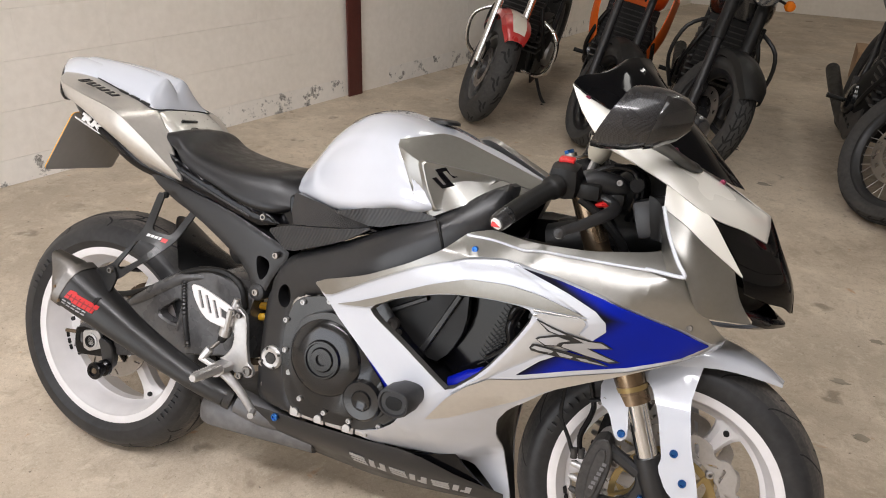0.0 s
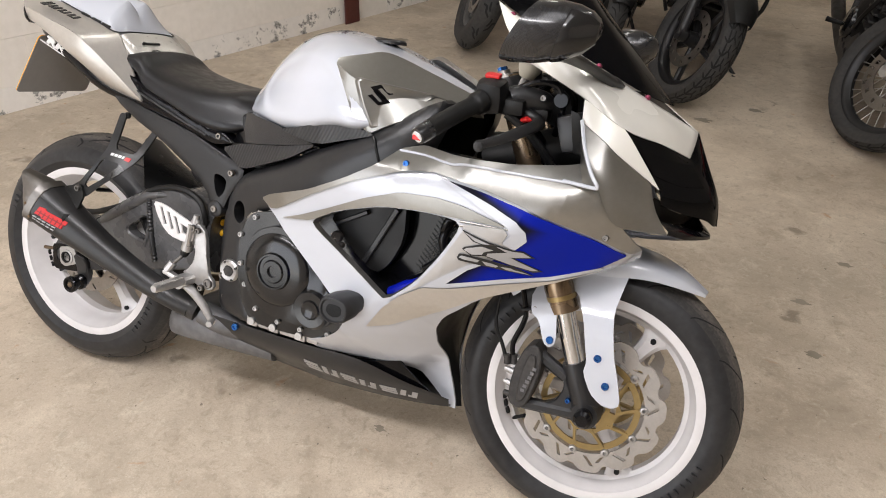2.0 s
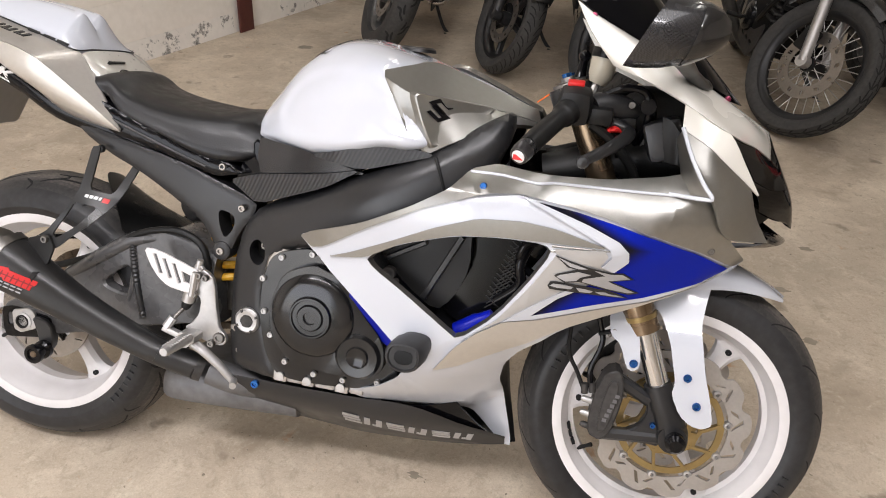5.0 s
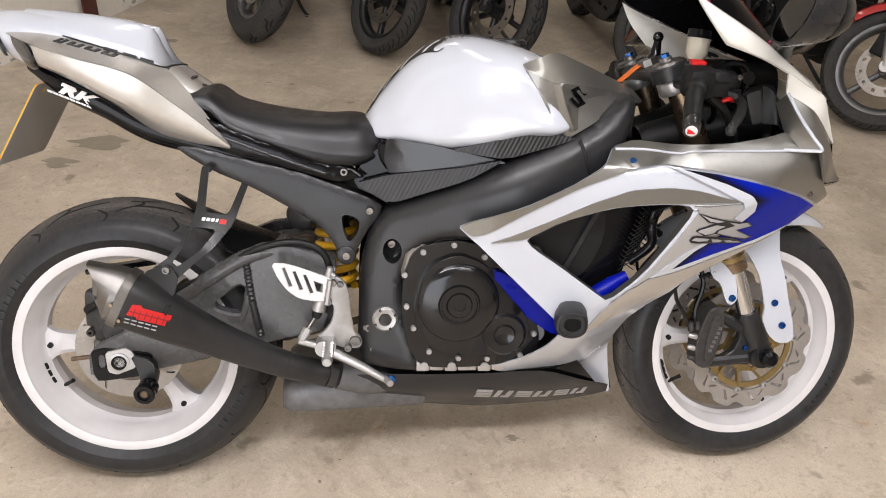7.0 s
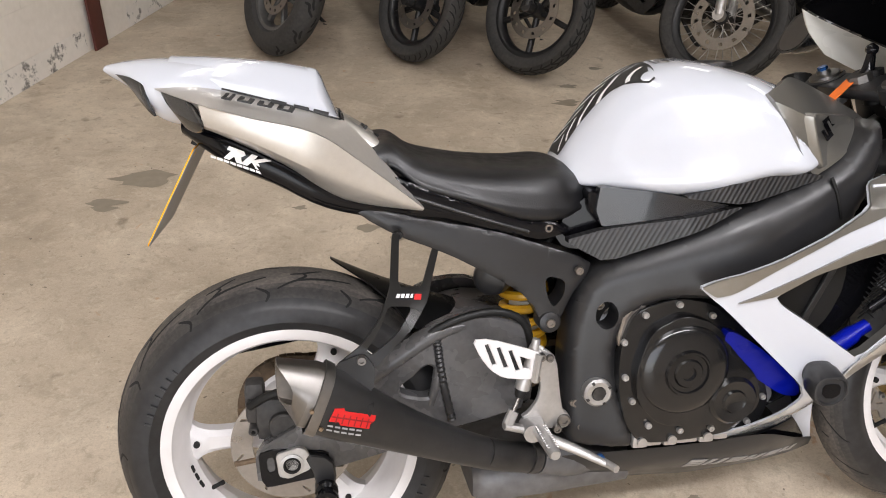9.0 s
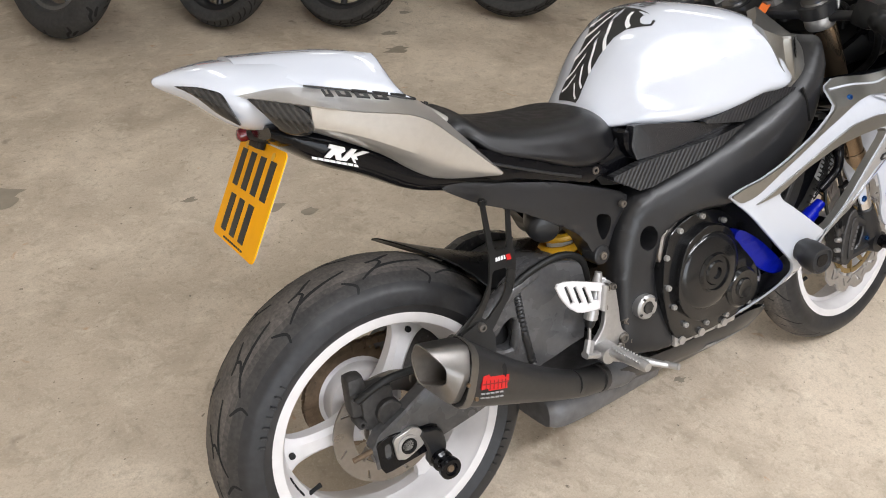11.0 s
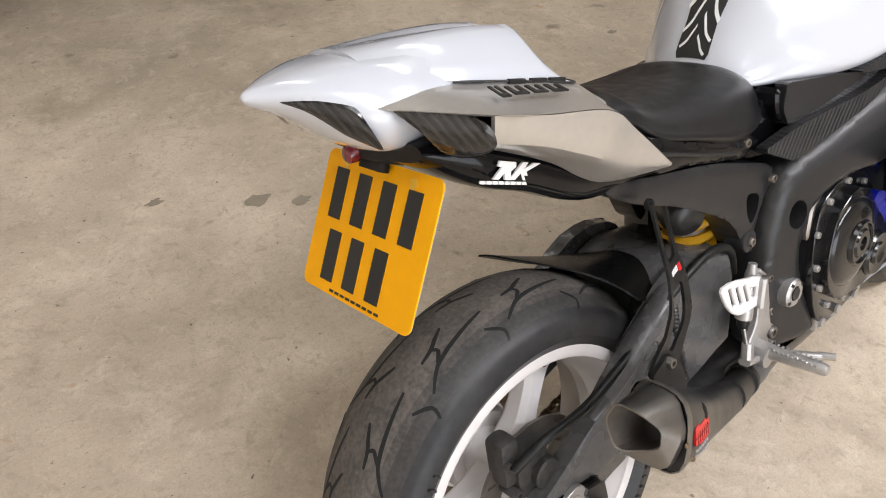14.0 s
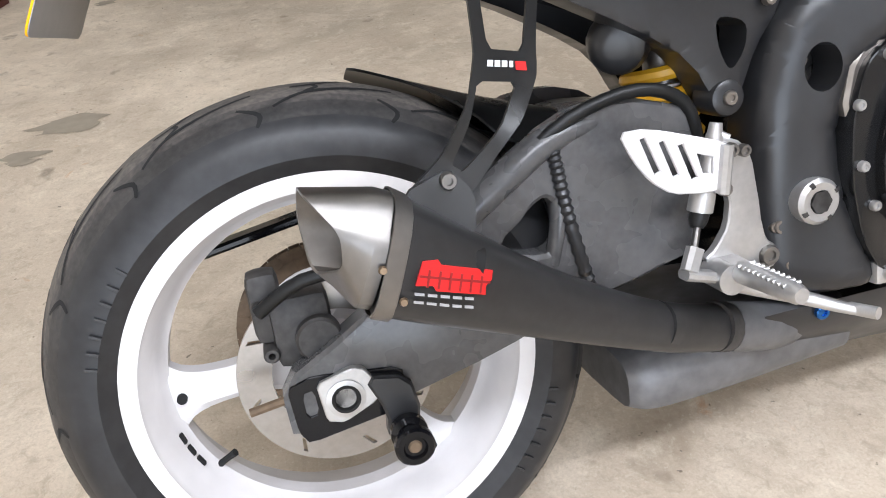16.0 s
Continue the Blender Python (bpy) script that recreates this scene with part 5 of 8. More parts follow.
for x0, wide, deep in ((-0.066, 0.013, 1.0), (-0.045, 0.021, 0.75), (-0.016, 0.021, 0.7), (0.013, 0.023, 0.7)):
    for w0, w1 in ((0.0, 0.3), (0.7, 1.0)):
        bm = bmesh.new()
        grid(bm, [[Vector((x0 + a + 0.2 * (0.15 - y), -y, hermite(x0 + a, (-0.1, 0.648), (-0.03, 0.632), (0.07, 0.608)) + (0.15 - y) * 0.2 + 0.0025)) for a in (wide * w0, wide * (w0 + w1) / 2, wide * w1)] for y in (0.148 + 0.016 * deep, 0.15, 0.148 - 0.012 * deep)])
        part("tail_script", thicken(bm, Vector((0, 0, -0.002))), INK, tail_side_ob)
    bm = bmesh.new()
    grid(bm, [[Vector((x0 + a + 0.2 * (0.15 - y), -y, hermite(x0 + a, (-0.1, 0.648), (-0.03, 0.632), (0.07, 0.608)) + (0.15 - y) * 0.2 + 0.0025)) for a in (wide * 0.3, wide * 0.5, wide * 0.7)] for y in (0.148 + 0.016 * deep, 0.1475 + 0.0095 * deep)])
    part("tail_script", thicken(bm, Vector((0, 0, -0.002))), INK, tail_side_ob)
def lens_on(rows, outline, thick=0.005, lift=0.0025):
    """A moulded lens: an outline in shares (along, down) of a skin through rows of (x, half width, z)."""
    lines = [spline([(x, -y, z) for x, y, z in row], 8) for row in rows]
    cols = [spline(col, 8) for col in zip(*lines)]
    bm = sheet(rounded(outline, 2, 0.2), 0.0, 0.0001, (), 0.07)
    bmesh.ops.delete(bm, geom=[f for f in bm.faces if abs(f.normal.y) < 0.5 or f.calc_center_median().y > 0.00005], context="FACES")
    bmesh.ops.delete(bm, geom=[v for v in bm.verts if not v.link_faces], context="VERTS")

    def at(u, v):
        a, b = min(max(u, 0), 1) * (len(cols) - 1), min(max(v, 0), 1) * (len(cols[0]) - 1)
        i, j = min(int(a), len(cols) - 2), min(int(b), len(cols[0]) - 2)
        f, g = a - i, b - j
        return (cols[i][j] * (1 - f) + cols[i + 1][j] * f) * (1 - g) + (cols[i][j + 1] * (1 - f) + cols[i + 1][j + 1] * f) * g

    for v in bm.verts:
        u, w = v.co.x, 1 - v.co.z
        p = at(u, w)
        n = (at(min(1, u + 0.02), w) - at(max(0, u - 0.02), w)).cross(at(u, min(1, w + 0.02)) - at(u, max(0, w - 0.02))).normalized()
        if n.y > 0:
            n = -n
        edge = min(1, max(0, inside(v.co.x, v.co.z, outline)) / 0.12)
        v.co = p + n * lift * edge
    return thicken(bm, Vector((0.003, thick, 0)))


tail_lens = lens_on([[(-0.249, 0.026, 0.671), (-0.222, 0.057, 0.668), (-0.193, 0.088, 0.657)], [(-0.243, 0.034, 0.664), (-0.215, 0.064, 0.652), (-0.188, 0.1, 0.63)], [(-0.24, 0.026, 0.654), (-0.205, 0.066, 0.624), (-0.178, 0.1, 0.606)]], [(0.0, 1.0), (0.3, 1.0), (0.88, 0.98), (0.98, 0.86), (0.98, 0.6), (1.0, 0.06), (0.9, 0.0), (0.55, 0.14), (0.2, 0.5), (0.0, 0.85)])
lens = part("tail_light", tail_lens, LENS, tail_ob, "smoked tail light lens")
other_side(lens)
side_lens = lens_on([[(-0.168, 0.103, 0.648), (-0.135, 0.145, 0.642), (-0.102, 0.184, 0.628)], [(-0.16, 0.116, 0.628), (-0.125, 0.155, 0.612), (-0.098, 0.180, 0.6)], [(-0.145, 0.108, 0.602), (-0.12, 0.14, 0.588), (-0.098, 0.165, 0.585)]], [(0.02, 1.0), (0.35, 1.0), (0.7, 0.98), (0.93, 0.82), (1.0, 0.55), (0.94, 0.2), (0.7, 0.02), (0.4, 0.0), (0.28, 0.1), (0.1, 0.65)])
lens = part("rear_indicator", side_lens, LENS, tail_side_ob, "smoked rear indicator lens")
other_side(lens)
under = body([(-0.14, [(0, 0.6), (0.06, 0.6), (0.1, 0.598), (0.105, 0.585), (0.07, 0.575), (0, 0.573)]),
              (-0.07, [(0, 0.6), (0.09, 0.598), (0.13, 0.58), (0.134, 0.545), (0.1, 0.527), (0, 0.525)]),
              (0.0, [(0, 0.58), (0.09, 0.575), (0.132, 0.545), (0.132, 0.506), (0.09, 0.493), (0, 0.49)]),
              (0.08, [(0, 0.56), (0.09, 0.55), (0.13, 0.5), (0.128, 0.462), (0.09, 0.452), (0, 0.45)]),
              (0.2, [(0, 0.5), (0.08, 0.5), (0.115, 0.46), (0.115, 0.43), (0.08, 0.415), (0, 0.41)]),
              (0.4, [(0, 0.42), (0.08, 0.42), (0.11, 0.4), (0.11, 0.35), (0.08, 0.34), (0, 0.34)])], 4, 3)
under_ob = part("undertray", under, BLACKGLOSS, bike, "gloss black undertray below the tail")
for x, shape in ((-0.073, ((0.0, 0.0), (0.026, 0.0), (0.031, 0.25), (0.026, 0.5), (0.034, 1.0), (0.024, 1.0), (0.016, 0.62), (0.012, 1.0), (0.002, 1.0), (0.007, 0.3), (0.0, 0.3))),
                 (-0.041, ((0.002, 0.0), (0.012, 0.0), (0.010, 0.4), (0.024, 0.0), (0.036, 0.0), (0.018, 0.5), (0.032, 1.0), (0.020, 1.0), (0.009, 0.62), (0.005, 1.0), (-0.006, 1.0)))):
    x += 0.008
    z, h = 0.568 - 0.40 * (x + 0.073), 0.018
    bm = sheet([(x + 0.86 * a - 0.012 * b, z - 0.36 * a - h * b) for a, b in shape], lambda a, b: 0.1440 + 0.04 * (a + 0.07) - 0.32 * max(0, 0.556 - b), 0.003)
    part("undertray_print", bm, WHITEPRINT, under_ob)
for k in range(8):
    x = -0.094 + 0.0095 * k
    z = 0.568 - 0.40 * (x + 0.073) - 0.025
    part("undertray_print", sheet([(x, z), (x + 0.008, z - 0.0034), (x + 0.0075, z - 0.0072), (x - 0.0005, z - 0.0038)], lambda a, b: 0.1440 + 0.04 * (a + 0.07) - 0.32 * max(0, 0.556 - b), 0.002), WHITEPRINT, under_ob)
stalk = bmesh.new()
bar(stalk, (-0.12, 0, 0.585), (-0.135, 0, 0.552), 0.05, 0.014, (1, 0, 0), 0.3)
part("plate_bracket", stalk, BLACKMATT, bike)
PLATE_POSE = Matrix.Translation((-0.122, -0.006, 0.558)) @ Matrix.Rotation(radians(28.5), 4, "Y")
bm = block(bmesh.new(), (-0.0015, -0.114, -0.178), (0.0005, 0.114, 0.0), 0.0)
edges = [e for e in bm.edges if abs(e.verts[0].co.x - e.verts[1].co.x) > 0.0005]
bmesh.ops.bevel(bm, geom=edges, offset=0.012, segments=4, affect="EDGES", profile=0.5)
bm.transform(PLATE_POSE)
number_plate = part("number_plate", bm, PLATE, bike, "yellow rear number plate with black bars")
bm = block(bmesh.new(), (0.0007, -0.114, -0.178), (0.0014, 0.114, 0.0), 0.0)
edges = [e for e in bm.edges if abs(e.verts[0].co.x - e.verts[1].co.x) > 0.0005]
bmesh.ops.bevel(bm, geom=edges, offset=0.012, segments=4, affect="EDGES", profile=0.5)
bm.transform(PLATE_POSE)
part("plate_backing", bm, PLATEBACK, number_plate)
for z0, count, first in ((-0.085, 4, 0.088), (-0.163, 3, 0.076)):
    for k in range(count):
        bm = block(bmesh.new(), (-0.0026, first - 0.049 * k - 0.026, z0), (-0.0015, first - 0.049 * k, z0 + 0.064), 0.0)
        bm.transform(PLATE_POSE)
        part("plate_bar", bm, INK, number_plate)
for k in range(9):
    bm = block(bmesh.new(), (-0.0024, 0.05 - 0.012 * k - 0.008, -0.1735), (-0.0015, 0.05 - 0.012 * k, -0.1705), 0.0)
    bm.transform(PLATE_POSE)
    part("plate_print", bm, INK, number_plate)
lamp = tube([(-0.158, 0.02, 0.572), (-0.155, 0.02, 0.572), (-0.148, 0.02, 0.573), (-0.13, 0.02, 0.576)], [0.005, 0.010, 0.012, 0.012], 18, 1)
part("plate_lamp", lamp, material("dark_red_lens", (0.17, 0.012, 0.02), 0.15, 0, 60, 0.1, 0, 0.6), number_plate, "small round dark red lamp")
part("lamp_body", tube([(-0.135, 0.02, 0.575), (-0.128, -0.02, 0.572), (-0.122, -0.05, 0.57)], [0.012, 0.011, 0.008], 14, 3), BLACKMATT, number_plate)
for y in (0.07, -0.065):
    bm = lathe([(0.0001, -0.004), (0.006, -0.003), (0.007, 0.002), (0.0001, 0.002)], 12, ring=False)
    bm.transform(PLATE_POSE @ Matrix.Translation((-0.0015, y, -0.014)) @ Matrix.Rotation(radians(90), 4, "Z"))
    part("plate_screw", bm, YELLOWSPRING, number_plate)

# Silencer, hanger and collector
AXIS = Vector((-0.915, 0, 0.403))
def silencer_ring(c, h, w, seg=24, cut=0.0, power=3.0, skew=0.0):
    """A flattened rounded ring square to the silencer's axis; cut slants it."""
    up = Vector((0.403, 0, 0.915))
    ring = []
    for k in range(seg):
        a = 2 * math.pi * k / seg
        ca, sa = math.cos(a), math.sin(a)
        q = (abs(ca) ** power + abs(sa) ** power) ** (-1 / power)
        y, z = w * q * ca, h * q * sa
        ring.append(Vector((c[0], -c[1], c[2])) + Vector((0, -1, 0)) * (y - 0.2 * h * sa) + up * z + AXIS * (cut * z - skew * y))
    return ring


RINGS = [((0.43, 0.148, -0.020), 0.027, 0.027, 2), ((0.37, 0.168, 0.001), 0.0262, 0.0262, 2), ((0.3, 0.188, 0.034), 0.0272, 0.0262, 2.3), ((0.2, 0.216, 0.090), 0.033, 0.030, 2.8), ((0.1, 0.242, 0.153), 0.0445, 0.040, 3.2), ((0.05, 0.252, 0.184), 0.050, 0.0435, 3.2)]
silencer = bmesh.new()
cols = list(zip(*[silencer_ring(c, h, w, power=p) for c, h, w, p in RINGS]))
vs = grid(silencer, list(zip(*[spline(col, 4) for col in cols])), closed=True)
silencer.faces.new(vs[0])
silencer.faces.new(vs[-1])
exhaust = part("silencer", silencer, CANBLACK, bike, "matt black tapered exhaust silencer")
band = bmesh.new()
grid(band, [silencer_ring((0.062, 0.2495, 0.1765), 0.0505, 0.0440, power=3.2), silencer_ring((0.0615, 0.2496, 0.1768), 0.0518, 0.0453, power=3.2), silencer_ring((0.0475, 0.2525, 0.1856), 0.0528, 0.0463, power=3.2), silencer_ring((0.047, 0.2526, 0.186), 0.0512, 0.0447, power=3.2)], closed=True)
part("silencer_band", thicken(band, Vector((0, 0, 0.0001))), STEEL, exhaust)
for off in (0.026, -0.004):
    part("band_rivet", lathe([(0.0001, -0.002), (0.003, -0.002), (0.004, 0.001), (0.0001, 0.001)], 10, (0.054 - 0.4 * off, -0.2995, 0.168 + off - 0.012), False), BRONZE, exhaust)
UP = Vector((0.403, 0, 0.915))
CAP_AT = Vector((0.047, -0.2525, 0.186))


def cap_ring(corners, soft=0.17):
    """A six-sided ring on the silencer's end; corners: (along the axis, outwards, up)."""
    return [CAP_AT + AXIS * a + Vector((0, -1, 0)) * o + UP * u for a, o, u in rounded([(a * 0.92, o * 0.83, u * 0.81) for a, o, u in corners], 2, soft)]


ROOT = ((0, -0.028, 0.0625), (0, 0.024, 0.060), (0, 0.0535, 0.010), (0, 0.040, -0.058), (0, -0.040, -0.0635), (0, -0.0535, 0.018))
MOUTH = ((0.084, -0.020, 0.046), (0.080, 0.020, 0.044), (0.042, 0.037, 0.016), (0.032, 0.035, -0.020), (0.050, -0.026, -0.047), (0.074, -0.040, 0.006))
shoulder = [(0.012 + 0.05 * (m[0] - 0.03), r[1] * 1.01, r[2] * 1.01) for r, m in zip(ROOT, MOUTH)]
cap = bmesh.new()
grid(cap, [cap_ring(ROOT), cap_ring(shoulder), cap_ring(MOUTH)], closed=True)
rim_in = [(a - 0.001, o * 0.93, u * 0.93) for a, o, u in MOUTH]
grid(cap, [cap_ring(MOUTH), cap_ring(rim_in)], closed=True)
part("silencer_end_cap", cap, STEEL, exhaust, "brushed steel angular silencer end cap", 22)
outlet = bmesh.new()
grid(outlet, [cap_ring(rim_in), cap_ring([(a * 0.55, o * 0.86, u * 0.86) for a, o, u in MOUTH], 0.16), cap_ring([(-0.004, o * 0.72, u * 0.72) for a, o, u in MOUTH], 0.2)], closed=True)
part("outlet_wall", outlet, material("dark_brown_steel", (0.13, 0.115, 0.10), 0.5, 0.6, 60, 0.25, 0.05), exhaust, "dark brown steel outlet", 22)
inner = bmesh.new()
vs = grid(inner, [cap_ring([(-0.003, o * 0.73, u * 0.73) for a, o, u in MOUTH], 0.2), cap_ring([(-0.1, o * 0.6, u * 0.6) for a, o, u in MOUTH], 0.2)], closed=True)
inner.faces.new(vs[-1])
part("silencer_bore", inner, DARKVOID, exhaust)


def silencer_skin(x, z):
    """Half width of the silencer's outer face."""
    mid = hermite(x, (0.05, 0.184), (0.1, 0.153), (0.2, 0.092), (0.3, 0.037))
    c = hermite(x, (0.05, 0.252), (0.1, 0.242), (0.2, 0.216), (0.3, 0.188))
    w = hermite(x, (0.05, 0.0435), (0.1, 0.040), (0.2, 0.032), (0.3, 0.0275))
    return c + w + 0.0030 - 0.2 * (z - mid) - 5.0 * max(0, abs(z - mid) - 0.018) ** 1.6


part("silencer_badge", sheet([(0.078, 0.179), (0.092, 0.176), (0.094, 0.171), (0.142, 0.150), (0.139, 0.143), (0.132, 0.140), (0.13, 0.133), (0.085, 0.152), (0.083, 0.157), (0.068, 0.162)], silencer_skin, 0.003), RED, exhaust, "red badge on the silencer")
for k in range(6):
    x = 0.082 + 0.0095 * k
    z = 0.171 - 0.45 * (x - 0.082)
    part("badge_mark", sheet([(x, z), (x + 0.0018, z - 0.001), (x - 0.0035, z - 0.014), (x - 0.0053, z - 0.013)], lambda a, b: silencer_skin(a, b) + 0.0006, 0.002), DARKRED, exhaust)
part("badge_mark", sheet([(0.073, 0.1695), (0.137, 0.1425), (0.1365, 0.1405), (0.0725, 0.1675)], lambda a, b: silencer_skin(a, b) + 0.0005, 0.002), DARKRED, exhaust)
for k in range(5):
    x = 0.066 + 0.011 * k
    z = 0.157 - 0.43 * (x - 0.066)
    for dz in (0.0, -0.0065):
        part("badge_print", sheet([(x + dz * 0.3, z + dz), (x + 0.008 + dz * 0.3, z - 0.0034 + dz), (x + 0.0075 + dz * 0.3, z - 0.0052 + dz), (x - 0.0005 + dz * 0.3, z - 0.0018 + dz)], lambda a, b: silencer_skin(a, b) + 0.0005, 0.002), GREYPRINT, exhaust)
def hanger_depth(x, z):
    """Half width of the hanger plate; its front arm runs in towards the subframe."""
    return hermite(z, (0.19, 0.222), (0.25, 0.205), (0.33, 0.172), (0.42, 0.145)) - 0.55 * (x - 0.195) * hermite(z, (0.24, 0.0), (0.32, 1.0))


HANGER = rounded([(0.183, 0.416), (0.196, 0.416), (0.190, 0.331), (0.231, 0.322), (0.258, 0.391), (0.270, 0.388), (0.241, 0.303), (0.208, 0.264), (0.176, 0.238), (0.15, 0.213), (0.122, 0.195), (0.086, 0.219), (0.122, 0.244), (0.158, 0.29), (0.175, 0.333)], 1, 0.1)
hanger = part("silencer_hanger", sheet(HANGER, hanger_depth, 0.005, [rounded([(0.171, 0.305), (0.213, 0.297), (0.184, 0.26), (0.142, 0.229), (0.132, 0.237), (0.156, 0.272)], 1, 0.12)], 0.02), HANGERGREY, bike, "dark grey slotted silencer hanger bracket")
bolt(0.124, -0.218, 0.226, 0.008, STEEL, hanger, 0.008)
bolt(0.194, -0.14, 0.411, 0.008, BLACKMATT, hanger)
bolt(0.262, -0.113, 0.383, 0.008, BLACKMATT, hanger)
for k, (x0, wide, m) in enumerate(((0.187, 0.006, WHITEPRINT), (0.195, 0.006, WHITEPRINT), (0.203, 0.006, WHITEPRINT), (0.2115, 0.004, WHITEPRINT), (0.218, 0.012, RED))):
    z0, tall = 0.3215 - 0.2 * (x0 - 0.187), (0.008 if m == RED else 0.0055)
    part("hanger_print", sheet([(x0, z0), (x0 + wide, z0 - 0.2 * wide), (x0 + wide - 0.002, z0 - tall - 0.2 * wide), (x0 - 0.002, z0 - tall)], lambda a, z: hanger_depth(a, z) + 0.0012, 0.001), m, hanger)
box = body([(0.33, [(0, -0.06), (0.08, -0.06), (0.11, -0.07), (0.115, -0.1), (0.1, -0.12), (0, -0.125)]),
            (0.36, [(0, -0.045), (0.09, -0.045), (0.125, -0.06), (0.13, -0.1), (0.11, -0.125), (0, -0.128)]),
            (0.46, [(0, -0.03), (0.09, -0.03), (0.13, -0.05), (0.133, -0.095), (0.11, -0.122), (0, -0.125)]),
            (0.64, [(0, -0.04), (0.08, -0.04), (0.11, -0.06), (0.112, -0.1), (0.09, -0.12), (0, -0.122)])], 4, 3)
tube([(0.45, -0.135, -0.03), (0.52, -0.12, -0.05), (0.6, -0.08, -0.06)], 0.03, 14, bm=box)
part("exhaust_collector", box, SPRING, bike, "dull grey exhaust collector box")
part("pipe_clamp", tube([(0.44, -0.1445, -0.024), (0.424, -0.150, -0.018)], 0.0295, 18, 1), GRIME, exhaust)
part("can_collar", tube([(0.352, -0.1735, 0.009), (0.340, -0.177, 0.0145)], 0.0275, 18, 1), CANBLACK, exhaust)
part("can_strap", sheet(rounded([(0.082, 0.222), (0.128, 0.236), (0.146, 0.212), (0.14, 0.178), (0.112, 0.178), (0.09, 0.196)], 1, 0.15), lambda x, z: 0.232 - 0.35 * (z - 0.19), 0.006), HANGERGREY, exhaust)


# Side fairing
def fairing_depth(x, z):
    f = hermite(z, (-0.14, 0.055), (-0.06, 0.105), (0, 0.172), (0.1, 0.243), (0.2, 0.257), (0.3, 0.268), (0.4, 0.286), (0.45, 0.284), (0.5, 0.262), (0.54, 0.222), (0.6, 0.2))
    f *= hermite(x - 1.1 * (z - 0.4), (1.24, 1.0), (1.32, 0.90), (1.39, 0.79), (1.45, 0.69), (1.5, 0.45))
    f *= 1 - 0.4 * min(1, max(0, (x - 0.93) / 0.14)) ** 1.3 * hermite(z, (0.04, 1.0), (0.19, 0.0))
    return f - hermite(x, (0.95, 0.06), (1.12, 0.0)) * hermite(z, (0.46, 0.0), (0.51, 1.0)) - hermite(x, (0.66, 0.02), (0.74, 0.0))


OUTER = [(0.701, 0.308), (0.676, 0.33), (0.702, 0.343), (0.797, 0.375), (0.88, 0.417), (0.944, 0.457), (0.972, 0.49), (1.015, 0.503), (1.089, 0.499), (1.2, 0.505), (1.29, 0.52), (1.32, 0.528), (1.362, 0.505), (1.405, 0.455), (1.412, 0.43), (1.45, 0.392), (1.447, 0.364), (1.39, 0.33), (1.285, 0.285), (1.169, 0.225), (1.095, 0.16), (1.068, 0.115), (1.06, 0.06), (1.072, -0.01), (1.099, -0.127), (1.078, -0.127), (0.98, -0.015), (0.93, -0.012), (0.846, -0.034), (0.761, 0.006), (0.831, 0.037), (0.875, 0.075), (0.897, 0.111), (0.887, 0.136), (0.821, 0.198), (0.718, 0.295)]
WINDOW = [(0.806, 0.312), (0.868, 0.347), (0.964, 0.378), (1.042, 0.387), (1.116, 0.388), (1.13, 0.375), (1.098, 0.315), (1.048, 0.24), (0.985, 0.182), (0.96, 0.199), (0.882, 0.254), (0.82, 0.294)]
fairing = part("side_fairing", sheet(rounded(OUTER, 1, 0.15), fairing_depth, 0.006, [rounded(WINDOW, 1, 0.2)], 0.03), WHITE, bike, "pearl white side fairing with silver and blue panels", 40)
fairing_left = other_side(fairing)
lip = bmesh.new()
ring = rounded(WINDOW, 1, 0.2)
rows = []
for inset, shrink in ((-0.0005, 1.0), (0.005, 0.99), (0.015, 0.968)):
    rows.append([Vector((0.97 + (x - 0.97) * shrink, -fairing_depth(x, z) + inset, 0.3 + (z - 0.3) * shrink)) for x, z in ring])
grid(lip, rows, closed=True)
window_lip = part("window_lip", lip, SILVER, fairing)
other_side(window_lip, fairing_left)


def panel(name, outline, lift, mat, label="", corner=0.12, times=1, thick=0.004, step=0.018):
    ob = part(name, sheet(rounded(outline, times, corner), lambda x, z: fairing_depth(x, z) + lift, thick, (), step), mat, fairing, label, 30)
    other_side(ob, fairing_left)
    return ob


BLUE_TOP = [(1.095, 0.457), (1.165, 0.4495), (1.24, 0.4355), (1.294, 0.422), (1.365, 0.401), (1.428, 0.375)]
BLUE_LOW = [(1.385, 0.341), (1.296, 0.304), (1.206, 0.281), (1.109, 0.251)]
BLUE_REAR = [(1.150, 0.291), (1.175, 0.307), (1.205, 0.329), (1.236, 0.353), (1.257, 0.376), (1.254, 0.394), (1.236, 0.411), (1.185, 0.431), (1.145, 0.443)]
panel("upper_silver_panel", [(0.703, 0.313), (0.678, 0.33), (0.702, 0.344), (0.797, 0.376), (0.88, 0.418), (0.944, 0.458), (0.972, 0.491), (1.015, 0.504), (1.089, 0.5), (1.2, 0.506), (1.29, 0.521), (1.32, 0.529), (1.363, 0.506), (1.407, 0.455), (1.414, 0.43), (1.452, 0.392), (1.437, 0.378), (1.368, 0.4055), (1.295, 0.4265), (1.24, 0.4405), (1.165, 0.4545), (1.095, 0.4625), (1.063, 0.466), (1.008, 0.459), (0.9, 0.418), (0.8, 0.364), (0.726, 0.319)], 0.0045, SILVER, "silver upper fairing panel")
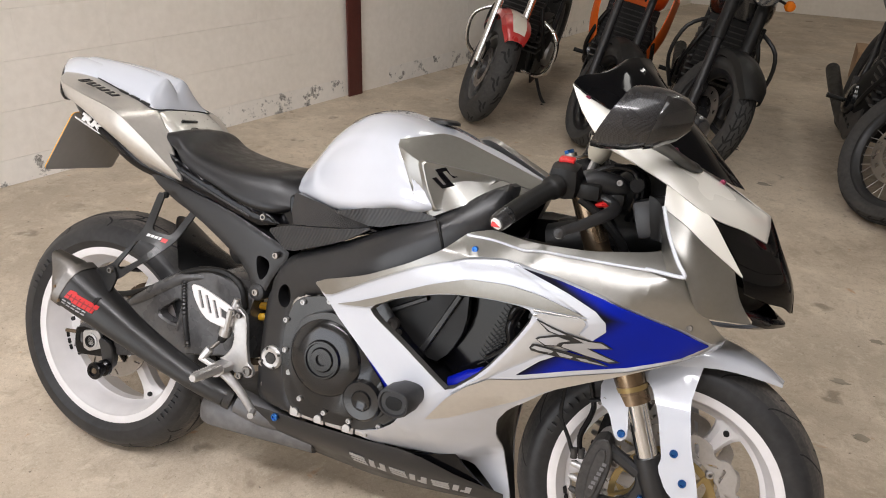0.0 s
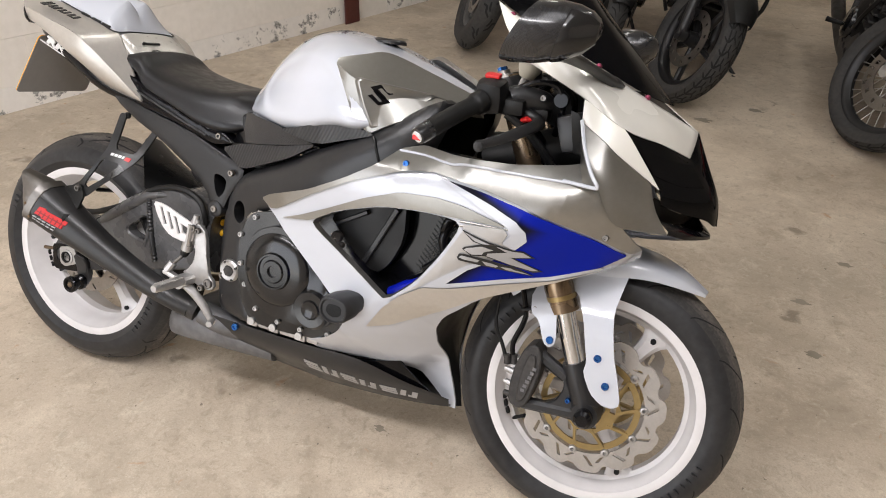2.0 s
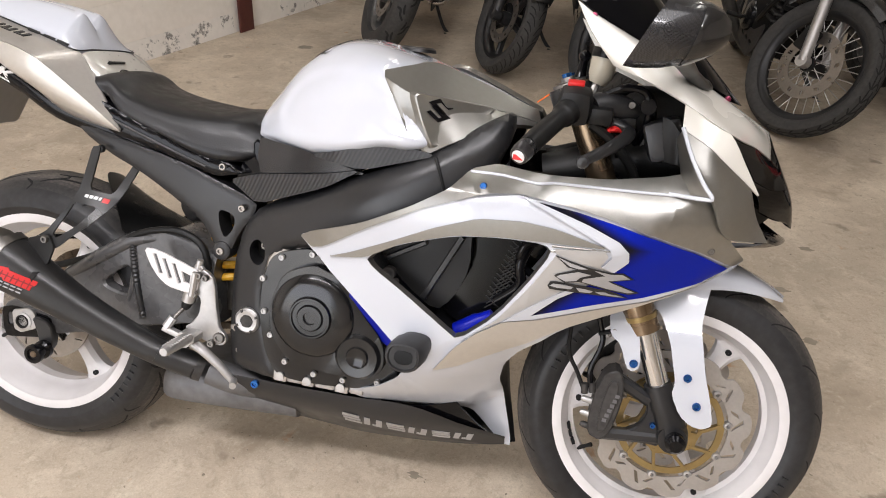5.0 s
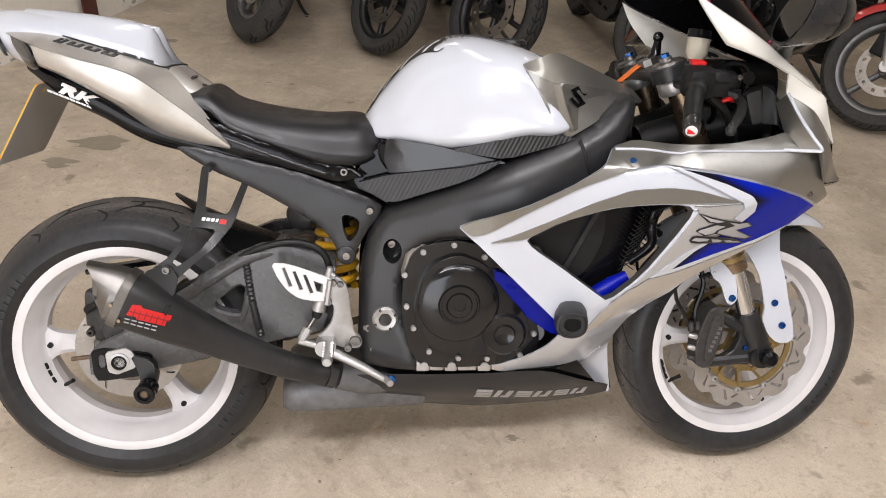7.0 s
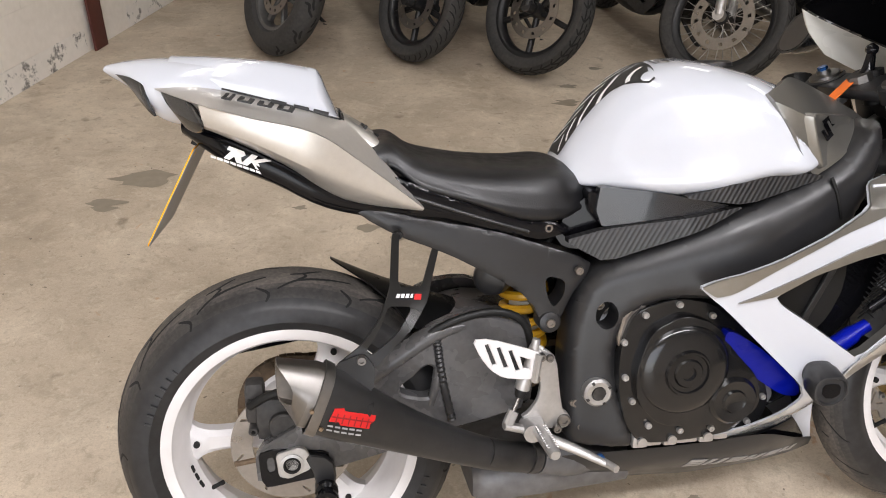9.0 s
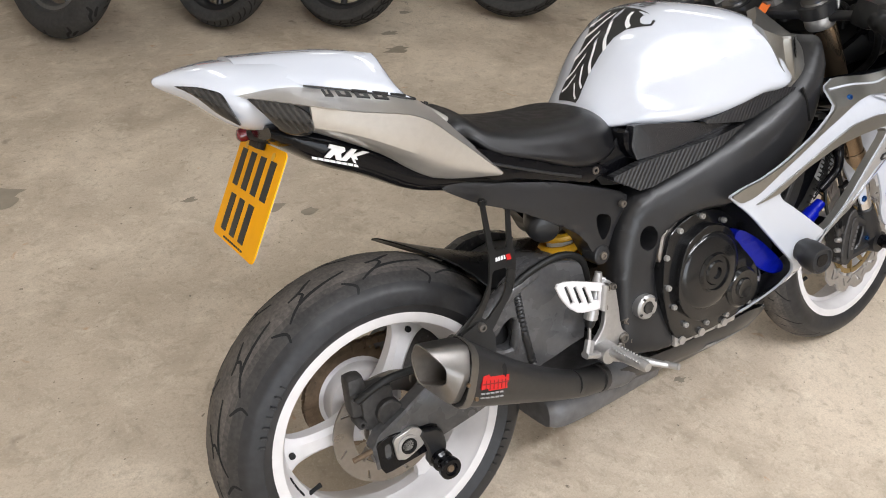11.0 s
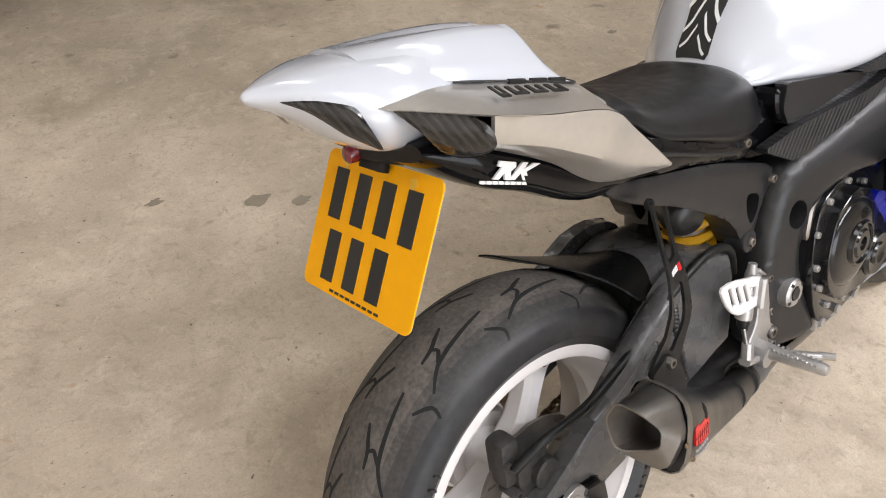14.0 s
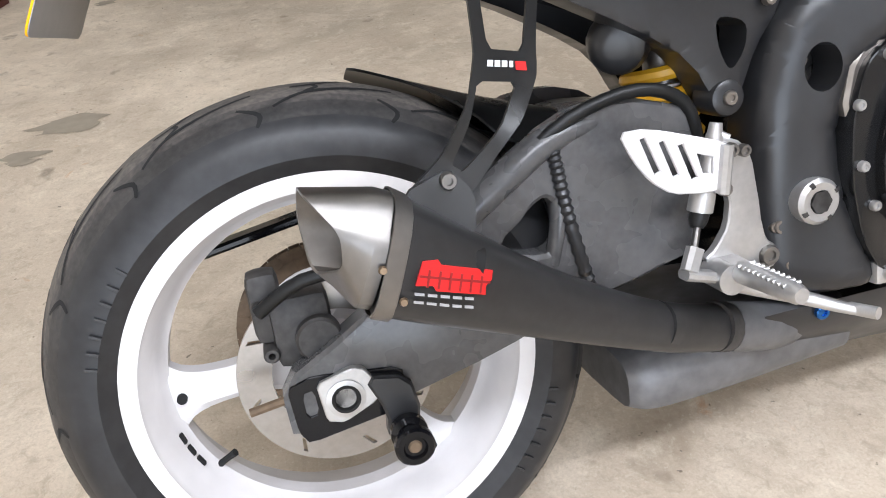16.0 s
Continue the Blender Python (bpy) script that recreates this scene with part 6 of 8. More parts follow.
panel("pearl_panel", [(1.134, 0.383), (1.215, 0.392), (1.222, 0.383), (1.212, 0.362), (1.238, 0.351), (1.205, 0.327), (1.168, 0.311), (1.101, 0.264), (1.063, 0.236), (1.02, 0.206), (0.99, 0.18), (1.052, 0.236), (1.104, 0.312), (1.138, 0.373)], 0.0035, PEARL, "pale pearl silver panel", 0.05)
panel("blue_panel", BLUE_TOP + BLUE_LOW + BLUE_REAR, 0.005, FADEDBLUE, "deep blue fairing panel fading to black", 0.05)
panel("white_outline", [(1.063, 0.4645)] + [(1.095, 0.457)] + BLUE_REAR[:2:-1] + [(1.214, 0.362), (1.228, 0.382), (1.222, 0.397), (1.168, 0.4205), (1.108, 0.446)], 0.0062, WHITE, "", 0.05)
panel("white_outline", [(1.061, 0.2335), (1.101, 0.2655), (1.15, 0.302), (1.166, 0.3125), (1.178, 0.309)] + BLUE_REAR[1::-1] + BLUE_LOW[::-1] + [(1.39, 0.337), (1.298, 0.2965), (1.213, 0.2735), (1.119, 0.245)], 0.0060, WHITE, "", 0.03)
panel("lower_silver_panel", [(0.943, 0.108), (0.983, 0.168), (1.02, 0.204), (1.062, 0.2315), (1.12, 0.242), (1.214, 0.2705), (1.3, 0.294), (1.39, 0.334), (1.28, 0.279), (1.166, 0.225), (1.061, 0.158), (0.99, 0.12)], 0.0045, CHAMPAGNE, "champagne silver lower fairing panel", 0.06)
# Silver underside of the strip, its shade put in by the darker paint
panel("strip_underside_shade", [(0.735, 0.302), (0.778, 0.317), (0.85, 0.35), (0.925, 0.387), (1.0, 0.415), (1.076, 0.4215), (1.134, 0.4165), (1.222, 0.396), (1.14, 0.393), (1.04, 0.389), (0.96, 0.379), (0.868, 0.348), (0.806, 0.312)], 0.0042, SILVER, "", 0.1)
# White rib stands in for the bright glint along the fairing's crease
rib = tube([(x, -fairing_depth(x, z) - 0.0055, z) for x, z in ((0.972, 0.487), (1.03, 0.489), (1.087, 0.485), (1.117, 0.49), (1.18, 0.492), (1.244, 0.494), (1.31, 0.497), (1.366, 0.499))], 0.0026, 8, 3)
rib_ob = part("crease_shading_rib", rib, WHITE, fairing)
other_side(rib_ob, fairing_left)
for outline, mat, lift in (([(1.136, 0.373), (1.164, 0.366), (1.197, 0.359), (1.232, 0.352), (1.252, 0.354), (1.272, 0.342), (1.235, 0.335), (1.286, 0.314), (1.269, 0.309), (1.231, 0.317), (1.181, 0.330), (1.157, 0.326), (1.139, 0.336), (1.143, 0.340), (1.175, 0.353), (1.159, 0.355)], INK, 0.0065),
                           ([(1.142, 0.370), (1.164, 0.363), (1.192, 0.357), (1.179, 0.355), (1.163, 0.357)], GREYPRINT, 0.0076),
                           ([(1.143, 0.335), (1.148, 0.339), (1.178, 0.350), (1.199, 0.346), (1.182, 0.339), (1.177, 0.332), (1.159, 0.329)], GREYPRINT, 0.0077),
                           ([(1.204, 0.355), (1.231, 0.350), (1.251, 0.351), (1.265, 0.343), (1.229, 0.336), (1.237, 0.332), (1.278, 0.315), (1.266, 0.313), (1.230, 0.320), (1.203, 0.327), (1.186, 0.331), (1.188, 0.337), (1.223, 0.346)], GREYPRINT, 0.0076),
                           ([(1.130, 0.316), (1.134, 0.324), (1.144, 0.326), (1.199, 0.321), (1.231, 0.316), (1.248, 0.311), (1.269, 0.301), (1.239, 0.303), (1.188, 0.307), (1.147, 0.310), (1.134, 0.311)], INK, 0.0067),
                           ([(1.134, 0.317), (1.140, 0.322), (1.158, 0.321), (1.173, 0.319), (1.170, 0.314), (1.147, 0.315)], GREYPRINT, 0.0078),
                           ([(1.178, 0.318), (1.195, 0.316), (1.207, 0.313), (1.203, 0.309), (1.185, 0.310)], GREYPRINT, 0.0078),
                           ([(1.211, 0.312), (1.229, 0.312), (1.235, 0.309), (1.249, 0.307), (1.263, 0.303), (1.241, 0.305), (1.221, 0.307)], GREYPRINT, 0.0078)):
    mark = part("fairing_emblem", sheet(outline, lambda x, z: fairing_depth(x, z) + lift, 0.003), mat, fairing)
    other_side(mark, fairing_left)
# Thin silver ribs stand in for the shading of the white panel's fold
for z0 in (0.378, 0.387):
    crease = part("crease_shading_rib", tube([(x, -fairing_depth(x, z) - 0.0005, z) for x, z in ((1.128, z0), (1.18, 0.5 * z0 + 0.1965), (1.228, 0.393))], [0.0022, 0.0018, 0.0008], 6, 4), SILVER, fairing)
    other_side(crease, fairing_left)
for x, z, mat in ((1.0, 0.469, BLUEBOLT), (1.388, 0.408, STEEL)):
    bolt(x, -fairing_depth(x, z) - 0.004, z, 0.0062, mat, fairing, 0.004)
fin = part("blue_fin", sheet(rounded([(0.762, 0.236), (0.835, 0.19), (0.909, 0.122), (0.918, 0.092), (0.886, 0.092), (0.806, 0.15), (0.763, 0.196)], 2, 0.2), lambda x, z: 0.222 - 0.3 * abs((z - 0.235) + 0.86 * (x - 0.768)) - 0.01, 0.05, (), 0.02), BLUE, bike, "deep blue inner fairing fin")
other_side(fin)
FACE = [(0.030, 0.012), (0.022, 0.024), (0.0, 0.028), (-0.026, 0.026), (-0.036, 0.012), (-0.036, -0.010), (-0.022, -0.026), (0.0, -0.030), (0.020, -0.024), (0.030, -0.012)]
crash_mesh = bmesh.new()
vs = grid(crash_mesh, [[Vector((0.903 + sx + x * k, y, 0.152 + sz + z * k)) for x, z in rounded(FACE, 1, 0.25)] for y, k, sx, sz in ((-0.235, 0.80, 0.014, 0.01), (-0.262, 0.86, 0.01, 0.007), (-0.275, 1.0, 0.006, 0.004), (-0.305, 1.0, 0.0, 0.0), (-0.312, 0.93, 0, 0), (-0.313, 0.82, 0, 0), (-0.309, 0.76, 0, 0))], closed=True)
crash_mesh.faces.new(vs[0])
crash_mesh.faces.new(vs[-1])
crash = part("crash_bobbin", crash_mesh, RUBBER, bike, "black moulded crash protector")
other_side(crash)
part("bobbin_badge", sheet([(0.903 + 0.5 * x, 0.152 + 0.45 * z) for x, z in FACE], 0.3105, 0.003), BLACKGLOSS, crash)

shroud_rows = []
for z, x in ((0.17, 1.09), (0.115, 1.064), (0.06, 1.056), (-0.01, 1.068), (-0.07, 1.082), (-0.125, 1.094)):
    w = fairing_depth(x, z) - 0.009
    shroud_rows.append([Vector((x + 0.012 * (1 - abs(k) / 3), w * k / 3, z)) for k in range(-3, 4)])
shroud_mesh = bmesh.new()
grid(shroud_mesh, shroud_rows)
part("radiator_shroud", thicken(shroud_mesh, Vector((-0.004, 0, 0))), BLACKMATT, bike)

# Engine
block_body = body([(0.55, [(0, 0.27), (0.08, 0.27), (0.12, 0.25), (0.125, 0.1), (0.11, -0.01), (0, -0.02)]),
                   (0.68, [(0, 0.3), (0.1, 0.3), (0.15, 0.27), (0.16, 0.1), (0.13, -0.01), (0, -0.03)]),
                   (0.84, [(0, 0.4), (0.12, 0.4), (0.16, 0.37), (0.165, 0.1), (0.12, 0.0), (0, -0.03)]),
                   (0.97, [(0, 0.42), (0.1, 0.42), (0.15, 0.39), (0.14, 0.12), (0.08, 0.02), (0, 0.0)])], 3, 3)
engine = part("engine", block_body, ENGINE, bike, "black painted four-cylinder engine")
CASE = rounded([(0.577, 0.206), (0.597, 0.267), (0.677, 0.29), (0.749, 0.273), (0.79, 0.223), (0.855, 0.131), (0.872, 0.074), (0.855, 0.033), (0.77, 0.014), (0.624, 0.008), (0.592, 0.057), (0.576, 0.132)], 2, 0.2)
part("case_edge", plate(rounded([(0.571, 0.2), (0.586, 0.268), (0.635, 0.294), (0.69, 0.292), (0.68, 0.262), (0.62, 0.24), (0.6, 0.2)], 1), -0.178, -0.14, 0.004), DISC, engine, "bare cast alloy casing edge")
case = part("engine_case", plate(CASE, -0.188, -0.12, 0.006), ENGINE, engine)
COVER = rounded([(0.602, 0.16), (0.625, 0.235), (0.687, 0.262), (0.745, 0.242), (0.785, 0.185), (0.838, 0.13), (0.845, 0.075), (0.81, 0.045), (0.74, 0.045), (0.65, 0.052), (0.607, 0.103)], 2, 0.2)
cover = part("clutch_cover", plate(COVER, -0.203, -0.187, 0.008), ENGINE, engine, "black clutch cover with concentric rings")
part("clutch_boss", lathe([(0.0001, -0.216), (0.012, -0.216), (0.013, -0.221), (0.024, -0.221), (0.027, -0.217), (0.0355, -0.217), (0.037, -0.221), (0.04, -0.221), (0.043, -0.2145), (0.06, -0.2125), (0.076, -0.209), (0.084, -0.203), (0.087, -0.195), (0.0001, -0.195)], 48, (0.692, 0, 0.158), False), ENGINE, cover)
part("clutch_plug", plate([(0.683, 0.149), (0.701, 0.149), (0.701, 0.167), (0.683, 0.167)], -0.2145, -0.211, 0.001), BLACKGLOSS, cover)
part("starter_cover", lathe([(0.0001, -0.209), (0.01, -0.209), (0.02, -0.213), (0.023, -0.209), (0.04, -0.211), (0.046, -0.204), (0.046, -0.19), (0.0001, -0.19)], 36, (0.79, 0, 0.092), False), ENGINE, engine)
for x, z in ((0.581, 0.213), (0.617, 0.261), (0.679, 0.277), (0.742, 0.253), (0.779, 0.198), (0.817, 0.146), (0.856, 0.088), (0.83, 0.04), (0.76, 0.032), (0.699, 0.033), (0.637, 0.048), (0.603, 0.099), (0.587, 0.146)):
    bolt(x, -0.19, z, 0.0062, ALLOY, engine, 0.005)
for k, (x0, x1, z0, h) in enumerate(((0.612, 0.642, 0.03, 0.03), (0.64, 0.672, 0.018, 0.018), (0.672, 0.7, 0.022, 0.022), (0.7, 0.742, 0.016, 0.016), (0.742, 0.772, 0.02, 0.02), (0.772, 0.802, 0.015, 0.014))):
    part("sump_flange", block(bmesh.new(), (x0, -0.186 + 0.004 * (k % 2), z0 - h), (x1 - 0.001, -0.13, z0 + h * 0.5), 0.005), ALLOY, engine, "bare cast alloy sump flange")
for x in (0.628, 0.686, 0.756):
    part("flange_boss", tube([(x, -0.192, 0.014), (x, -0.15, 0.014)], 0.009, 12, 1), ALLOY, engine)
part("lug", plate(rounded([(0.858, 0.12), (0.885, 0.09), (0.875, 0.065), (0.85, 0.075)], 2), -0.18, -0.165, 0.003), ALLOY, engine)

# What shows through the fairing's window
shroud = part("inner_panel", sheet(rounded([(0.80, 0.32), (0.9, 0.36), (0.98, 0.38), (0.985, 0.3), (0.96, 0.24), (0.93, 0.21), (0.87, 0.25)], 1), 0.20, 0.02), BLACKMATT, bike)
other_side(shroud)
part("inner_rib", bar(bmesh.new(), (0.905, -0.204, 0.235), (0.965, -0.206, 0.36), 0.012, 0.01, (0, 1, 0), 0.2), BLACKSATIN, shroud)
part("inner_rib", bar(bmesh.new(), (0.83, -0.204, 0.3), (0.9, -0.206, 0.34), 0.01, 0.012, (0, 1, 0), 0.2), BLACKSATIN, shroud)
rad = bmesh.new()
block(rad, (-0.012, -0.145, -0.14), (0.012, 0.145, 0.165), 0.004)
rad.transform(pose(1.045, 0, 0.24, 0, 15, 0))
radiator = part("radiator", rad, DARKVOID, bike, "dark radiator behind the fairing")
for k in range(-7, 8):
    part("radiator_fin", bar(bmesh.new(), (0.995, 0.02 * k, 0.125), (1.07, 0.02 * k, 0.4), 0.002, 0.012, (0, 1, 0)), DARKVOID, radiator)
part("radiator_hose", tube([(1.09, -0.2, 0.37), (1.075, -0.215, 0.33), (1.08, -0.21, 0.29), (1.04, -0.2, 0.25)], 0.01, 10), BLACKGLOSS, bike)
# Black sheet added for the dark void behind the window
part("window_void_sheet", sheet(rounded([(0.97, 0.39), (1.12, 0.395), (1.13, 0.37), (1.05, 0.24), (0.985, 0.175), (0.93, 0.21)], 1), 0.165, 0.01), BLACKGLOSS, bike)
mesh_strip = bmesh.new()
for k in range(14):
    for s_ in (-1, 1):
        a = Vector((1.036 + 0.003 * k, -0.2, 0.245 + 0.009 * k))
        bar(mesh_strip, a + Vector((0.016 * s_, 0, -0.012)), a + Vector((-0.016 * s_, 0, 0.012)), 0.002, 0.0022, (0, 1, 0))
tagged(part("radiator_mesh", mesh_strip, BLACKMATT, bike), kind="stuff")
part("coolant_hose", tube([(1.11, -0.205, 0.375), (1.08, -0.215, 0.365), (1.075, -0.21, 0.33), (1.1, -0.2, 0.31)], 0.008, 10), BLACKGLOSS, bike)
for x, z, r in ((0.839, 0.274, 0.013), (0.851, 0.258, 0.007)):
    bolt(x, -0.212, z, r, STEEL, bike, 0.01)
part("blue_cap", tube([(0.976, -0.2, 0.178), (1.012, -0.203, 0.205), (1.018, -0.203, 0.21), (1.038, -0.205, 0.222)], [0.018, 0.0165, 0.013, 0.012], 14, 1), BLUE, bike)

# Belly pan
def belly_depth(x, z):
    return hermite(z, (-0.135, 0.066), (-0.1, 0.105), (-0.06, 0.146), (-0.02, 0.162)) * hermite(x, (0.5, 0.95), (0.7, 1.0), (0.9, 0.94), (1.02, 0.66), (1.09, 0.35))


pan_rows = []
for k in range(19):
    x = 0.49 + 0.033 * k
    top = hermite(x, (0.49, -0.025), (0.6, -0.022), (0.77, -0.018), (0.9, -0.018), (1.0, -0.06), (1.09, -0.105))
    low = hermite(x, (0.49, -0.1), (0.62, -0.122), (0.77, -0.138), (0.95, -0.126), (1.09, -0.12))
    zs = [top + (low - top) * j / 5 for j in range(6)]
    right = [Vector((x, -belly_depth(x, z), z)) for z in zs] + [Vector((x, -belly_depth(x, low) * 0.5, low - 0.004)), Vector((x, 0, low - 0.006))]
    pan_rows.append(right + [Vector((p.x, -p.y, p.z)) for p in reversed(right[:-1])])
pan = bmesh.new()
grid(pan, pan_rows)
belly = part("belly_pan", thicken(pan, Vector((0, 0, 0.004))), BLACKSATIN, bike, "satin black belly pan with grey lettering shapes", 45)
for k in range(6):
    x = 0.752 + 0.0465 * k
    z = -0.058 - 0.1 * (x - 0.744)
    h = 0.034 - 0.0026 * k
    lean_x = 0.006
    bars = ([(0, 0, 0.036, 0.3), (0, 0.36, 0.036, 0.28), (0, 0.72, 0.036, 0.28)], [(0, 0, 0.012, 1.0), (0.013, 0.72, 0.011, 0.28), (0.025, 0, 0.012, 1.0)])[k % 2]
    for bx, bz, bw, bh in bars:
        za, zb = z - h * bz, z - h * min(1, bz + bh)
        part("belly_print", sheet([(x + bx, za - 0.1 * bx), (x + bx + bw, za - 0.1 * (bx + bw)), (x + bx + bw - lean_x * bh, zb - 0.1 * (bx + bw)), (x + bx - lean_x * bh, zb - 0.1 * bx)], lambda a, b: belly_depth(a, b) + 0.0015, 0.002, (), 0.015), GREYPRINT, belly)
bolt(0.562, -0.158, -0.03, 0.009, BLUEBOLT, belly, 0.004)
part("belly_inner_panel", sheet([(0.875, -0.025), (0.98, -0.005), (1.06, -0.1), (1.0, -0.085)], lambda x, z: belly_depth(x, z) * 0.9, 0.006), BLACKGLOSS, belly)

# Rider's footrest, heel guard and brake pedal
GUARD = rounded([(0.314, 0.229), (0.345, 0.229), (0.42, 0.204), (0.436, 0.196), (0.434, 0.15), (0.408, 0.149), (0.369, 0.155), (0.346, 0.172), (0.328, 0.197)], 1, 0.2)
guard = plate(GUARD, -0.176, -0.171, 0.0015, [[(a, b), (a + 0.006, b + 0.001), (a + 0.021, b - 0.037), (a + 0.014, b - 0.039)] for a, b in ((0.336, 0.219), (0.357, 0.212), (0.378, 0.205))] + [[(0.399, 0.193), (0.418, 0.186), (0.417, 0.168), (0.405, 0.171)]])
BRACKET = rounded([(0.428, 0.2), (0.448, 0.2), (0.467, 0.183), (0.476, 0.11), (0.483, 0.08), (0.494, 0.072), (0.5, 0.056), (0.49, 0.045), (0.462, 0.045), (0.425, 0.062), (0.405, 0.072), (0.42, 0.082), (0.436, 0.105), (0.44, 0.136), (0.428, 0.15)], 1, 0.2)
rest = part("footrest_bracket", plate(BRACKET, -0.169, -0.158, 0.003), ALLOY, bike, "silver alloy rider's footrest bracket")
part("heel_guard", guard, RIMWHITE, rest, "white slotted heel guard")
bar_mesh = bar(bmesh.new(), (0.432, -0.176, 0.197), (0.425, -0.176, 0.146), 0.012, 0.02, (0, 1, 0), 0.3)
part("guard_clamp", bar_mesh, ALLOY, rest)
cyl = tube([(0.432, -0.16, 0.218), (0.43, -0.16, 0.208), (0.428, -0.16, 0.198), (0.418, -0.16, 0.158), (0.412, -0.16, 0.142), (0.408, -0.16, 0.126)], [0.007, 0.008, 0.0105, 0.011, 0.014, 0.014], 16, 2)
tube([(0.43, -0.16, 0.207), (0.442, -0.166, 0.2)], 0.005, 10, 1, bm=cyl)
part("master_cylinder", cyl, ALLOY, rest)
part("rubber_boot", tube([(0.408, -0.161, 0.127), (0.404, -0.162, 0.117), (0.401, -0.164, 0.11)], [0.011, 0.0105, 0.007], 14, 2), BLACKMATT, rest)
part("pushrod", tube([(0.402, -0.164, 0.112), (0.386, -0.18, 0.09)], 0.0042, 10, 1), STEEL, rest)
clevis = bar(bmesh.new(), (0.388, -0.181, 0.094), (0.376, -0.187, 0.072), 0.018, 0.017, (0, 1, 0), 0.25)
part("clevis", clevis, ALLOY, rest)
crank = bmesh.new()
bar(crank, (0.37, -0.186, 0.07), (0.415, -0.184, 0.056), 0.012, 0.02, (0, 1, 0), 0.3)
tube([(0.42, -0.16, 0.056), (0.42, -0.2, 0.056)], 0.017, 18, 1, bm=crank)
part("pedal_crank", crank, ALLOY, rest)
pedal = tube([(0.42, -0.178, 0.05), (0.455, -0.182, 0.034), (0.5, -0.2, 0.018), (0.535, -0.22, 0.005), (0.552, -0.232, 0.0)], [0.014, 0.012, 0.0105, 0.0085, 0.007], 12, 3, 0.8)
tube([(0.545, -0.222, 0.002), (0.556, -0.25, 0.003)], 0.007, 10, 1, bm=pedal)
part("brake_pedal", pedal, ALLOY, rest)
part("peg_hinge", bar(bmesh.new(), (0.432, -0.166, 0.062), (0.43, -0.2, 0.062), 0.03, 0.022, (0, 0, 1), 0.25), ALLOY, rest)
peg = tube([(0.43, -0.195, 0.062), (0.43, -0.202, 0.063), (0.431, -0.286, 0.066), (0.431, -0.292, 0.066)], [0.011, 0.0125, 0.0105, 0.008], 14, 1)
part("foot_peg", peg, ALLOY, rest, "knurled alloy foot peg")
for k in range(10):
    part("peg_ridge", tube([(0.421, -0.206 - 0.0078 * k, 0.0725), (0.441, -0.206 - 0.0078 * k, 0.0735)], 0.0022, 6, 1), ALLOY, rest)
for x, z, r in ((0.452, 0.187, 0.007), (0.437, 0.19, 0.008), (0.428, 0.15, 0.008), (0.484, 0.062, 0.012), (0.47, 0.05, 0.008)):
    bolt(x, -0.169 if r > 0.009 else -0.176, z, r, STEEL, rest, 0.006)
for x, z in ((0.512, 0.085), (0.523, 0.04)):
    bolt(x, -0.15, z, 0.009, DISC, rest, 0.006)

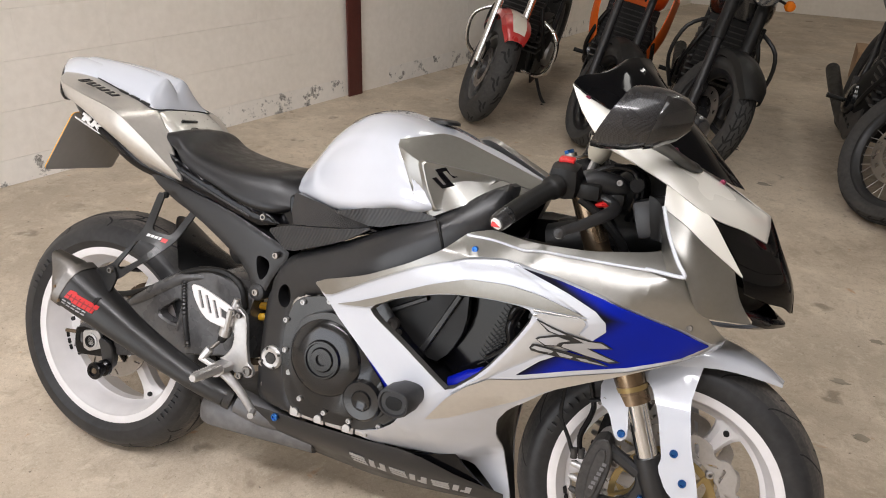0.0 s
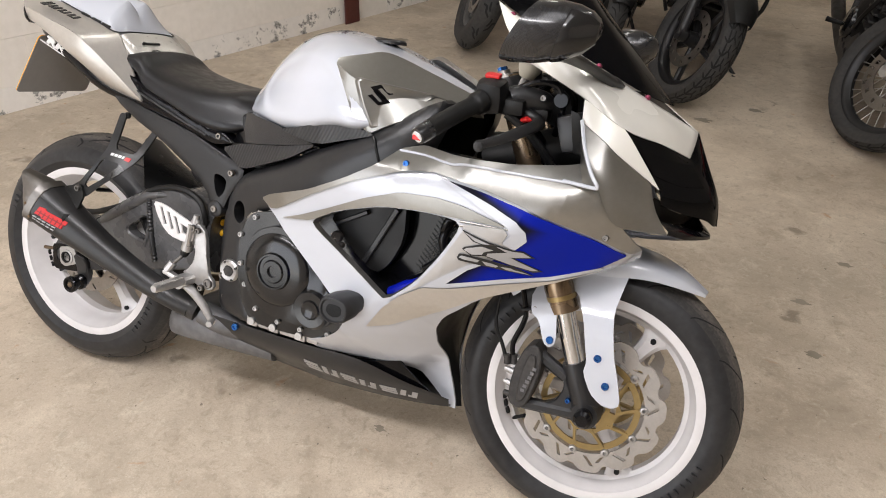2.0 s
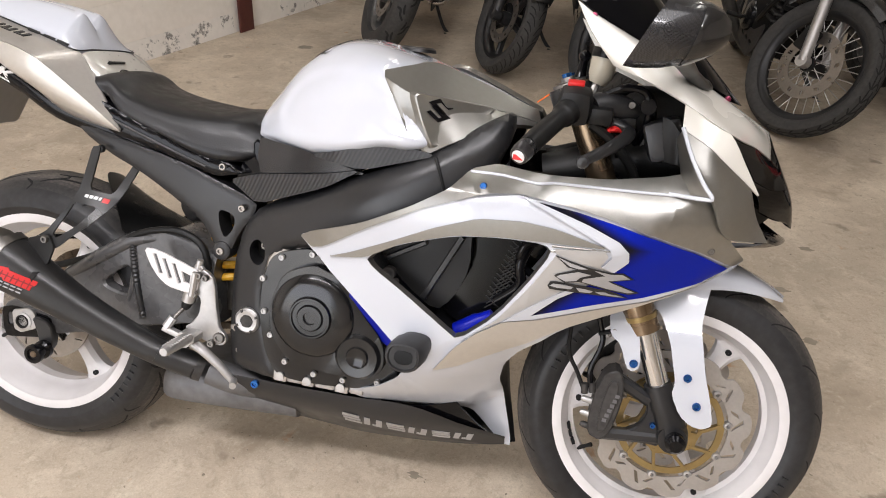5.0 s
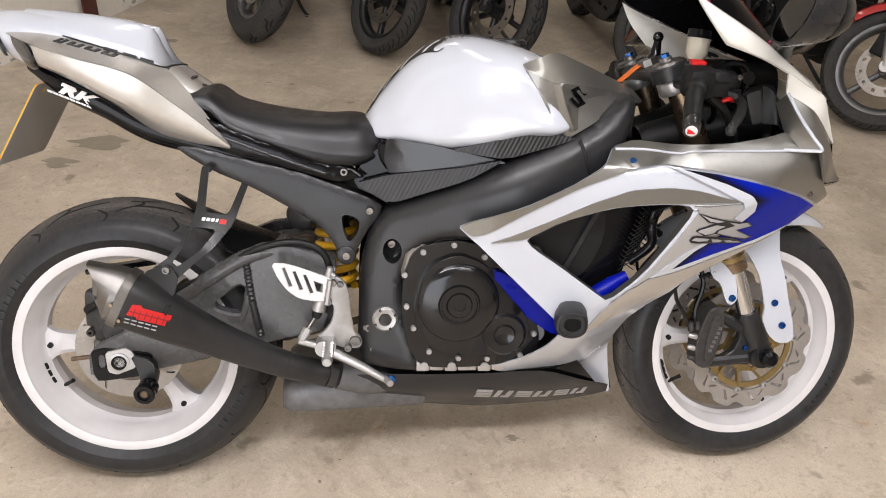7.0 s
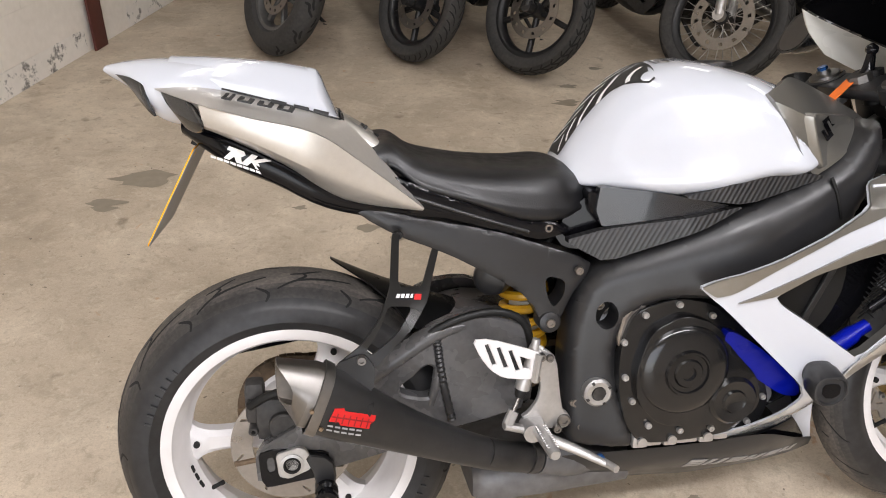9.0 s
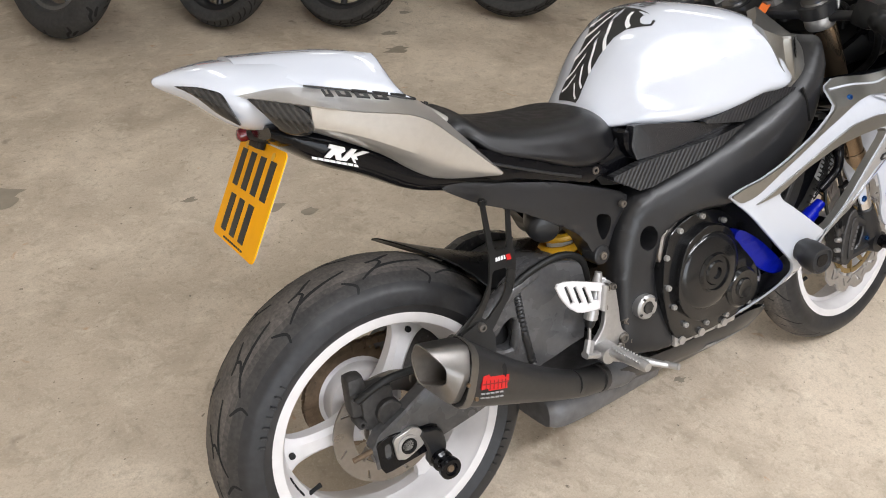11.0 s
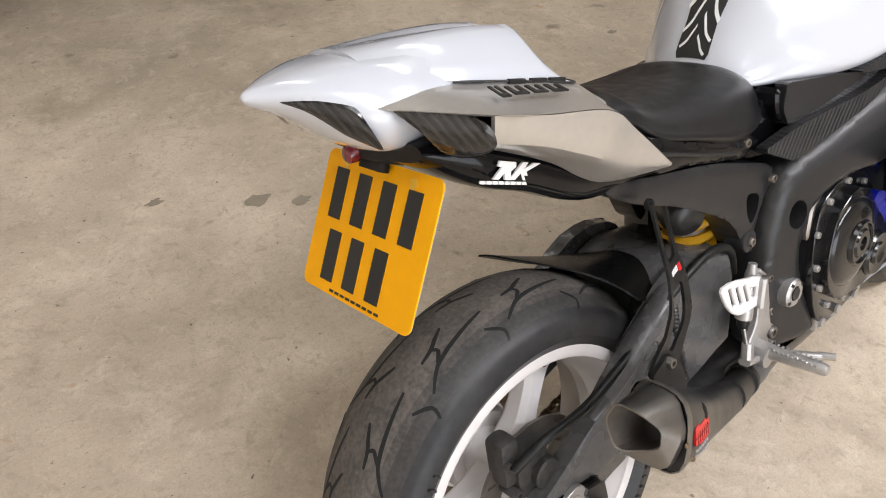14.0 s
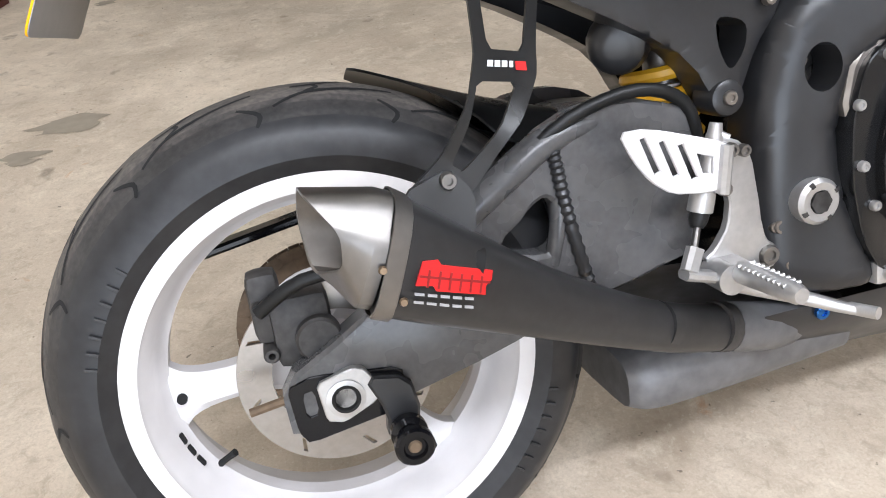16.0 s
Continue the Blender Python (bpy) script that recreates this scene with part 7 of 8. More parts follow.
# Front fork, mudguard, caliper
for side in (-1, 1):
    leg = part("fork_leg", tube([(1.12, 0.107 * side, 0.652), (1.317, 0.108 * side, 0.218)], 0.0265, 24, 1), BRONZE, bike, "bronze anodised fork tube")
    part("fork_seal_ring", tube([(1.292, 0.108 * side, 0.274), (1.298, 0.108 * side, 0.26), (1.31, 0.108 * side, 0.234), (1.32, 0.108 * side, 0.212)], [0.028, 0.0305, 0.0292, 0.0305], 24, 1), BRONZE, leg)
    part("seal_band", tube([(1.3055, 0.108 * side, 0.245), (1.3095, 0.108 * side, 0.236)], 0.0312, 24, 1), GOLD, leg)
    part("fork_slider", tube([(1.315, 0.108 * side, 0.223), (1.385, 0.108 * side, 0.06)], 0.0215, 24, 1), CHROME, leg)
    boot = tube([(1.361, 0.108 * side, 0.112), (1.378, 0.108 * side, 0.076), (1.394, 0.109 * side, 0.045), (1.406, 0.109 * side, 0.012)], [0.026, 0.029, 0.029, 0.03], 20, 2)
    lathe([(0.0001, 0.082 * side), (0.03, 0.082 * side), (0.032, 0.11 * side), (0.028, 0.136 * side), (0.0001, 0.136 * side)], 24, (1.406, 0, 0.012), False, boot)
    part("fork_foot", boot, BLACKSATIN, leg)
    part("axle_slider", lathe([(0.0001, 0.172 * side), (0.012, 0.172 * side), (0.019, 0.164 * side), (0.019, 0.148 * side), (0.014, 0.136 * side), (0.0001, 0.136 * side)], 24, (1.408, 0, 0.017), False), BLACKGLOSS, leg)
    flip = Matrix.Diagonal((1, 1 if side < 0 else -1, 1, 1))

    def fitted(bm):
        bm.transform(flip)
        return bm

    cal = plate(rounded([(1.262, 0.125), (1.285, 0.134), (1.299, 0.112), (1.301, 0.067), (1.287, 0.0), (1.27, -0.016), (1.246, -0.006), (1.242, 0.03), (1.247, 0.08)], 1, 0.2), -0.140, -0.092, 0.009)
    cal_ob = part("front_caliper", fitted(cal), GRIME, bike, "dark grey radial front brake caliper")
    part("caliper_ridge", fitted(plate(rounded([(1.272, 0.112), (1.289, 0.112), (1.291, 0.066), (1.279, 0.008), (1.262, 0.002), (1.262, 0.06)], 1, 0.2), -0.1445, -0.139, 0.002)), GRIME, cal_ob)
    for a, b in (((1.29, -0.116, 0.108), (1.352, -0.114, 0.076)), ((1.272, -0.116, -0.008), (1.395, -0.114, 0.004))):
        part("caliper_arm", fitted(bar(bmesh.new(), a, b, 0.024, 0.026, (0, 1, 0), 0.28)), BLACKSATIN, cal_ob)
    web = plate(rounded([(1.345, 0.09), (1.372, 0.055), (1.39, -0.014), (1.33, -0.012), (1.3, -0.004), (1.34, 0.02), (1.352, 0.05)], 1, 0.15), -0.122, -0.104, 0.004)
    part("caliper_bracket", fitted(web), BLACKSATIN, cal_ob)
    for x, z in ((1.244, 0.058), (1.246, 0.03), (1.25, 0.005)):
        part("bleed_nipple", fitted(tube([(x, -0.128, z), (x - 0.016, -0.13, z + 0.004), (x - 0.02, -0.13, z + 0.005)], [0.007, 0.006, 0.004], 10, 1)), ALLOY if z > 0.02 else GRIME, cal_ob)
    if side < 0:
        for k in range(6):
            z = 0.028 + 0.0105 * k
            x = 1.2685 + 0.0034 * k
            part("caliper_print", sheet([(x, z), (x + 0.008, z - 0.001), (x + 0.0085, z + 0.006), (x + 0.0005, z + 0.007)], 0.1452, 0.001), SPRING, cal_ob)
        bolt(1.366, -0.123, 0.03, 0.006, BLUEBOLT, cal_ob)
    part("brake_line", tube([(1.242, 0.132 * side, 0.078), (1.232, 0.13 * side, 0.12), (1.245, 0.125 * side, 0.17), (1.241, 0.12 * side, 0.205), (1.2, 0.115 * side, 0.32), (1.18, 0.1 * side, 0.45)], 0.0055, 8), BLACKGLOSS, cal_ob)
    part("sensor_line", tube([(1.228, 0.132 * side, 0.076), (1.21, 0.128 * side, 0.11), (1.184, 0.122 * side, 0.165), (1.19, 0.11 * side, 0.3)], 0.0042, 8), BLACKMATT, cal_ob)
    for x, z in ((1.242, 0.084), (1.228, 0.08)):
        part("line_union", tube([(x, 0.132 * side, z - 0.006), (x - 0.002, 0.132 * side, z + 0.014)], 0.007, 10, 1), GRIME, cal_ob)
    part("line_clip", bar(bmesh.new(), (1.236, 0.124 * side, 0.196), (1.264, 0.124 * side, 0.206), 0.006, 0.014, (0, 1, 0), 0.2), BLACKMATT, cal_ob)
    for x in (1.257, 1.264):
        bolt(x, -0.127, 0.198 if x < 1.26 else 0.209, 0.004, STEEL, cal_ob) if side < 0 else None
guard_rows = []
for k in range(15):
    a = radians(58 + 77 * k / 14)
    w = hermite(k / 14, (0, 0.016), (0.12, 0.056), (0.35, 0.082), (1, 0.085))
    r = hermite(k / 14, (0, 0.330), (0.3, 0.337), (1, 0.33))
    drop = hermite(k / 14, (0, 0.004), (0.3, 0.035), (0.5, 0.05), (1, 0.05))
    guard_rows.append([FRONT + Vector(((r - d) * math.cos(a), y, (r - d) * math.sin(a))) for y, d in ((-w, drop), (-w, drop * 0.5), (-w * 0.85, drop * 0.12), (-w * 0.4, 0), (0, -0.004), (w * 0.4, 0), (w * 0.85, drop * 0.12), (w, drop * 0.5), (w, drop))])
bm = bmesh.new()
grid(bm, guard_rows)
mudguard = part("front_mudguard", thicken(bm, Vector((0, 0, -0.003))), WHITE, bike, "glossy white front mudguard", 60)
CHEEK = rounded([(1.285, 0.3), (1.33, 0.315), (1.38, 0.322), (1.43, 0.318), (1.424, 0.28), (1.419, 0.24), (1.428, 0.2), (1.439, 0.156), (1.457, 0.107), (1.471, 0.058), (1.455, 0.046), (1.432, 0.048), (1.408, 0.066), (1.386, 0.106), (1.389, 0.13), (1.379, 0.165), (1.366, 0.21), (1.34, 0.258), (1.318, 0.252), (1.309, 0.215), (1.318, 0.17), (1.32, 0.148), (1.308, 0.137), (1.296, 0.144), (1.278, 0.188), (1.258, 0.2), (1.25, 0.24)], 1, 0.2)
cheek = part("mudguard_cheek", sheet(CHEEK, lambda x, z: hermite(z, (0.03, 0.137), (0.15, 0.141), (0.21, 0.133), (0.265, 0.104), (0.295, 0.088), (0.325, 0.08)), 0.005, (), 0.02), WHITE, mudguard)
other_side(cheek)
for x, z in ((1.308, 0.154), (1.409, 0.144), (1.435, 0.091)):
    bolt(x, -0.1405, z, 0.008, BLUEBOLT, mudguard, 0.005)

# Bars and controls
CLAMP = pose(1.118, 0, 0.632, 0, -24, 0)
clamp = bmesh.new()
block(clamp, (-0.035, -0.1, -0.012), (0.035, 0.1, 0.012), 0.008)
clamp.transform(CLAMP)
yoke_top = part("top_yoke", clamp, BLACKSATIN, bike, "satin black top yoke")
for y in (-0.107, 0.107):
    eye = lathe([(0.0265, -0.016), (0.039, -0.014), (0.039, 0.014), (0.0265, 0.016)], 28)
    eye.transform(CLAMP @ Matrix.Translation((0, y, 0)) @ Matrix.Rotation(radians(90), 4, "X"))
    part("yoke_eye", eye, BLACKSATIN, yoke_top)
for y in (-0.107, 0.107):
    cap = tube([(0, y, 0.012), (0, y, 0.021), (0, y, 0.023), (0, y, 0.031)], [0.031, 0.030, 0.014, 0.013], 20, 1)
    cap.transform(CLAMP)
    part("fork_cap", cap, STEEL, yoke_top)
    nut = tube([(0, y, 0.030), (0, y, 0.038)], 0.010, 6, 1)
    nut.transform(CLAMP)
    part("preload_nut", nut, BLUEBOLT, yoke_top)
for y in (-0.107, 0.107):
    ring = tube([(0, y, -0.045), (0, y, -0.04), (0, y, -0.02), (0, y, -0.016)], [0.03, 0.0325, 0.0325, 0.03], 24, 1)
    ring.transform(CLAMP)
    part("bar_clamp", ring, ALLOY, yoke_top)
nut = tube([(0.0, 0, 0.01), (0.0, 0, 0.026)], [0.024, 0.022], 8, 1)
nut.transform(CLAMP)
part("stem_nut", nut, STEEL, yoke_top)
part("ignition_barrel", tube([(1.15, 0, 0.6), (1.135, 0, 0.665)], 0.02, 16, 1), BLACKMATT, yoke_top)
tag = bmesh.new()
bar(tag, (1.105, 0.006, 0.652), (1.05, 0.0, 0.605), 0.024, 0.002, (0, 0, 1))
part("key_tag", tag, material("orange_paper_tag", (0.75, 0.16, 0.02), 0.6), bike, "orange paper tag on the ignition key")
for side in (-1, 1):
    clip = tube([(1.12, 0.107 * side, 0.6), (1.128, 0.15 * side, 0.612), (1.12, 0.23 * side, 0.607), (1.09, 0.31 * side, 0.575), (1.066, 0.368 * side, 0.543)], 0.011, 12)
    handlebar = part("handlebar", clip, BLACKSATIN, bike, "black clip-on handlebar with rubber grip")
    grip = tube([(1.12, 0.245 * side, 0.607), (1.113, 0.258 * side, 0.6), (1.108, 0.268 * side, 0.595), (1.09, 0.305 * side, 0.576), (1.07, 0.354 * side, 0.552)], [0.022, 0.021, 0.0165, 0.017, 0.0165], 20)
    part("grip", grip, BLACKMATT, handlebar)
    part("bar_end", tube([(1.07, 0.354 * side, 0.552), (1.064, 0.368 * side, 0.544), (1.06, 0.378 * side, 0.538)], [0.016, 0.0165, 0.0145], 20, 1), CARBON, handlebar)
    part("bar_end_badge", tube([(1.0602, 0.3778 * side, 0.5382), (1.0594, 0.3796 * side, 0.537)], 0.0105, 16, 1), WHITEPRINT, handlebar)
    part("badge_stripe", bar(bmesh.new(), (1.067, 0.38 * side, 0.5365), (1.052, 0.38 * side, 0.5365), 0.0012, 0.008), RED, handlebar)
    switch = bmesh.new()
    block(switch, (-0.028, -0.03, -0.03), (0.03, 0.03, 0.034), 0.022)
    switch.transform(Matrix.Translation((1.128, 0.222 * side, 0.616)) @ Matrix.Rotation(radians(-16 * side), 4, "X"))
    part("switch_housing", switch, BLACKMATT, handlebar)
    if side < 0:
        stop = bmesh.new()
        block(stop, (-0.014, -0.008, 0), (0.014, 0.012, 0.008), 0.003)
        stop.transform(Matrix.Translation((1.126, -0.222, 0.649)) @ Matrix.Rotation(radians(16), 4, "X"))
        part("stop_switch", stop, RED, handlebar, "red engine stop switch")
    master = bmesh.new()
    block(master, (-0.02, -0.045, -0.014), (0.022, 0.03, 0.016), 0.008)
    master.transform(Matrix.Translation((1.172, 0.185 * side, 0.612)) @ Matrix.Rotation(radians(-14 * side), 4, "X"))
    tube([(1.18, 0.14 * side, 0.62), (1.2, 0.11 * side, 0.63), (1.24, 0.09 * side, 0.6), (1.22, 0.1 * side, 0.5)], 0.006, 8, bm=master)
    part("brake_master", master, BLACKMATT, handlebar)
    lever = tube([(1.19, 0.2 * side, 0.598), (1.225, 0.215 * side, 0.585), (1.2, 0.27 * side, 0.562), (1.156, 0.327 * side, 0.538)], [0.013, 0.012, 0.0105, 0.008], 12, 4, 0.75)
    lathe([(0.0001, -0.009), (0.008, -0.007), (0.011, 0), (0.008, 0.007), (0.0001, 0.009)], 12, (1.156, 0.33 * side, 0.537), False, lever)
    part("brake_lever" if side < 0 else "clutch_lever", lever, BLACKSATIN, handlebar)
part("lever_adjuster", tube([(1.186, -0.203, 0.578), (1.2, -0.212, 0.586), (1.222, -0.2, 0.582)], [0.006, 0.008, 0.004], 10, 3, 0.7), RED, handlebar, "red lever adjuster")
cylinder = tube([(1.158, -0.205, 0.615), (1.175, -0.195, 0.62), (1.215, -0.18, 0.618), (1.232, -0.172, 0.612)], [0.022, 0.025, 0.022, 0.013], 16, 3)
cylinder_ob = part("brake_cylinder", cylinder, BLACKSATIN, handlebar)
bolt(1.222, -0.203, 0.628, 0.006, STEEL, cylinder_ob, 0.006)
banjo = lathe([(0.0001, -0.008), (0.013, -0.008), (0.014, 0), (0.013, 0.008), (0.0001, 0.008)], 16, (1.25, -0.18, 0.628), False)
tube([(1.172, -0.2, 0.638), (1.205, -0.192, 0.654), (1.238, -0.185, 0.652), (1.25, -0.181, 0.632), (1.252, -0.17, 0.6), (1.24, -0.14, 0.56)], 0.006, 8, bm=banjo)
part("banjo_hose", banjo, BLACKGLOSS, handlebar)
lump = block(bmesh.new(), (1.19, -0.2, 0.585), (1.235, -0.165, 0.608), 0.008)
part("lever_clamp", lump, BLACKMATT, handlebar)
pot = tube([(1.158, -0.125, 0.655), (1.163, -0.125, 0.67), (1.166, -0.125, 0.7)], [0.014, 0.022, 0.023], 20, 1)
reservoir = part("brake_reservoir", pot, material("yellowed_translucent_plastic", (0.50, 0.46, 0.37), 0.3, 0, 50, 0.08), bike, "yellowed plastic brake fluid reservoir with black lid")
part("reservoir_lid", tube([(1.166, -0.125, 0.7), (1.168, -0.125, 0.716)], 0.025, 20, 1), BLACKGLOSS, reservoir)
part("reservoir_mount", tube([(1.15, -0.13, 0.625), (1.158, -0.126, 0.656)], 0.007, 8, 1), ALLOY, reservoir)
part("mount_ball", lathe([(0.0001, -0.012), (0.009, -0.008), (0.012, 0), (0.009, 0.008), (0.0001, 0.012)], 16, (1.128, 0.0, 0.702), False), BLACKGLOSS, yoke_top)
part("mount_stalk", tube([(1.128, 0.0, 0.694), (1.126, 0.0, 0.668), (1.122, 0.0, 0.646)], [0.008, 0.011, 0.018], 14, 2), BLACKGLOSS, yoke_top)

# Cockpit
dash = body([(1.2, [(0, 0.632), (0.05, 0.632), (0.075, 0.625), (0.08, 0.6), (0.05, 0.57), (0, 0.57)]), (1.24, [(0, 0.66), (0.07, 0.658), (0.1, 0.645), (0.1, 0.6), (0.07, 0.56), (0, 0.55)]), (1.36, [(0, 0.66), (0.07, 0.655), (0.1, 0.63), (0.1, 0.56), (0.06, 0.5), (0, 0.49)])], 3, 3)
part("instrument_binnacle", dash, BLACKMATT, bike)
for side in (-1, 1):
    duct = tube([(1.34, 0.1 * side, 0.55), (1.27, 0.085 * side, 0.535), (1.18, 0.06 * side, 0.505), (1.09, 0.052 * side, 0.475)], [0.058, 0.05, 0.042, 0.04], 18)
    part("air_duct", duct, BLACKMATT, bike)
    part("throttle_cable", tube([(1.14, 0.2 * side, 0.6), (1.19, 0.17 * side, 0.575), (1.215, 0.11 * side, 0.53), (1.15, 0.07 * side, 0.47)], 0.0055, 8), BLACKGLOSS, bike)
    part("brake_hose", tube([(1.185, 0.16 * side, 0.625), (1.225, 0.14 * side, 0.655), (1.262, 0.13 * side, 0.63), (1.255, 0.12 * side, 0.56), (1.2, 0.1 * side, 0.47)], 0.0065, 8), BLACKGLOSS, bike)
    part("wiring_loom", tube([(1.16, 0.215 * side, 0.59), (1.205, 0.2 * side, 0.56), (1.25, 0.16 * side, 0.5), (1.24, 0.1 * side, 0.44)], 0.009, 8), BLACKMATT, bike)
    pod = bmesh.new()
    block(pod, (-0.03, -0.028, -0.035), (0.035, 0.028, 0.035), 0.012)
    pod.transform(Matrix.Translation((1.285, 0.165 * side, 0.575)) @ Matrix.Rotation(radians(-20), 4, "Y"))
    part("relay_pod", pod, BLACKSATIN, bike)
well = patch([[(1.0, 0.15, 0.49), (1.09, 0.20, 0.496), (1.2, 0.235, 0.502), (1.29, 0.23, 0.518), (1.318, 0.21, 0.53)], [(1.0, 0.12, 0.43), (1.09, 0.16, 0.42), (1.2, 0.19, 0.42), (1.29, 0.17, 0.45), (1.33, 0.14, 0.5)], [(1.0, 0.08, 0.4), (1.09, 0.1, 0.39), (1.2, 0.1, 0.39), (1.29, 0.09, 0.42), (1.35, 0.06, 0.48)]], 4, 3, 0.004)
well_ob = part("cockpit_well", well, BLACKGLOSS, bike)
other_side(well_ob)
inner = patch([[(1.27, 0.222, 0.648), (1.285, 0.226, 0.642), (1.3, 0.228, 0.636), (1.33, 0.2, 0.62)], [(1.275, 0.2, 0.615), (1.29, 0.2, 0.61), (1.31, 0.205, 0.59), (1.335, 0.2, 0.575)], [(1.29, 0.19, 0.54), (1.3, 0.2, 0.54), (1.312, 0.212, 0.54), (1.33, 0.2, 0.53)]], 4, 3, 0.004)
inner_ob = part("cockpit_trim", inner, BLACKMATT, bike)
inner_ob.data.transform(Matrix.Diagonal((1, -1, 1, 1)))
inner_ob.data.flip_normals()
part("cockpit_trim", patch([[(1.275, 0.2, 0.615), (1.29, 0.2, 0.61), (1.31, 0.205, 0.59), (1.335, 0.2, 0.575)], [(1.29, 0.19, 0.54), (1.3, 0.2, 0.54), (1.312, 0.212, 0.54), (1.33, 0.2, 0.53)]], 4, 3, 0.004), BLACKMATT, bike)

# Nose
upper = patch([[(1.108, 0.208, 0.785), (1.145, 0.2, 0.765), (1.237, 0.176, 0.724), (1.324, 0.137, 0.683), (1.389, 0.089, 0.653), (1.487, 0.0, 0.603)],
               [(1.138, 0.222, 0.738), (1.192, 0.224, 0.727), (1.262, 0.22, 0.693), (1.345, 0.194, 0.647), (1.43, 0.122, 0.617), (1.489, 0.03, 0.583)],
               [(1.181, 0.22, 0.69), (1.243, 0.238, 0.668), (1.303, 0.237, 0.642), (1.383, 0.237, 0.602), (1.44, 0.152, 0.581), (1.487, 0.066, 0.557)]], 5, 4, 0.005)
nose = part("nose_cowl", upper, CREAM, bike, "cream-white nose cowl above the headlamp", 50)
other_side(nose)
sliver = patch([[(1.303, 0.238, 0.641), (1.345, 0.236, 0.622), (1.383, 0.237, 0.601), (1.42, 0.21, 0.553), (1.455, 0.182, 0.505)],
                [(1.306, 0.237, 0.602), (1.352, 0.25, 0.578), (1.38, 0.241, 0.557), (1.422, 0.207, 0.527), (1.454, 0.182, 0.504)]], 4, 4, 0.005)
sliver_ob = part("nose_side_strip", sliver, CREAM, nose)
other_side(sliver_ob)
cheek_rows = [[(1.306, 0.238, 0.601), (1.352, 0.251, 0.577), (1.38, 0.242, 0.556), (1.422, 0.208, 0.526), (1.44, 0.192, 0.512)],
              [(1.325, 0.262, 0.56), (1.362, 0.268, 0.535), (1.392, 0.255, 0.515), (1.432, 0.216, 0.49), (1.456, 0.188, 0.47)],
              [(1.348, 0.282, 0.522), (1.372, 0.274, 0.495), (1.4, 0.261, 0.472), (1.44, 0.216, 0.456), (1.472, 0.182, 0.445)],
              [(1.366, 0.29, 0.5), (1.384, 0.272, 0.46), (1.405, 0.254, 0.437), (1.445, 0.212, 0.429), (1.486, 0.176, 0.426)]]
cheek_ob = part("nose_cheek", patch(cheek_rows, 4, 4, 0.005), SILVER, bike, "silver nose cheek beside the headlamp", 40)
other_side(cheek_ob)
# White rib draws the bright crease glint along the cheek's edge
edge_line = tube([(1.306, -0.24, 0.604), (1.325, -0.264, 0.561), (1.348, -0.284, 0.523), (1.364, -0.29, 0.503), (1.352, -0.284, 0.499), (1.3, -0.268, 0.498)], 0.0035, 8, 4)
edge_ob = part("cheek_edge_glint", edge_line, WHITE, cheek_ob)
other_side(edge_ob)
shelf = patch([[(1.306, 0.238, 0.6), (1.325, 0.262, 0.56), (1.348, 0.281, 0.521), (1.364, 0.288, 0.5)], [(1.302, 0.212, 0.585), (1.312, 0.225, 0.548), (1.318, 0.24, 0.522), (1.32, 0.255, 0.5)]], 4, 3, 0.004)
shelf_ob = part("cheek_return", shelf, SILVER, cheek_ob)
other_side(shelf_ob)
lamp_rows = [[(1.383, 0.235, 0.601), (1.44, 0.15, 0.58), (1.486, 0.065, 0.556), (1.488, 0.03, 0.582), (1.488, 0, 0.603)],
             [(1.42, 0.207, 0.553), (1.468, 0.14, 0.532), (1.508, 0.07, 0.53), (1.514, 0.03, 0.545), (1.515, 0, 0.553)],
             [(1.454, 0.18, 0.504), (1.498, 0.12, 0.487), (1.535, 0.06, 0.482), (1.548, 0.028, 0.482), (1.553, 0, 0.482)],
             [(1.462, 0.172, 0.476), (1.502, 0.115, 0.458), (1.54, 0.055, 0.446), (1.556, 0.026, 0.433), (1.563, 0, 0.431)]]
lamp_ob = part("headlamp", patch(lamp_rows, 4, 4, 0.006), TINTED, bike, "smoked black headlamp with a pointed beak", 50)
other_side(lamp_ob)
for rows, name in (([[(1.402, 0.218, 0.575), (1.45, 0.15, 0.556), (1.492, 0.078, 0.545)], [(1.438, 0.19, 0.528), (1.482, 0.128, 0.51), (1.52, 0.068, 0.508)]], "lamp_lens"), ([[(1.448, 0.17, 0.487), (1.48, 0.115, 0.468), (1.51, 0.05, 0.455), (1.52, 0, 0.445)], [(1.44, 0.16, 0.44), (1.47, 0.1, 0.43), (1.49, 0.04, 0.425), (1.5, 0, 0.42)]], "air_intake")):
    bm = patch([[(x + (0.004 if name == "lamp_lens" else 0), y, z) for x, y, z in row] for row in rows], 4, 3, 0.004)
    ob = part(name, bm, TINTED if name == "lamp_lens" else DARKVOID, lamp_ob)
    other_side(ob)
chin = patch([[(1.466, 0.178, 0.448), (1.488, 0.14, 0.44), (1.515, 0.09, 0.428), (1.535, 0.04, 0.418), (1.54, 0, 0.415)],
              [(1.486, 0.175, 0.425), (1.512, 0.13, 0.415), (1.536, 0.07, 0.408), (1.553, 0.02, 0.404), (1.556, 0, 0.404)],
              [(1.405, 0.215, 0.423), (1.44, 0.165, 0.408), (1.475, 0.09, 0.4), (1.5, 0.03, 0.398), (1.5, 0, 0.398)]], 3, 3, 0.006)
chin_ob = part("headlamp_chin", chin, BLACKGLOSS, lamp_ob)
other_side(chin_ob)
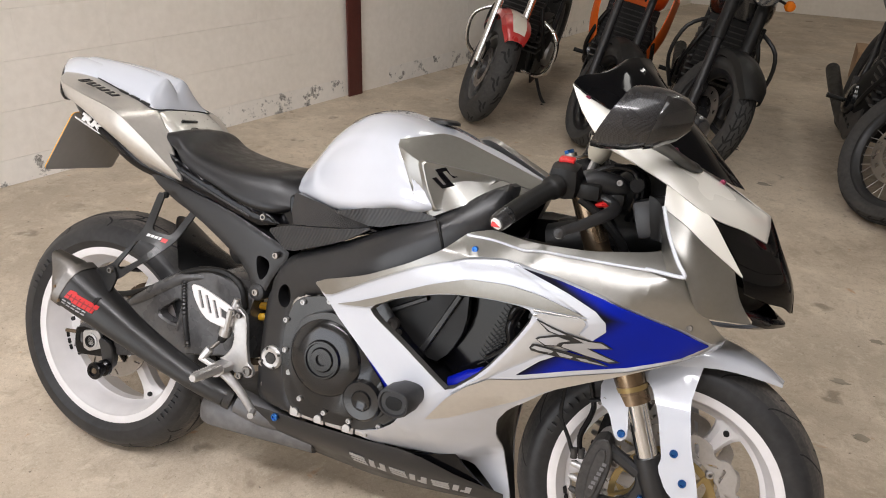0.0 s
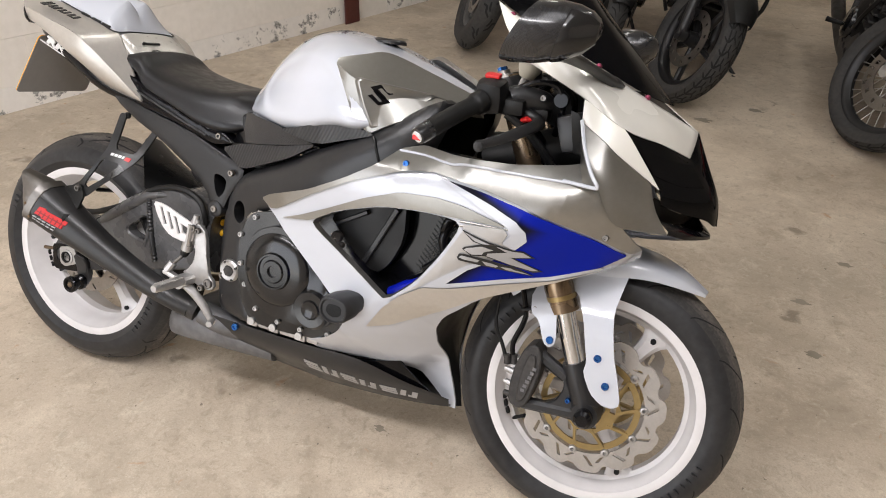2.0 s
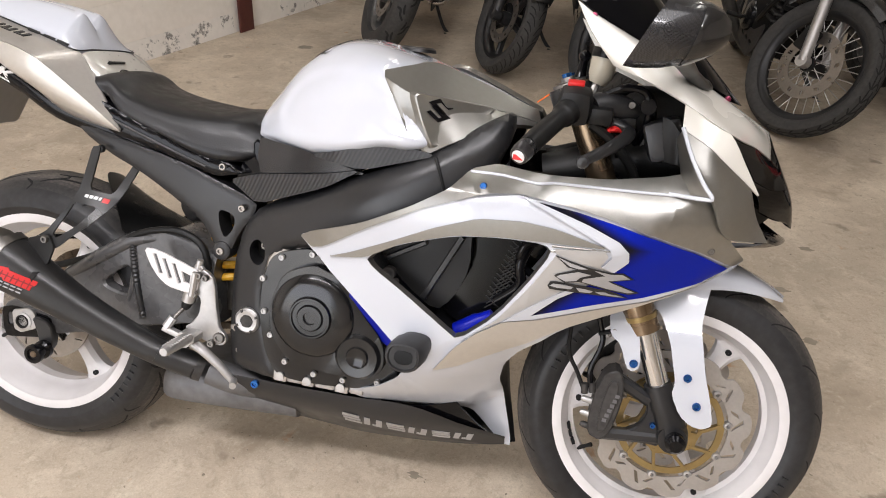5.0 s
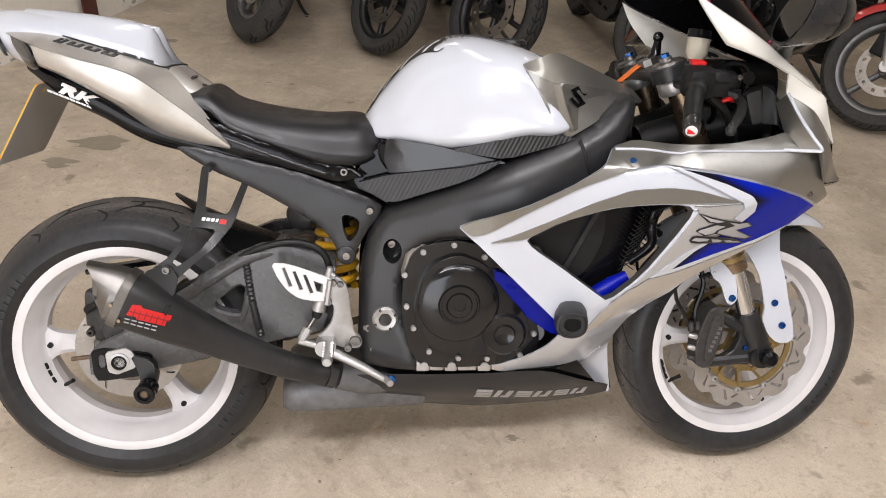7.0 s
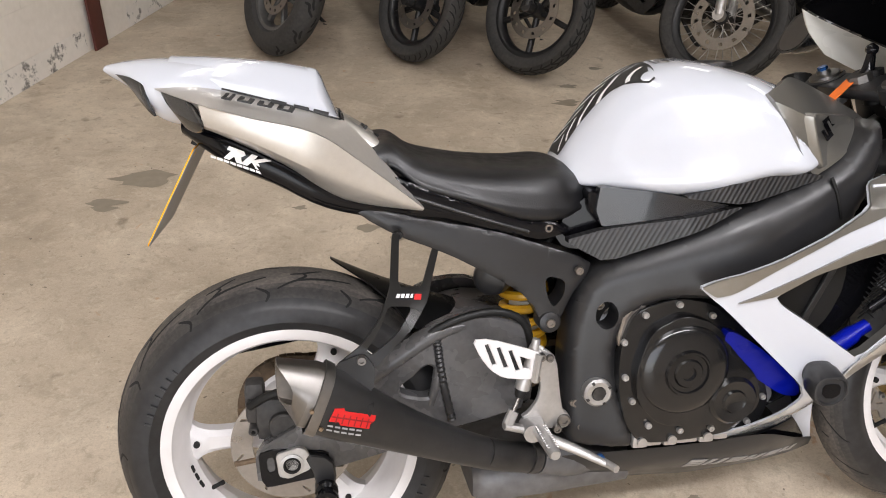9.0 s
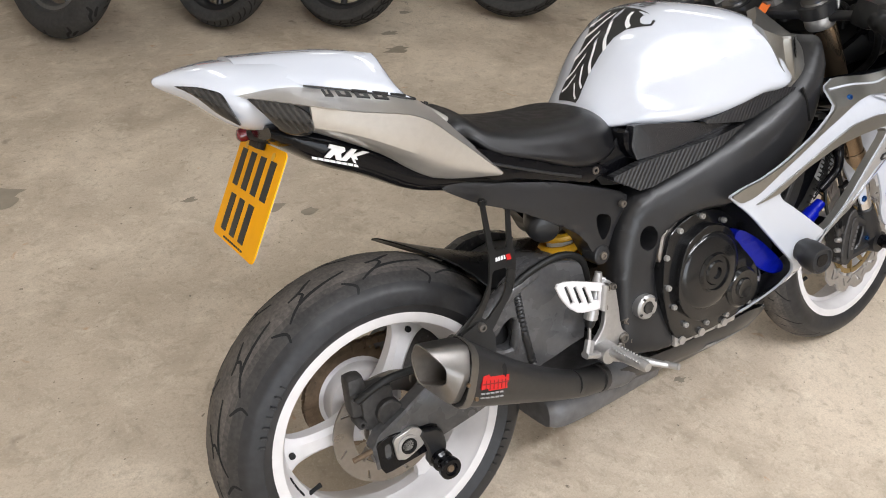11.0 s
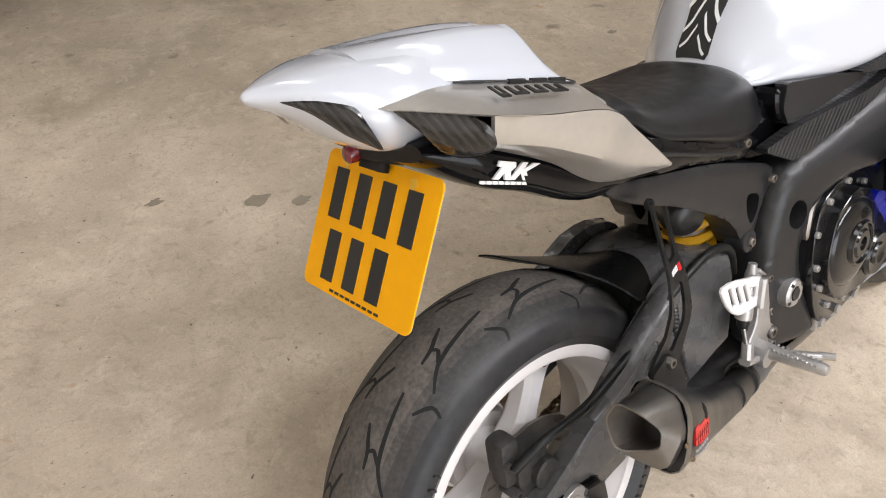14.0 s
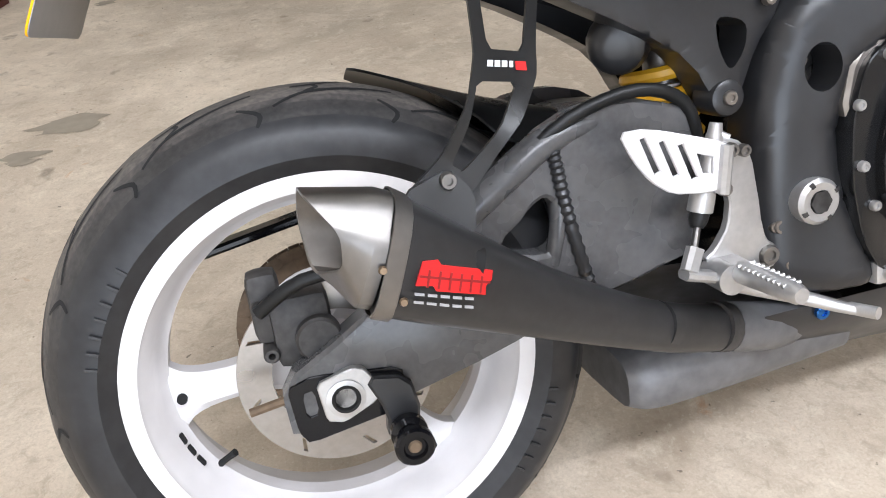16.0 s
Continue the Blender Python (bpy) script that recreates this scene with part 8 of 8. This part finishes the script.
screen_rows = [[(1.108, 0.203, 0.788), (1.145, 0.195, 0.768), (1.237, 0.171, 0.727), (1.324, 0.132, 0.687), (1.392, 0.08, 0.658), (1.43, 0.0, 0.645)],
               [(1.115, 0.18, 0.803), (1.16, 0.168, 0.795), (1.225, 0.145, 0.772), (1.28, 0.11, 0.75), (1.325, 0.065, 0.735), (1.345, 0, 0.728)],
               [(1.148, 0.14, 0.818), (1.17, 0.125, 0.83), (1.195, 0.1, 0.83), (1.225, 0.07, 0.825), (1.25, 0.04, 0.812), (1.264, 0, 0.8)],
               [(1.165, 0.085, 0.842), (1.172, 0.075, 0.85), (1.182, 0.06, 0.856), (1.192, 0.04, 0.86), (1.2, 0.02, 0.862), (1.207, 0, 0.864)]]
screen_ob = part("windscreen", patch(screen_rows, 4, 4, 0.003), TINTED, bike, "dark tinted double-bubble windscreen", 60)
other_side(screen_ob)
for x, y, z in ((1.138, -0.205, 0.764), (1.3, -0.155, 0.698), (1.389, -0.09, 0.655)):
    part("screen_screw", lathe([(0.0001, -0.004), (0.005, -0.003), (0.006, 0.003), (0.0001, 0.003)], 12, (x, y, z), False), PURPLE, screen_ob)

# Mirrors
for side in (-1, 1):
    shell = bmesh.new()
    rings = []
    for f, s, lift in ((0, 1.0, 0), (0.012, 1.03, 0), (0.04, 1.0, 0.002), (0.07, 0.88, 0.006), (0.095, 0.66, 0.01), (0.11, 0.38, 0.014), (0.116, 0.1, 0.016)):
        ring = []
        for k in range(28):
            a = 2 * math.pi * k / 28
            ca, sa = math.cos(a), math.sin(a)
            q = (abs(ca) ** 2.25 + abs(sa) ** 2.25) ** (-1 / 2.25)
            ring.append(Vector((1.216 + f + (0.12 - 0.2 * max(0, 1 - f / 0.045)) * 0.056 * q * ca * s + 0.5 * 0.05 * q * sa * s * (1 - f / 0.12), side * (0.378 - 0.25 * f + 0.056 * q * ca * s), 0.738 + lift + 0.05 * q * sa * s - 0.006 * ca)))
        rings.append(ring)
    vs = grid(shell, rings, closed=True)
    shell.faces.new(vs[-1])
    shell.faces.new(vs[0])
    mirror = part("mirror", shell, CARBON, bike, "carbon-patterned mirror with smoked indicator", 60)
    glass = bmesh.new()
    glass.faces.new([glass.verts.new(p - Vector((0.0015, 0, 0)) + (Vector((1.216, side * 0.378, 0.738)) - p) * 0.14) for p in rings[0]])
    part("mirror_glass", glass, MIRROR, mirror)
    flash = bmesh.new()
    core = Vector((1.25, side * 0.36, 0.745))
    low = [rings[2][n % 28].lerp(rings[3][n % 28], 0.7) for n in range(-6, 5)]
    grid(flash, [[p + (p - core).normalized() * 0.0018 for p in row] for row in [low] + [[ring[n % 28] for n in range(-6, 5)] for ring in rings[3:6]]])
    part("mirror_indicator", thicken(flash, Vector((-0.002, 0, 0))), SMOKED, mirror, "smoked indicator lens")
    arm = tube([(1.265, 0.34 * side, 0.712), (1.283, 0.28 * side, 0.704), (1.305, 0.21 * side, 0.69), (1.33, 0.16 * side, 0.674)], [0.022, 0.017, 0.014, 0.016], 14, 4, 0.6)
    tube([(1.302, 0.186 * side, 0.689), (1.312, 0.176 * side, 0.685), (1.335, 0.155 * side, 0.675), (1.349, 0.142 * side, 0.669)], [0.004, 0.014, 0.016, 0.005], 14, 3, 0.55, arm)
    part("mirror_stem", arm, BLACKSATIN, mirror)

# Side stand on the far side
stand = tube([(0.6, 0.13, -0.03), (0.62, 0.19, -0.14), (0.63, 0.25, -0.225)], [0.014, 0.012, 0.011], 10, 3)
block(stand, (0.605, 0.235, -0.243), (0.66, 0.28, -0.228), 0.004)
part("side_stand", stand, BLACKSATIN, bike)


# ---------------------------------------------------------------- the row of parked motorcycles behind
GREYTYRE = material("dusty_grey_tyre_rubber", (0.04, 0.038, 0.036), 0.75, 0, 60, 0.2, 0.15, wear=(0.022, 0.022, 0.022))
DARKRIM = material("black_cast_wheel", (0.014, 0.014, 0.015), 0.4, 0.2, 60, 0.15)
GREYRIM = material("dull_silver_wheel", (0.15, 0.15, 0.15), 0.4, 0.7, 60, 0.12)
ORANGE = material("orange_plastic", (0.75, 0.13, 0.01), 0.4, 0, 60, 0.05, 0, 0.3)
REDPAINT = material("red_motorcycle_paint", (0.42, 0.015, 0.015), 0.3, 0, 60, 0.05, 0, 0.8)
IVORY = material("ivory_motorcycle_paint", (0.7, 0.66, 0.56), 0.3, 0, 60, 0.04, 0, 0.8)
BLACKPAINT = material("black_motorcycle_paint", (0.01, 0.01, 0.011), 0.25, 0, 60, 0.1, 0, 0.8)
AMBER = material("amber_indicator_lens", (0.8, 0.2, 0.01), 0.2, 0, 60, 0.05, 0, 0.5)
HEADGLASS = material("headlamp_glass", (0.5, 0.5, 0.5), 0.08, 0.8, 60, 0.05)


def parked_motorcycle(name, label, at, heading, s):
    """A parked motorcycle from its front wheel's foot back; s: what sets this one apart."""
    root = new(name)
    tagged(root, label, "motorcycle", "row of parked motorcycles")
    R, half, wheelbase = s["radius"], s["half"], s.get("wheelbase", 1.45)
    lean = s.get("lean", 13)
    root.matrix_world = pose(at[0], at[1], 0, 0, 0, heading) @ pose(0, 0, 0, -lean, 0, 0)
    rise = half * 0.6 * (1 - math.cos(radians(lean))) + 0.001
    steer = Matrix.Translation((0, 0, R + rise)) @ Matrix.Rotation(radians(s.get("steer", 12)), 4, Vector((-0.42, 0, 0.9)))
    rimr = s.get("rim", 0.225)

    def add_wheel(label_name, m, wide, rr, rim):
        w = wide * 0.62
        bm = lathe([(rim, -w), (rim - 0.012, -w * 0.9), (rim - 0.028, -0.3 * w), (rim - 0.028, 0.3 * w), (rim - 0.012, w * 0.9), (rim, w), (rim + 0.008, w), (rim + 0.002, 0), (rim + 0.008, -w)], 56)
        lathe([(0.012, -0.06), (0.035, -0.06), (0.04, -0.02), (0.04, 0.02), (0.035, 0.06), (0.012, 0.06)], 24, bm=bm)
        bm.transform(m)
        ob = part(label_name, bm, s.get("rim_mat", DARKRIM), root)
        if s.get("wire"):
            kinds = []
            for b, y in ((0.5, 0.045), (-0.5, 0.045), (0.5, -0.045), (-0.5, -0.045)):
                kinds.append(tube([(0.035 * math.cos(b), y, 0.035 * math.sin(b)), (rim - 0.02, 0, 0)], 0.0022, 5, 1))
            kinds = [part("spoke", k, ALLOY, ob) for k in kinds]
            for k in range(32):
                turned = m @ Matrix.Rotation(2 * math.pi * k / 32, 4, "Y")
                if k < 4:
                    kinds[k].matrix_local = turned
                else:
                    placed(kinds[k % 4], "spoke", ob, turned)
        else:
            first = part("spoke", bar(bmesh.new(), (0.03, 0, 0), (rim - 0.02, 0, 0), 0.028, 0.034, (0, 1, 0), 0.25), s.get("rim_mat", DARKRIM), ob)
            first.matrix_local = m
            for k in range(1, s.get("spokes", 5)):
                placed(first, "spoke", ob, m @ Matrix.Rotation(2 * math.pi * k / s.get("spokes", 5), 4, "Y"))
        drop = rr - rim
        sec = [(rim + 0.004, -w * 0.95), (rim + 0.02, -wide * 0.9), (rim + drop * 0.45, -wide)]
        sec += [(rr - 0.3 * drop * (1 - math.cos(k / 6 * 1.3)) / (1 - math.cos(1.3)), wide * 0.94 * k / 6) for k in range(-6, 7)]
        sec += [(rim + drop * 0.45, wide), (rim + 0.02, wide * 0.9), (rim + 0.004, w * 0.95)]
        bm = lathe(sec, 80)
        bm.transform(m)
        part("tyre", bm, GREYTYRE, ob)
        paths, count, groove = s["tread"]
        tread(sec, rr, paths, count, groove * 1.6, m, ob)
        d = plate(polar([(k * 6, rim * 0.62) for k in range(60)]), -wide * 0.62 - 0.004, -wide * 0.62, 0, [polar([(k * 10, rim * 0.4) for k in range(36)]), *[polar([(k * 30 - 4, rim * 0.48), (k * 30 + 4, rim * 0.48), (k * 30 + 6, rim * 0.55), (k * 30 - 2, rim * 0.55)]) for k in range(12)]])
        d.transform(m)
        part("brake_disc", d, DISC, ob)
        return ob

    add_wheel("front_wheel", steer, half, R, rimr)
    rear = Matrix.Translation((-wheelbase, 0, s.get("rear_radius", 0.32) + rise))
    add_wheel("rear_wheel", rear, half * 1.25, s.get("rear_radius", 0.32), min(rimr, 0.23))
    for y in (-1, 1):
        leg = tube([(0.0, y * 0.095, 0), (-0.10, y * 0.095, 0.22), (-0.36, y * 0.095, 0.78)], [0.026, 0.026, 0.02], 14, 1)
        lathe([(0.0001, y * 0.07), (0.03, y * 0.07), (0.03, y * 0.115), (0.0001, y * 0.115)], 16, bm=leg)
        leg.transform(steer)
        fork = part("fork_leg", leg, s.get("fork", BLACKSATIN), root)
        upper_tube = tube([(-0.16, y * 0.095, 0.34), (-0.37, y * 0.095, 0.8)], 0.023 if s.get("gaiter") is None else 0.034, 14, 1)
        upper_tube.transform(steer)
        part("fork_tube", upper_tube, CHROME if s.get("gaiter") is None else BLACKMATT, fork)
    cal = bmesh.new()
    block(cal, (-0.11, -0.1, 0.03), (-0.03, -0.055, 0.14), 0.012)
    cal.transform(steer)
    part("brake_caliper", cal, DARKVOID, root)
    rows = []
    for k in range(13):
        a = radians(s.get("guard_from", 40) + (s.get("guard_to", 130) - s.get("guard_from", 40)) * k / 12)
        r, w = R + s.get("guard_gap", 0.03), half + 0.022
        w *= hermite(k / 12, (0, 0.6), (0.2, 1), (1, 1))
        rows.append([Vector(((r - d) * math.cos(a), y * w, (r - d) * math.sin(a))) for y, d in ((-1, 0.05), (-0.92, 0.018), (-0.5, 0.0), (0, -0.004), (0.5, 0.0), (0.92, 0.018), (1, 0.05))])
    bm = bmesh.new()
    grid(bm, rows)
    thicken(bm, Vector((0, 0, -0.003)))
    bm.transform(steer)
    guard = part("mudguard", bm, s.get("guard", BLACKMATT), root)
    if "guard_stripe" in s:
        bm = bmesh.new()
        grid(bm, [[(p - Vector()) * 1.006 for p in row[2:5]] for row in rows[1:]])
        bm.transform(steer)
        part("mudguard_stripe", bm, s["guard_stripe"], guard)
    top = s.get("top", 0.95)
    lamp_at = Vector((-0.2, 0, top - R + 0.0))
    bm = lathe([(0.0001, 0.09), (0.05, 0.085), (0.085, 0.04), (0.095, -0.02), (0.09, -0.03), (0.0001, -0.03)], 28, ring=False)
    bm.transform(steer @ Matrix.Translation(lamp_at) @ Matrix.Rotation(radians(90), 4, "Z"))
    head = part("headlamp", bm, s.get("lamp", BLACKPAINT), root)
    bm = lathe([(0.0001, -0.045), (0.05, -0.04), (0.086, -0.031), (0.0001, -0.03)], 28, ring=False)
    bm.transform(steer @ Matrix.Translation(lamp_at) @ Matrix.Rotation(radians(90), 4, "Z"))
    part("headlamp_glass", bm, HEADGLASS, head)
    for y in (-1, 1):
        bm = lathe([(0.0001, -0.02), (0.022, -0.016), (0.028, 0.0), (0.022, 0.02), (0.0001, 0.026)], 16, ring=False)
        bm.transform(steer @ Matrix.Translation(lamp_at + Vector((-0.02, 0.19 * y, -0.03))) @ Matrix.Rotation(radians(90), 4, "Z"))
        ind = part("indicator", bm, AMBER, root)
        bm = tube([lamp_at + Vector((-0.04, 0.09 * y, -0.03)), lamp_at + Vector((-0.03, 0.185 * y, -0.03))], 0.007, 8, 1)
        bm.transform(steer)
        part("indicator_stalk", bm, BLACKMATT, ind)
    bm = tube([lamp_at + Vector((-0.3, -0.38, 0.1)), lamp_at + Vector((-0.24, -0.28, 0.13)), lamp_at + Vector((-0.16, -0.08, 0.1)), lamp_at + Vector((-0.16, 0.08, 0.1)), lamp_at + Vector((-0.24, 0.28, 0.13)), lamp_at + Vector((-0.3, 0.38, 0.1))], 0.012, 10)
    bm.transform(steer)
    part("handlebar", bm, CHROME, root)
    zt = s.get("tank", 0.88)
    bm = body([(-1.0, [(0, zt - 0.1), (0.08, zt - 0.1), (0.1, zt - 0.12), (0.1, zt - 0.18), (0.05, zt - 0.2), (0, zt - 0.2)]),
               (-0.8, [(0, zt + 0.02), (0.1, zt), (0.15, zt - 0.05), (0.15, zt - 0.15), (0.08, zt - 0.2), (0, zt - 0.2)]),
               (-0.55, [(0, zt + 0.08), (0.1, zt + 0.06), (0.16, zt), (0.16, zt - 0.12), (0.08, zt - 0.18), (0, zt - 0.18)]),
               (-0.42, [(0, zt + 0.02), (0.06, zt), (0.1, zt - 0.04), (0.1, zt - 0.1), (0.05, zt - 0.14), (0, zt - 0.14)])], 4, 3)
    part("fuel_tank", bm, s.get("paint", BLACKPAINT), root)
    bm = body([(-1.75, [(0, 0.82), (0.08, 0.81), (0.1, 0.79), (0.1, 0.76), (0.05, 0.75), (0, 0.75)]), (-1.4, [(0, 0.83), (0.1, 0.82), (0.13, 0.79), (0.13, 0.75), (0.06, 0.73), (0, 0.73)]), (-0.95, [(0, 0.78), (0.09, 0.77), (0.12, 0.75), (0.12, 0.71), (0.06, 0.69), (0, 0.69)])], 4, 3)
    part("seat", bm, VINYL, root)
    bm = body([(-0.95, [(0, 0.5), (0.1, 0.5), (0.15, 0.45), (0.16, 0.35), (0.13, 0.24), (0, 0.22)]), (-0.7, [(0, 0.66), (0.12, 0.64), (0.18, 0.5), (0.18, 0.35), (0.13, 0.2), (0, 0.18)]), (-0.5, [(0, 0.62), (0.1, 0.6), (0.14, 0.5), (0.13, 0.34), (0.1, 0.24), (0, 0.22)])], 3, 3)
    motor = part("engine", bm, s.get("engine", DARKVOID), root)
    for k in range(7):
        z = 0.4 + 0.036 * k
        part("cylinder_fin", block(bmesh.new(), (-0.66, -0.17, z), (-0.4, 0.17, z + 0.012), 0.004), s.get("fins", GRIME), motor)
    cooler = bmesh.new()
    block(cooler, (-0.4, -0.15, 0.48), (-0.37, 0.15, 0.76), 0.006)
    part("oil_cooler", cooler, DARKVOID, motor)
    for k in range(9):
        part("cooler_fin", block(bmesh.new(), (-0.369, -0.14, 0.5 + 0.028 * k), (-0.362, 0.14, 0.506 + 0.028 * k), 0.0), GRIME, motor)
    for y in (-1, 1):
        bm = plate(rounded([(-0.9, 0.2), (-0.52, 0.17), (-0.42, 0.26), (-0.44, 0.38), (-0.6, 0.3), (-0.88, 0.28)], 1, 0.12), 0.17 * y - 0.003, 0.17 * y + 0.003, 0.001, [rounded([(x, 0.235), (x + 0.07, 0.23), (x + 0.075, 0.25), (x + 0.005, 0.255)], 1) for x in (-0.82, -0.71, -0.6)])
        part("skid_plate", bm, s.get("skid", GRIME), motor)
        hose = tube([(-0.38, 0.13 * y, 0.7), (-0.34, 0.17 * y, 0.6), (-0.42, 0.2 * y, 0.46), (-0.55, 0.19 * y, 0.36)], 0.012, 10)
        part("coolant_hose", hose, BLACKMATT, motor)
        guard_bar = tube([(-0.42, 0.12 * y, 0.74), (-0.36, 0.24 * y, 0.66), (-0.4, 0.27 * y, 0.48), (-0.5, 0.2 * y, 0.3)], 0.011, 10)
        if s.get("engine_guard"):
            part("engine_guard", guard_bar, BLACKSATIN, root)
        else:
            guard_bar.free()
        part("footrest_bracket", bar(bmesh.new(), (-0.95, 0.17 * y, 0.42), (-0.85, 0.17 * y, 0.28), 0.02, 0.04, (0, 1, 0), 0.2), GRIME, root)
    for y in (-1, 1):
        bm = lathe([(0.0001, 0.215 * y), (0.06, 0.213 * y), (0.08, 0.2 * y), (0.085, 0.15 * y), (0.0001, 0.15 * y)], 28, (-0.75, 0, 0.34), False)
        part("engine_cover", bm, s.get("cover", ENGINE), motor)
        bm = tube([(-0.45, 0.06 * y, 0.5), (-0.4, 0.09 * y, 0.35), (-0.48, 0.12 * y, 0.22), (-0.8, 0.14 * y, 0.17), (-1.3, 0.17 * y, 0.24), (-1.65, 0.19 * y, 0.3)], [0.02, 0.02, 0.021, 0.024, 0.04, 0.042], 14)
        if y < 0:
            part("exhaust_pipe", bm, s.get("pipe", STEEL), root)
        else:
            bm.free()
        bm = tube([(-0.42, 0.03 * y, 0.86), (-0.48, 0.1 * y, 0.55), (-0.52, 0.13 * y, 0.25), (-0.95, 0.14 * y, 0.2), (-1.05, 0.13 * y, 0.5), (-1.2, 0.12 * y, 0.7)], 0.016, 10)
        part("frame_tube", bm, BLACKSATIN, root)
        if s.get("shield"):
            bm = patch([[(-0.3, 0.2, zt - 0.02), (-0.45, 0.235, zt - 0.05), (-0.65, 0.22, zt - 0.05)], [(-0.28, 0.19, zt - 0.18), (-0.42, 0.23, zt - 0.25), (-0.58, 0.22, zt - 0.22)], [(-0.36, 0.16, zt - 0.34), (-0.44, 0.19, zt - 0.42), (-0.5, 0.19, zt - 0.38)]], 4, 4, 0.006)
            ob = part("radiator_shroud", bm, s["shield"], root)
            if y > 0:
                ob.data.transform(Matrix.Diagonal((1, -1, 1, 1)))
                ob.data.flip_normals()
        if s.get("crash_bar"):
            bm = tube([(-0.4, 0.08 * y, 0.62), (-0.38, 0.2 * y, 0.6), (-0.36, 0.29 * y, 0.52), (-0.37, 0.29 * y, 0.36), (-0.42, 0.22 * y, 0.27), (-0.5, 0.1 * y, 0.25)], 0.014, 12)
            part("crash_bar", bm, CHROME, root)
    bm = tube([(-0.72, 0.13, 0.24), (-0.6, 0.25, 0.1), (-0.56, 0.32, 0.055)], 0.011, 10)
    tube([(-0.56, 0.32, 0.055), (-0.49, 0.36, 0.06), (-0.52, 0.29, 0.066)], 0.008, 8, bm=bm)
    part("side_stand", bm, BLACKSATIN, root)
    bm = tube([(-0.85, -0.12, 0.3), (-0.85, -0.2, 0.3), (-0.85, -0.29, 0.3)], [0.01, 0.012, 0.014], 10, 1)
    part("footrest", bm, BLACKMATT, root)
    return root


CHUNKY = ([[(0, 0.1), (4, 0.45), (9, 0.55), (10, 0.85)], [(6, 0.15), (10, 0.3), (15, 0.35)]], 12, 0.011)
ROAD = ([[(0, 0.12), (8, 0.42), (12, 0.9)], [(-6, 0.3), (0, 0.55), (3, 0.9)]], 22, 0.006)
BLOCKS = ([[(0, 0.02), (5, 0.3), (0, 0.62), (4, 0.95)], [(5, 0.3), (11, 0.32)], [(0, 0.62), (11, 0.66)]], 30, 0.008)
parked_motorcycle("cruiser_motorcycle", "classic cruiser with red and ivory mudguard and chrome crash bar", (-0.24, 3.08), -86, dict(radius=0.33, half=0.068, rim=0.2, rim_mat=GREYRIM, spokes=7, tread=CHUNKY, guard=REDPAINT, guard_stripe=IVORY, guard_gap=0.04, guard_from=50, guard_to=150, paint=REDPAINT, lamp=CHROME, top=0.98, fork=CHROME, crash_bar=True, steer=28, wheelbase=1.6, cover=ALLOY))
parked_motorcycle("naked_motorcycle", "black and orange naked motorcycle with road tyres", (0.48, 2.97), -83, dict(radius=0.30, half=0.058, rim=0.218, tread=ROAD, guard=BLACKMATT, guard_to=118, pipe=BLACKMATT, paint=ORANGE, shield=ORANGE, top=0.95, steer=26))
parked_motorcycle("adventure_motorcycle", "black adventure motorcycle with chunky dual-sport tyres", (1.06, 2.76), -84, dict(radius=0.325, half=0.06, rim=0.238, tread=BLOCKS, guard=BLACKMATT, guard_to=120, paint=BLACKPAINT, gaiter=True, engine_guard=True, skid=GREYPANEL, pipe=BLACKMATT, top=0.98, steer=30, spokes=5))
parked_motorcycle("trail_motorcycle", "black trail motorcycle with wire-spoked wheels and silver fork", (1.98, 2.58), -86, dict(radius=0.335, half=0.052, rim=0.255, wire=True, tread=BLOCKS, guard=BLACKPAINT, guard_from=65, guard_to=150, guard_gap=0.045, fork=ALLOY, pipe=BLACKMATT, paint=BLACKPAINT, top=1.0, steer=38))
parked_motorcycle("red_motorcycle", "red touring motorcycle with silver wheels", (2.95, 2.13), -74, dict(radius=0.30, half=0.06, rim=0.22, rim_mat=GREYRIM, spokes=3, tread=ROAD, guard=REDPAINT, guard_to=150, paint=REDPAINT, fork=ALLOY, top=0.95, steer=32))

# A few things on the floor further back
crate = bmesh.new()
block(crate, (1.95, 5.3, 0.001), (2.5, 5.7, 0.26), 0.006)
tagged(part("cardboard_box", crate, material("brown_cardboard", (0.30, 0.19, 0.11), 0.85, 0, 40, 0.1, 0.1)), "brown cardboard box standing on the concrete", "box")
# Unseen battens added to carry the fill tubes
for tx, ty in FILL_TUBES:
    lampbody = bmesh.new()
    block(lampbody, (tx - 0.09, ty - 0.78, 3.74), (tx + 0.09, ty + 0.78, 3.82), 0.01)
    batten = tagged(part("fill_tube_batten", lampbody, WHITEPRINT), "unseen white batten added as a fill light below the ceiling", "ceiling light", "ceiling lights")
    rod = tube([(tx, ty - 0.6, 3.81), (tx, ty - 0.6, 3.951)], 0.008, 8, 1)
    tube([(tx, ty + 0.6, 3.81), (tx, ty + 0.6, 3.951)], 0.008, 8, 1, bm=rod)
    part("hanging_rod", rod, STEEL, batten)
for tx, ty in STRIPS:
    lampbody = bmesh.new()
    block(lampbody, (tx - 0.75, ty - 0.13, 2.845), (tx + 0.75, ty + 0.13, 2.91), 0.01)
    batten = tagged(part("strip_light", lampbody, WHITEPRINT), "white strip light hung over the motorcycle", "ceiling light", "ceiling lights")
    for dx in (-0.6, 0.6):
        part("hanging_rod", tube([(tx + dx, ty, 2.9), (tx + dx, ty, 3.951)], 0.006, 8, 1), STEEL, batten)
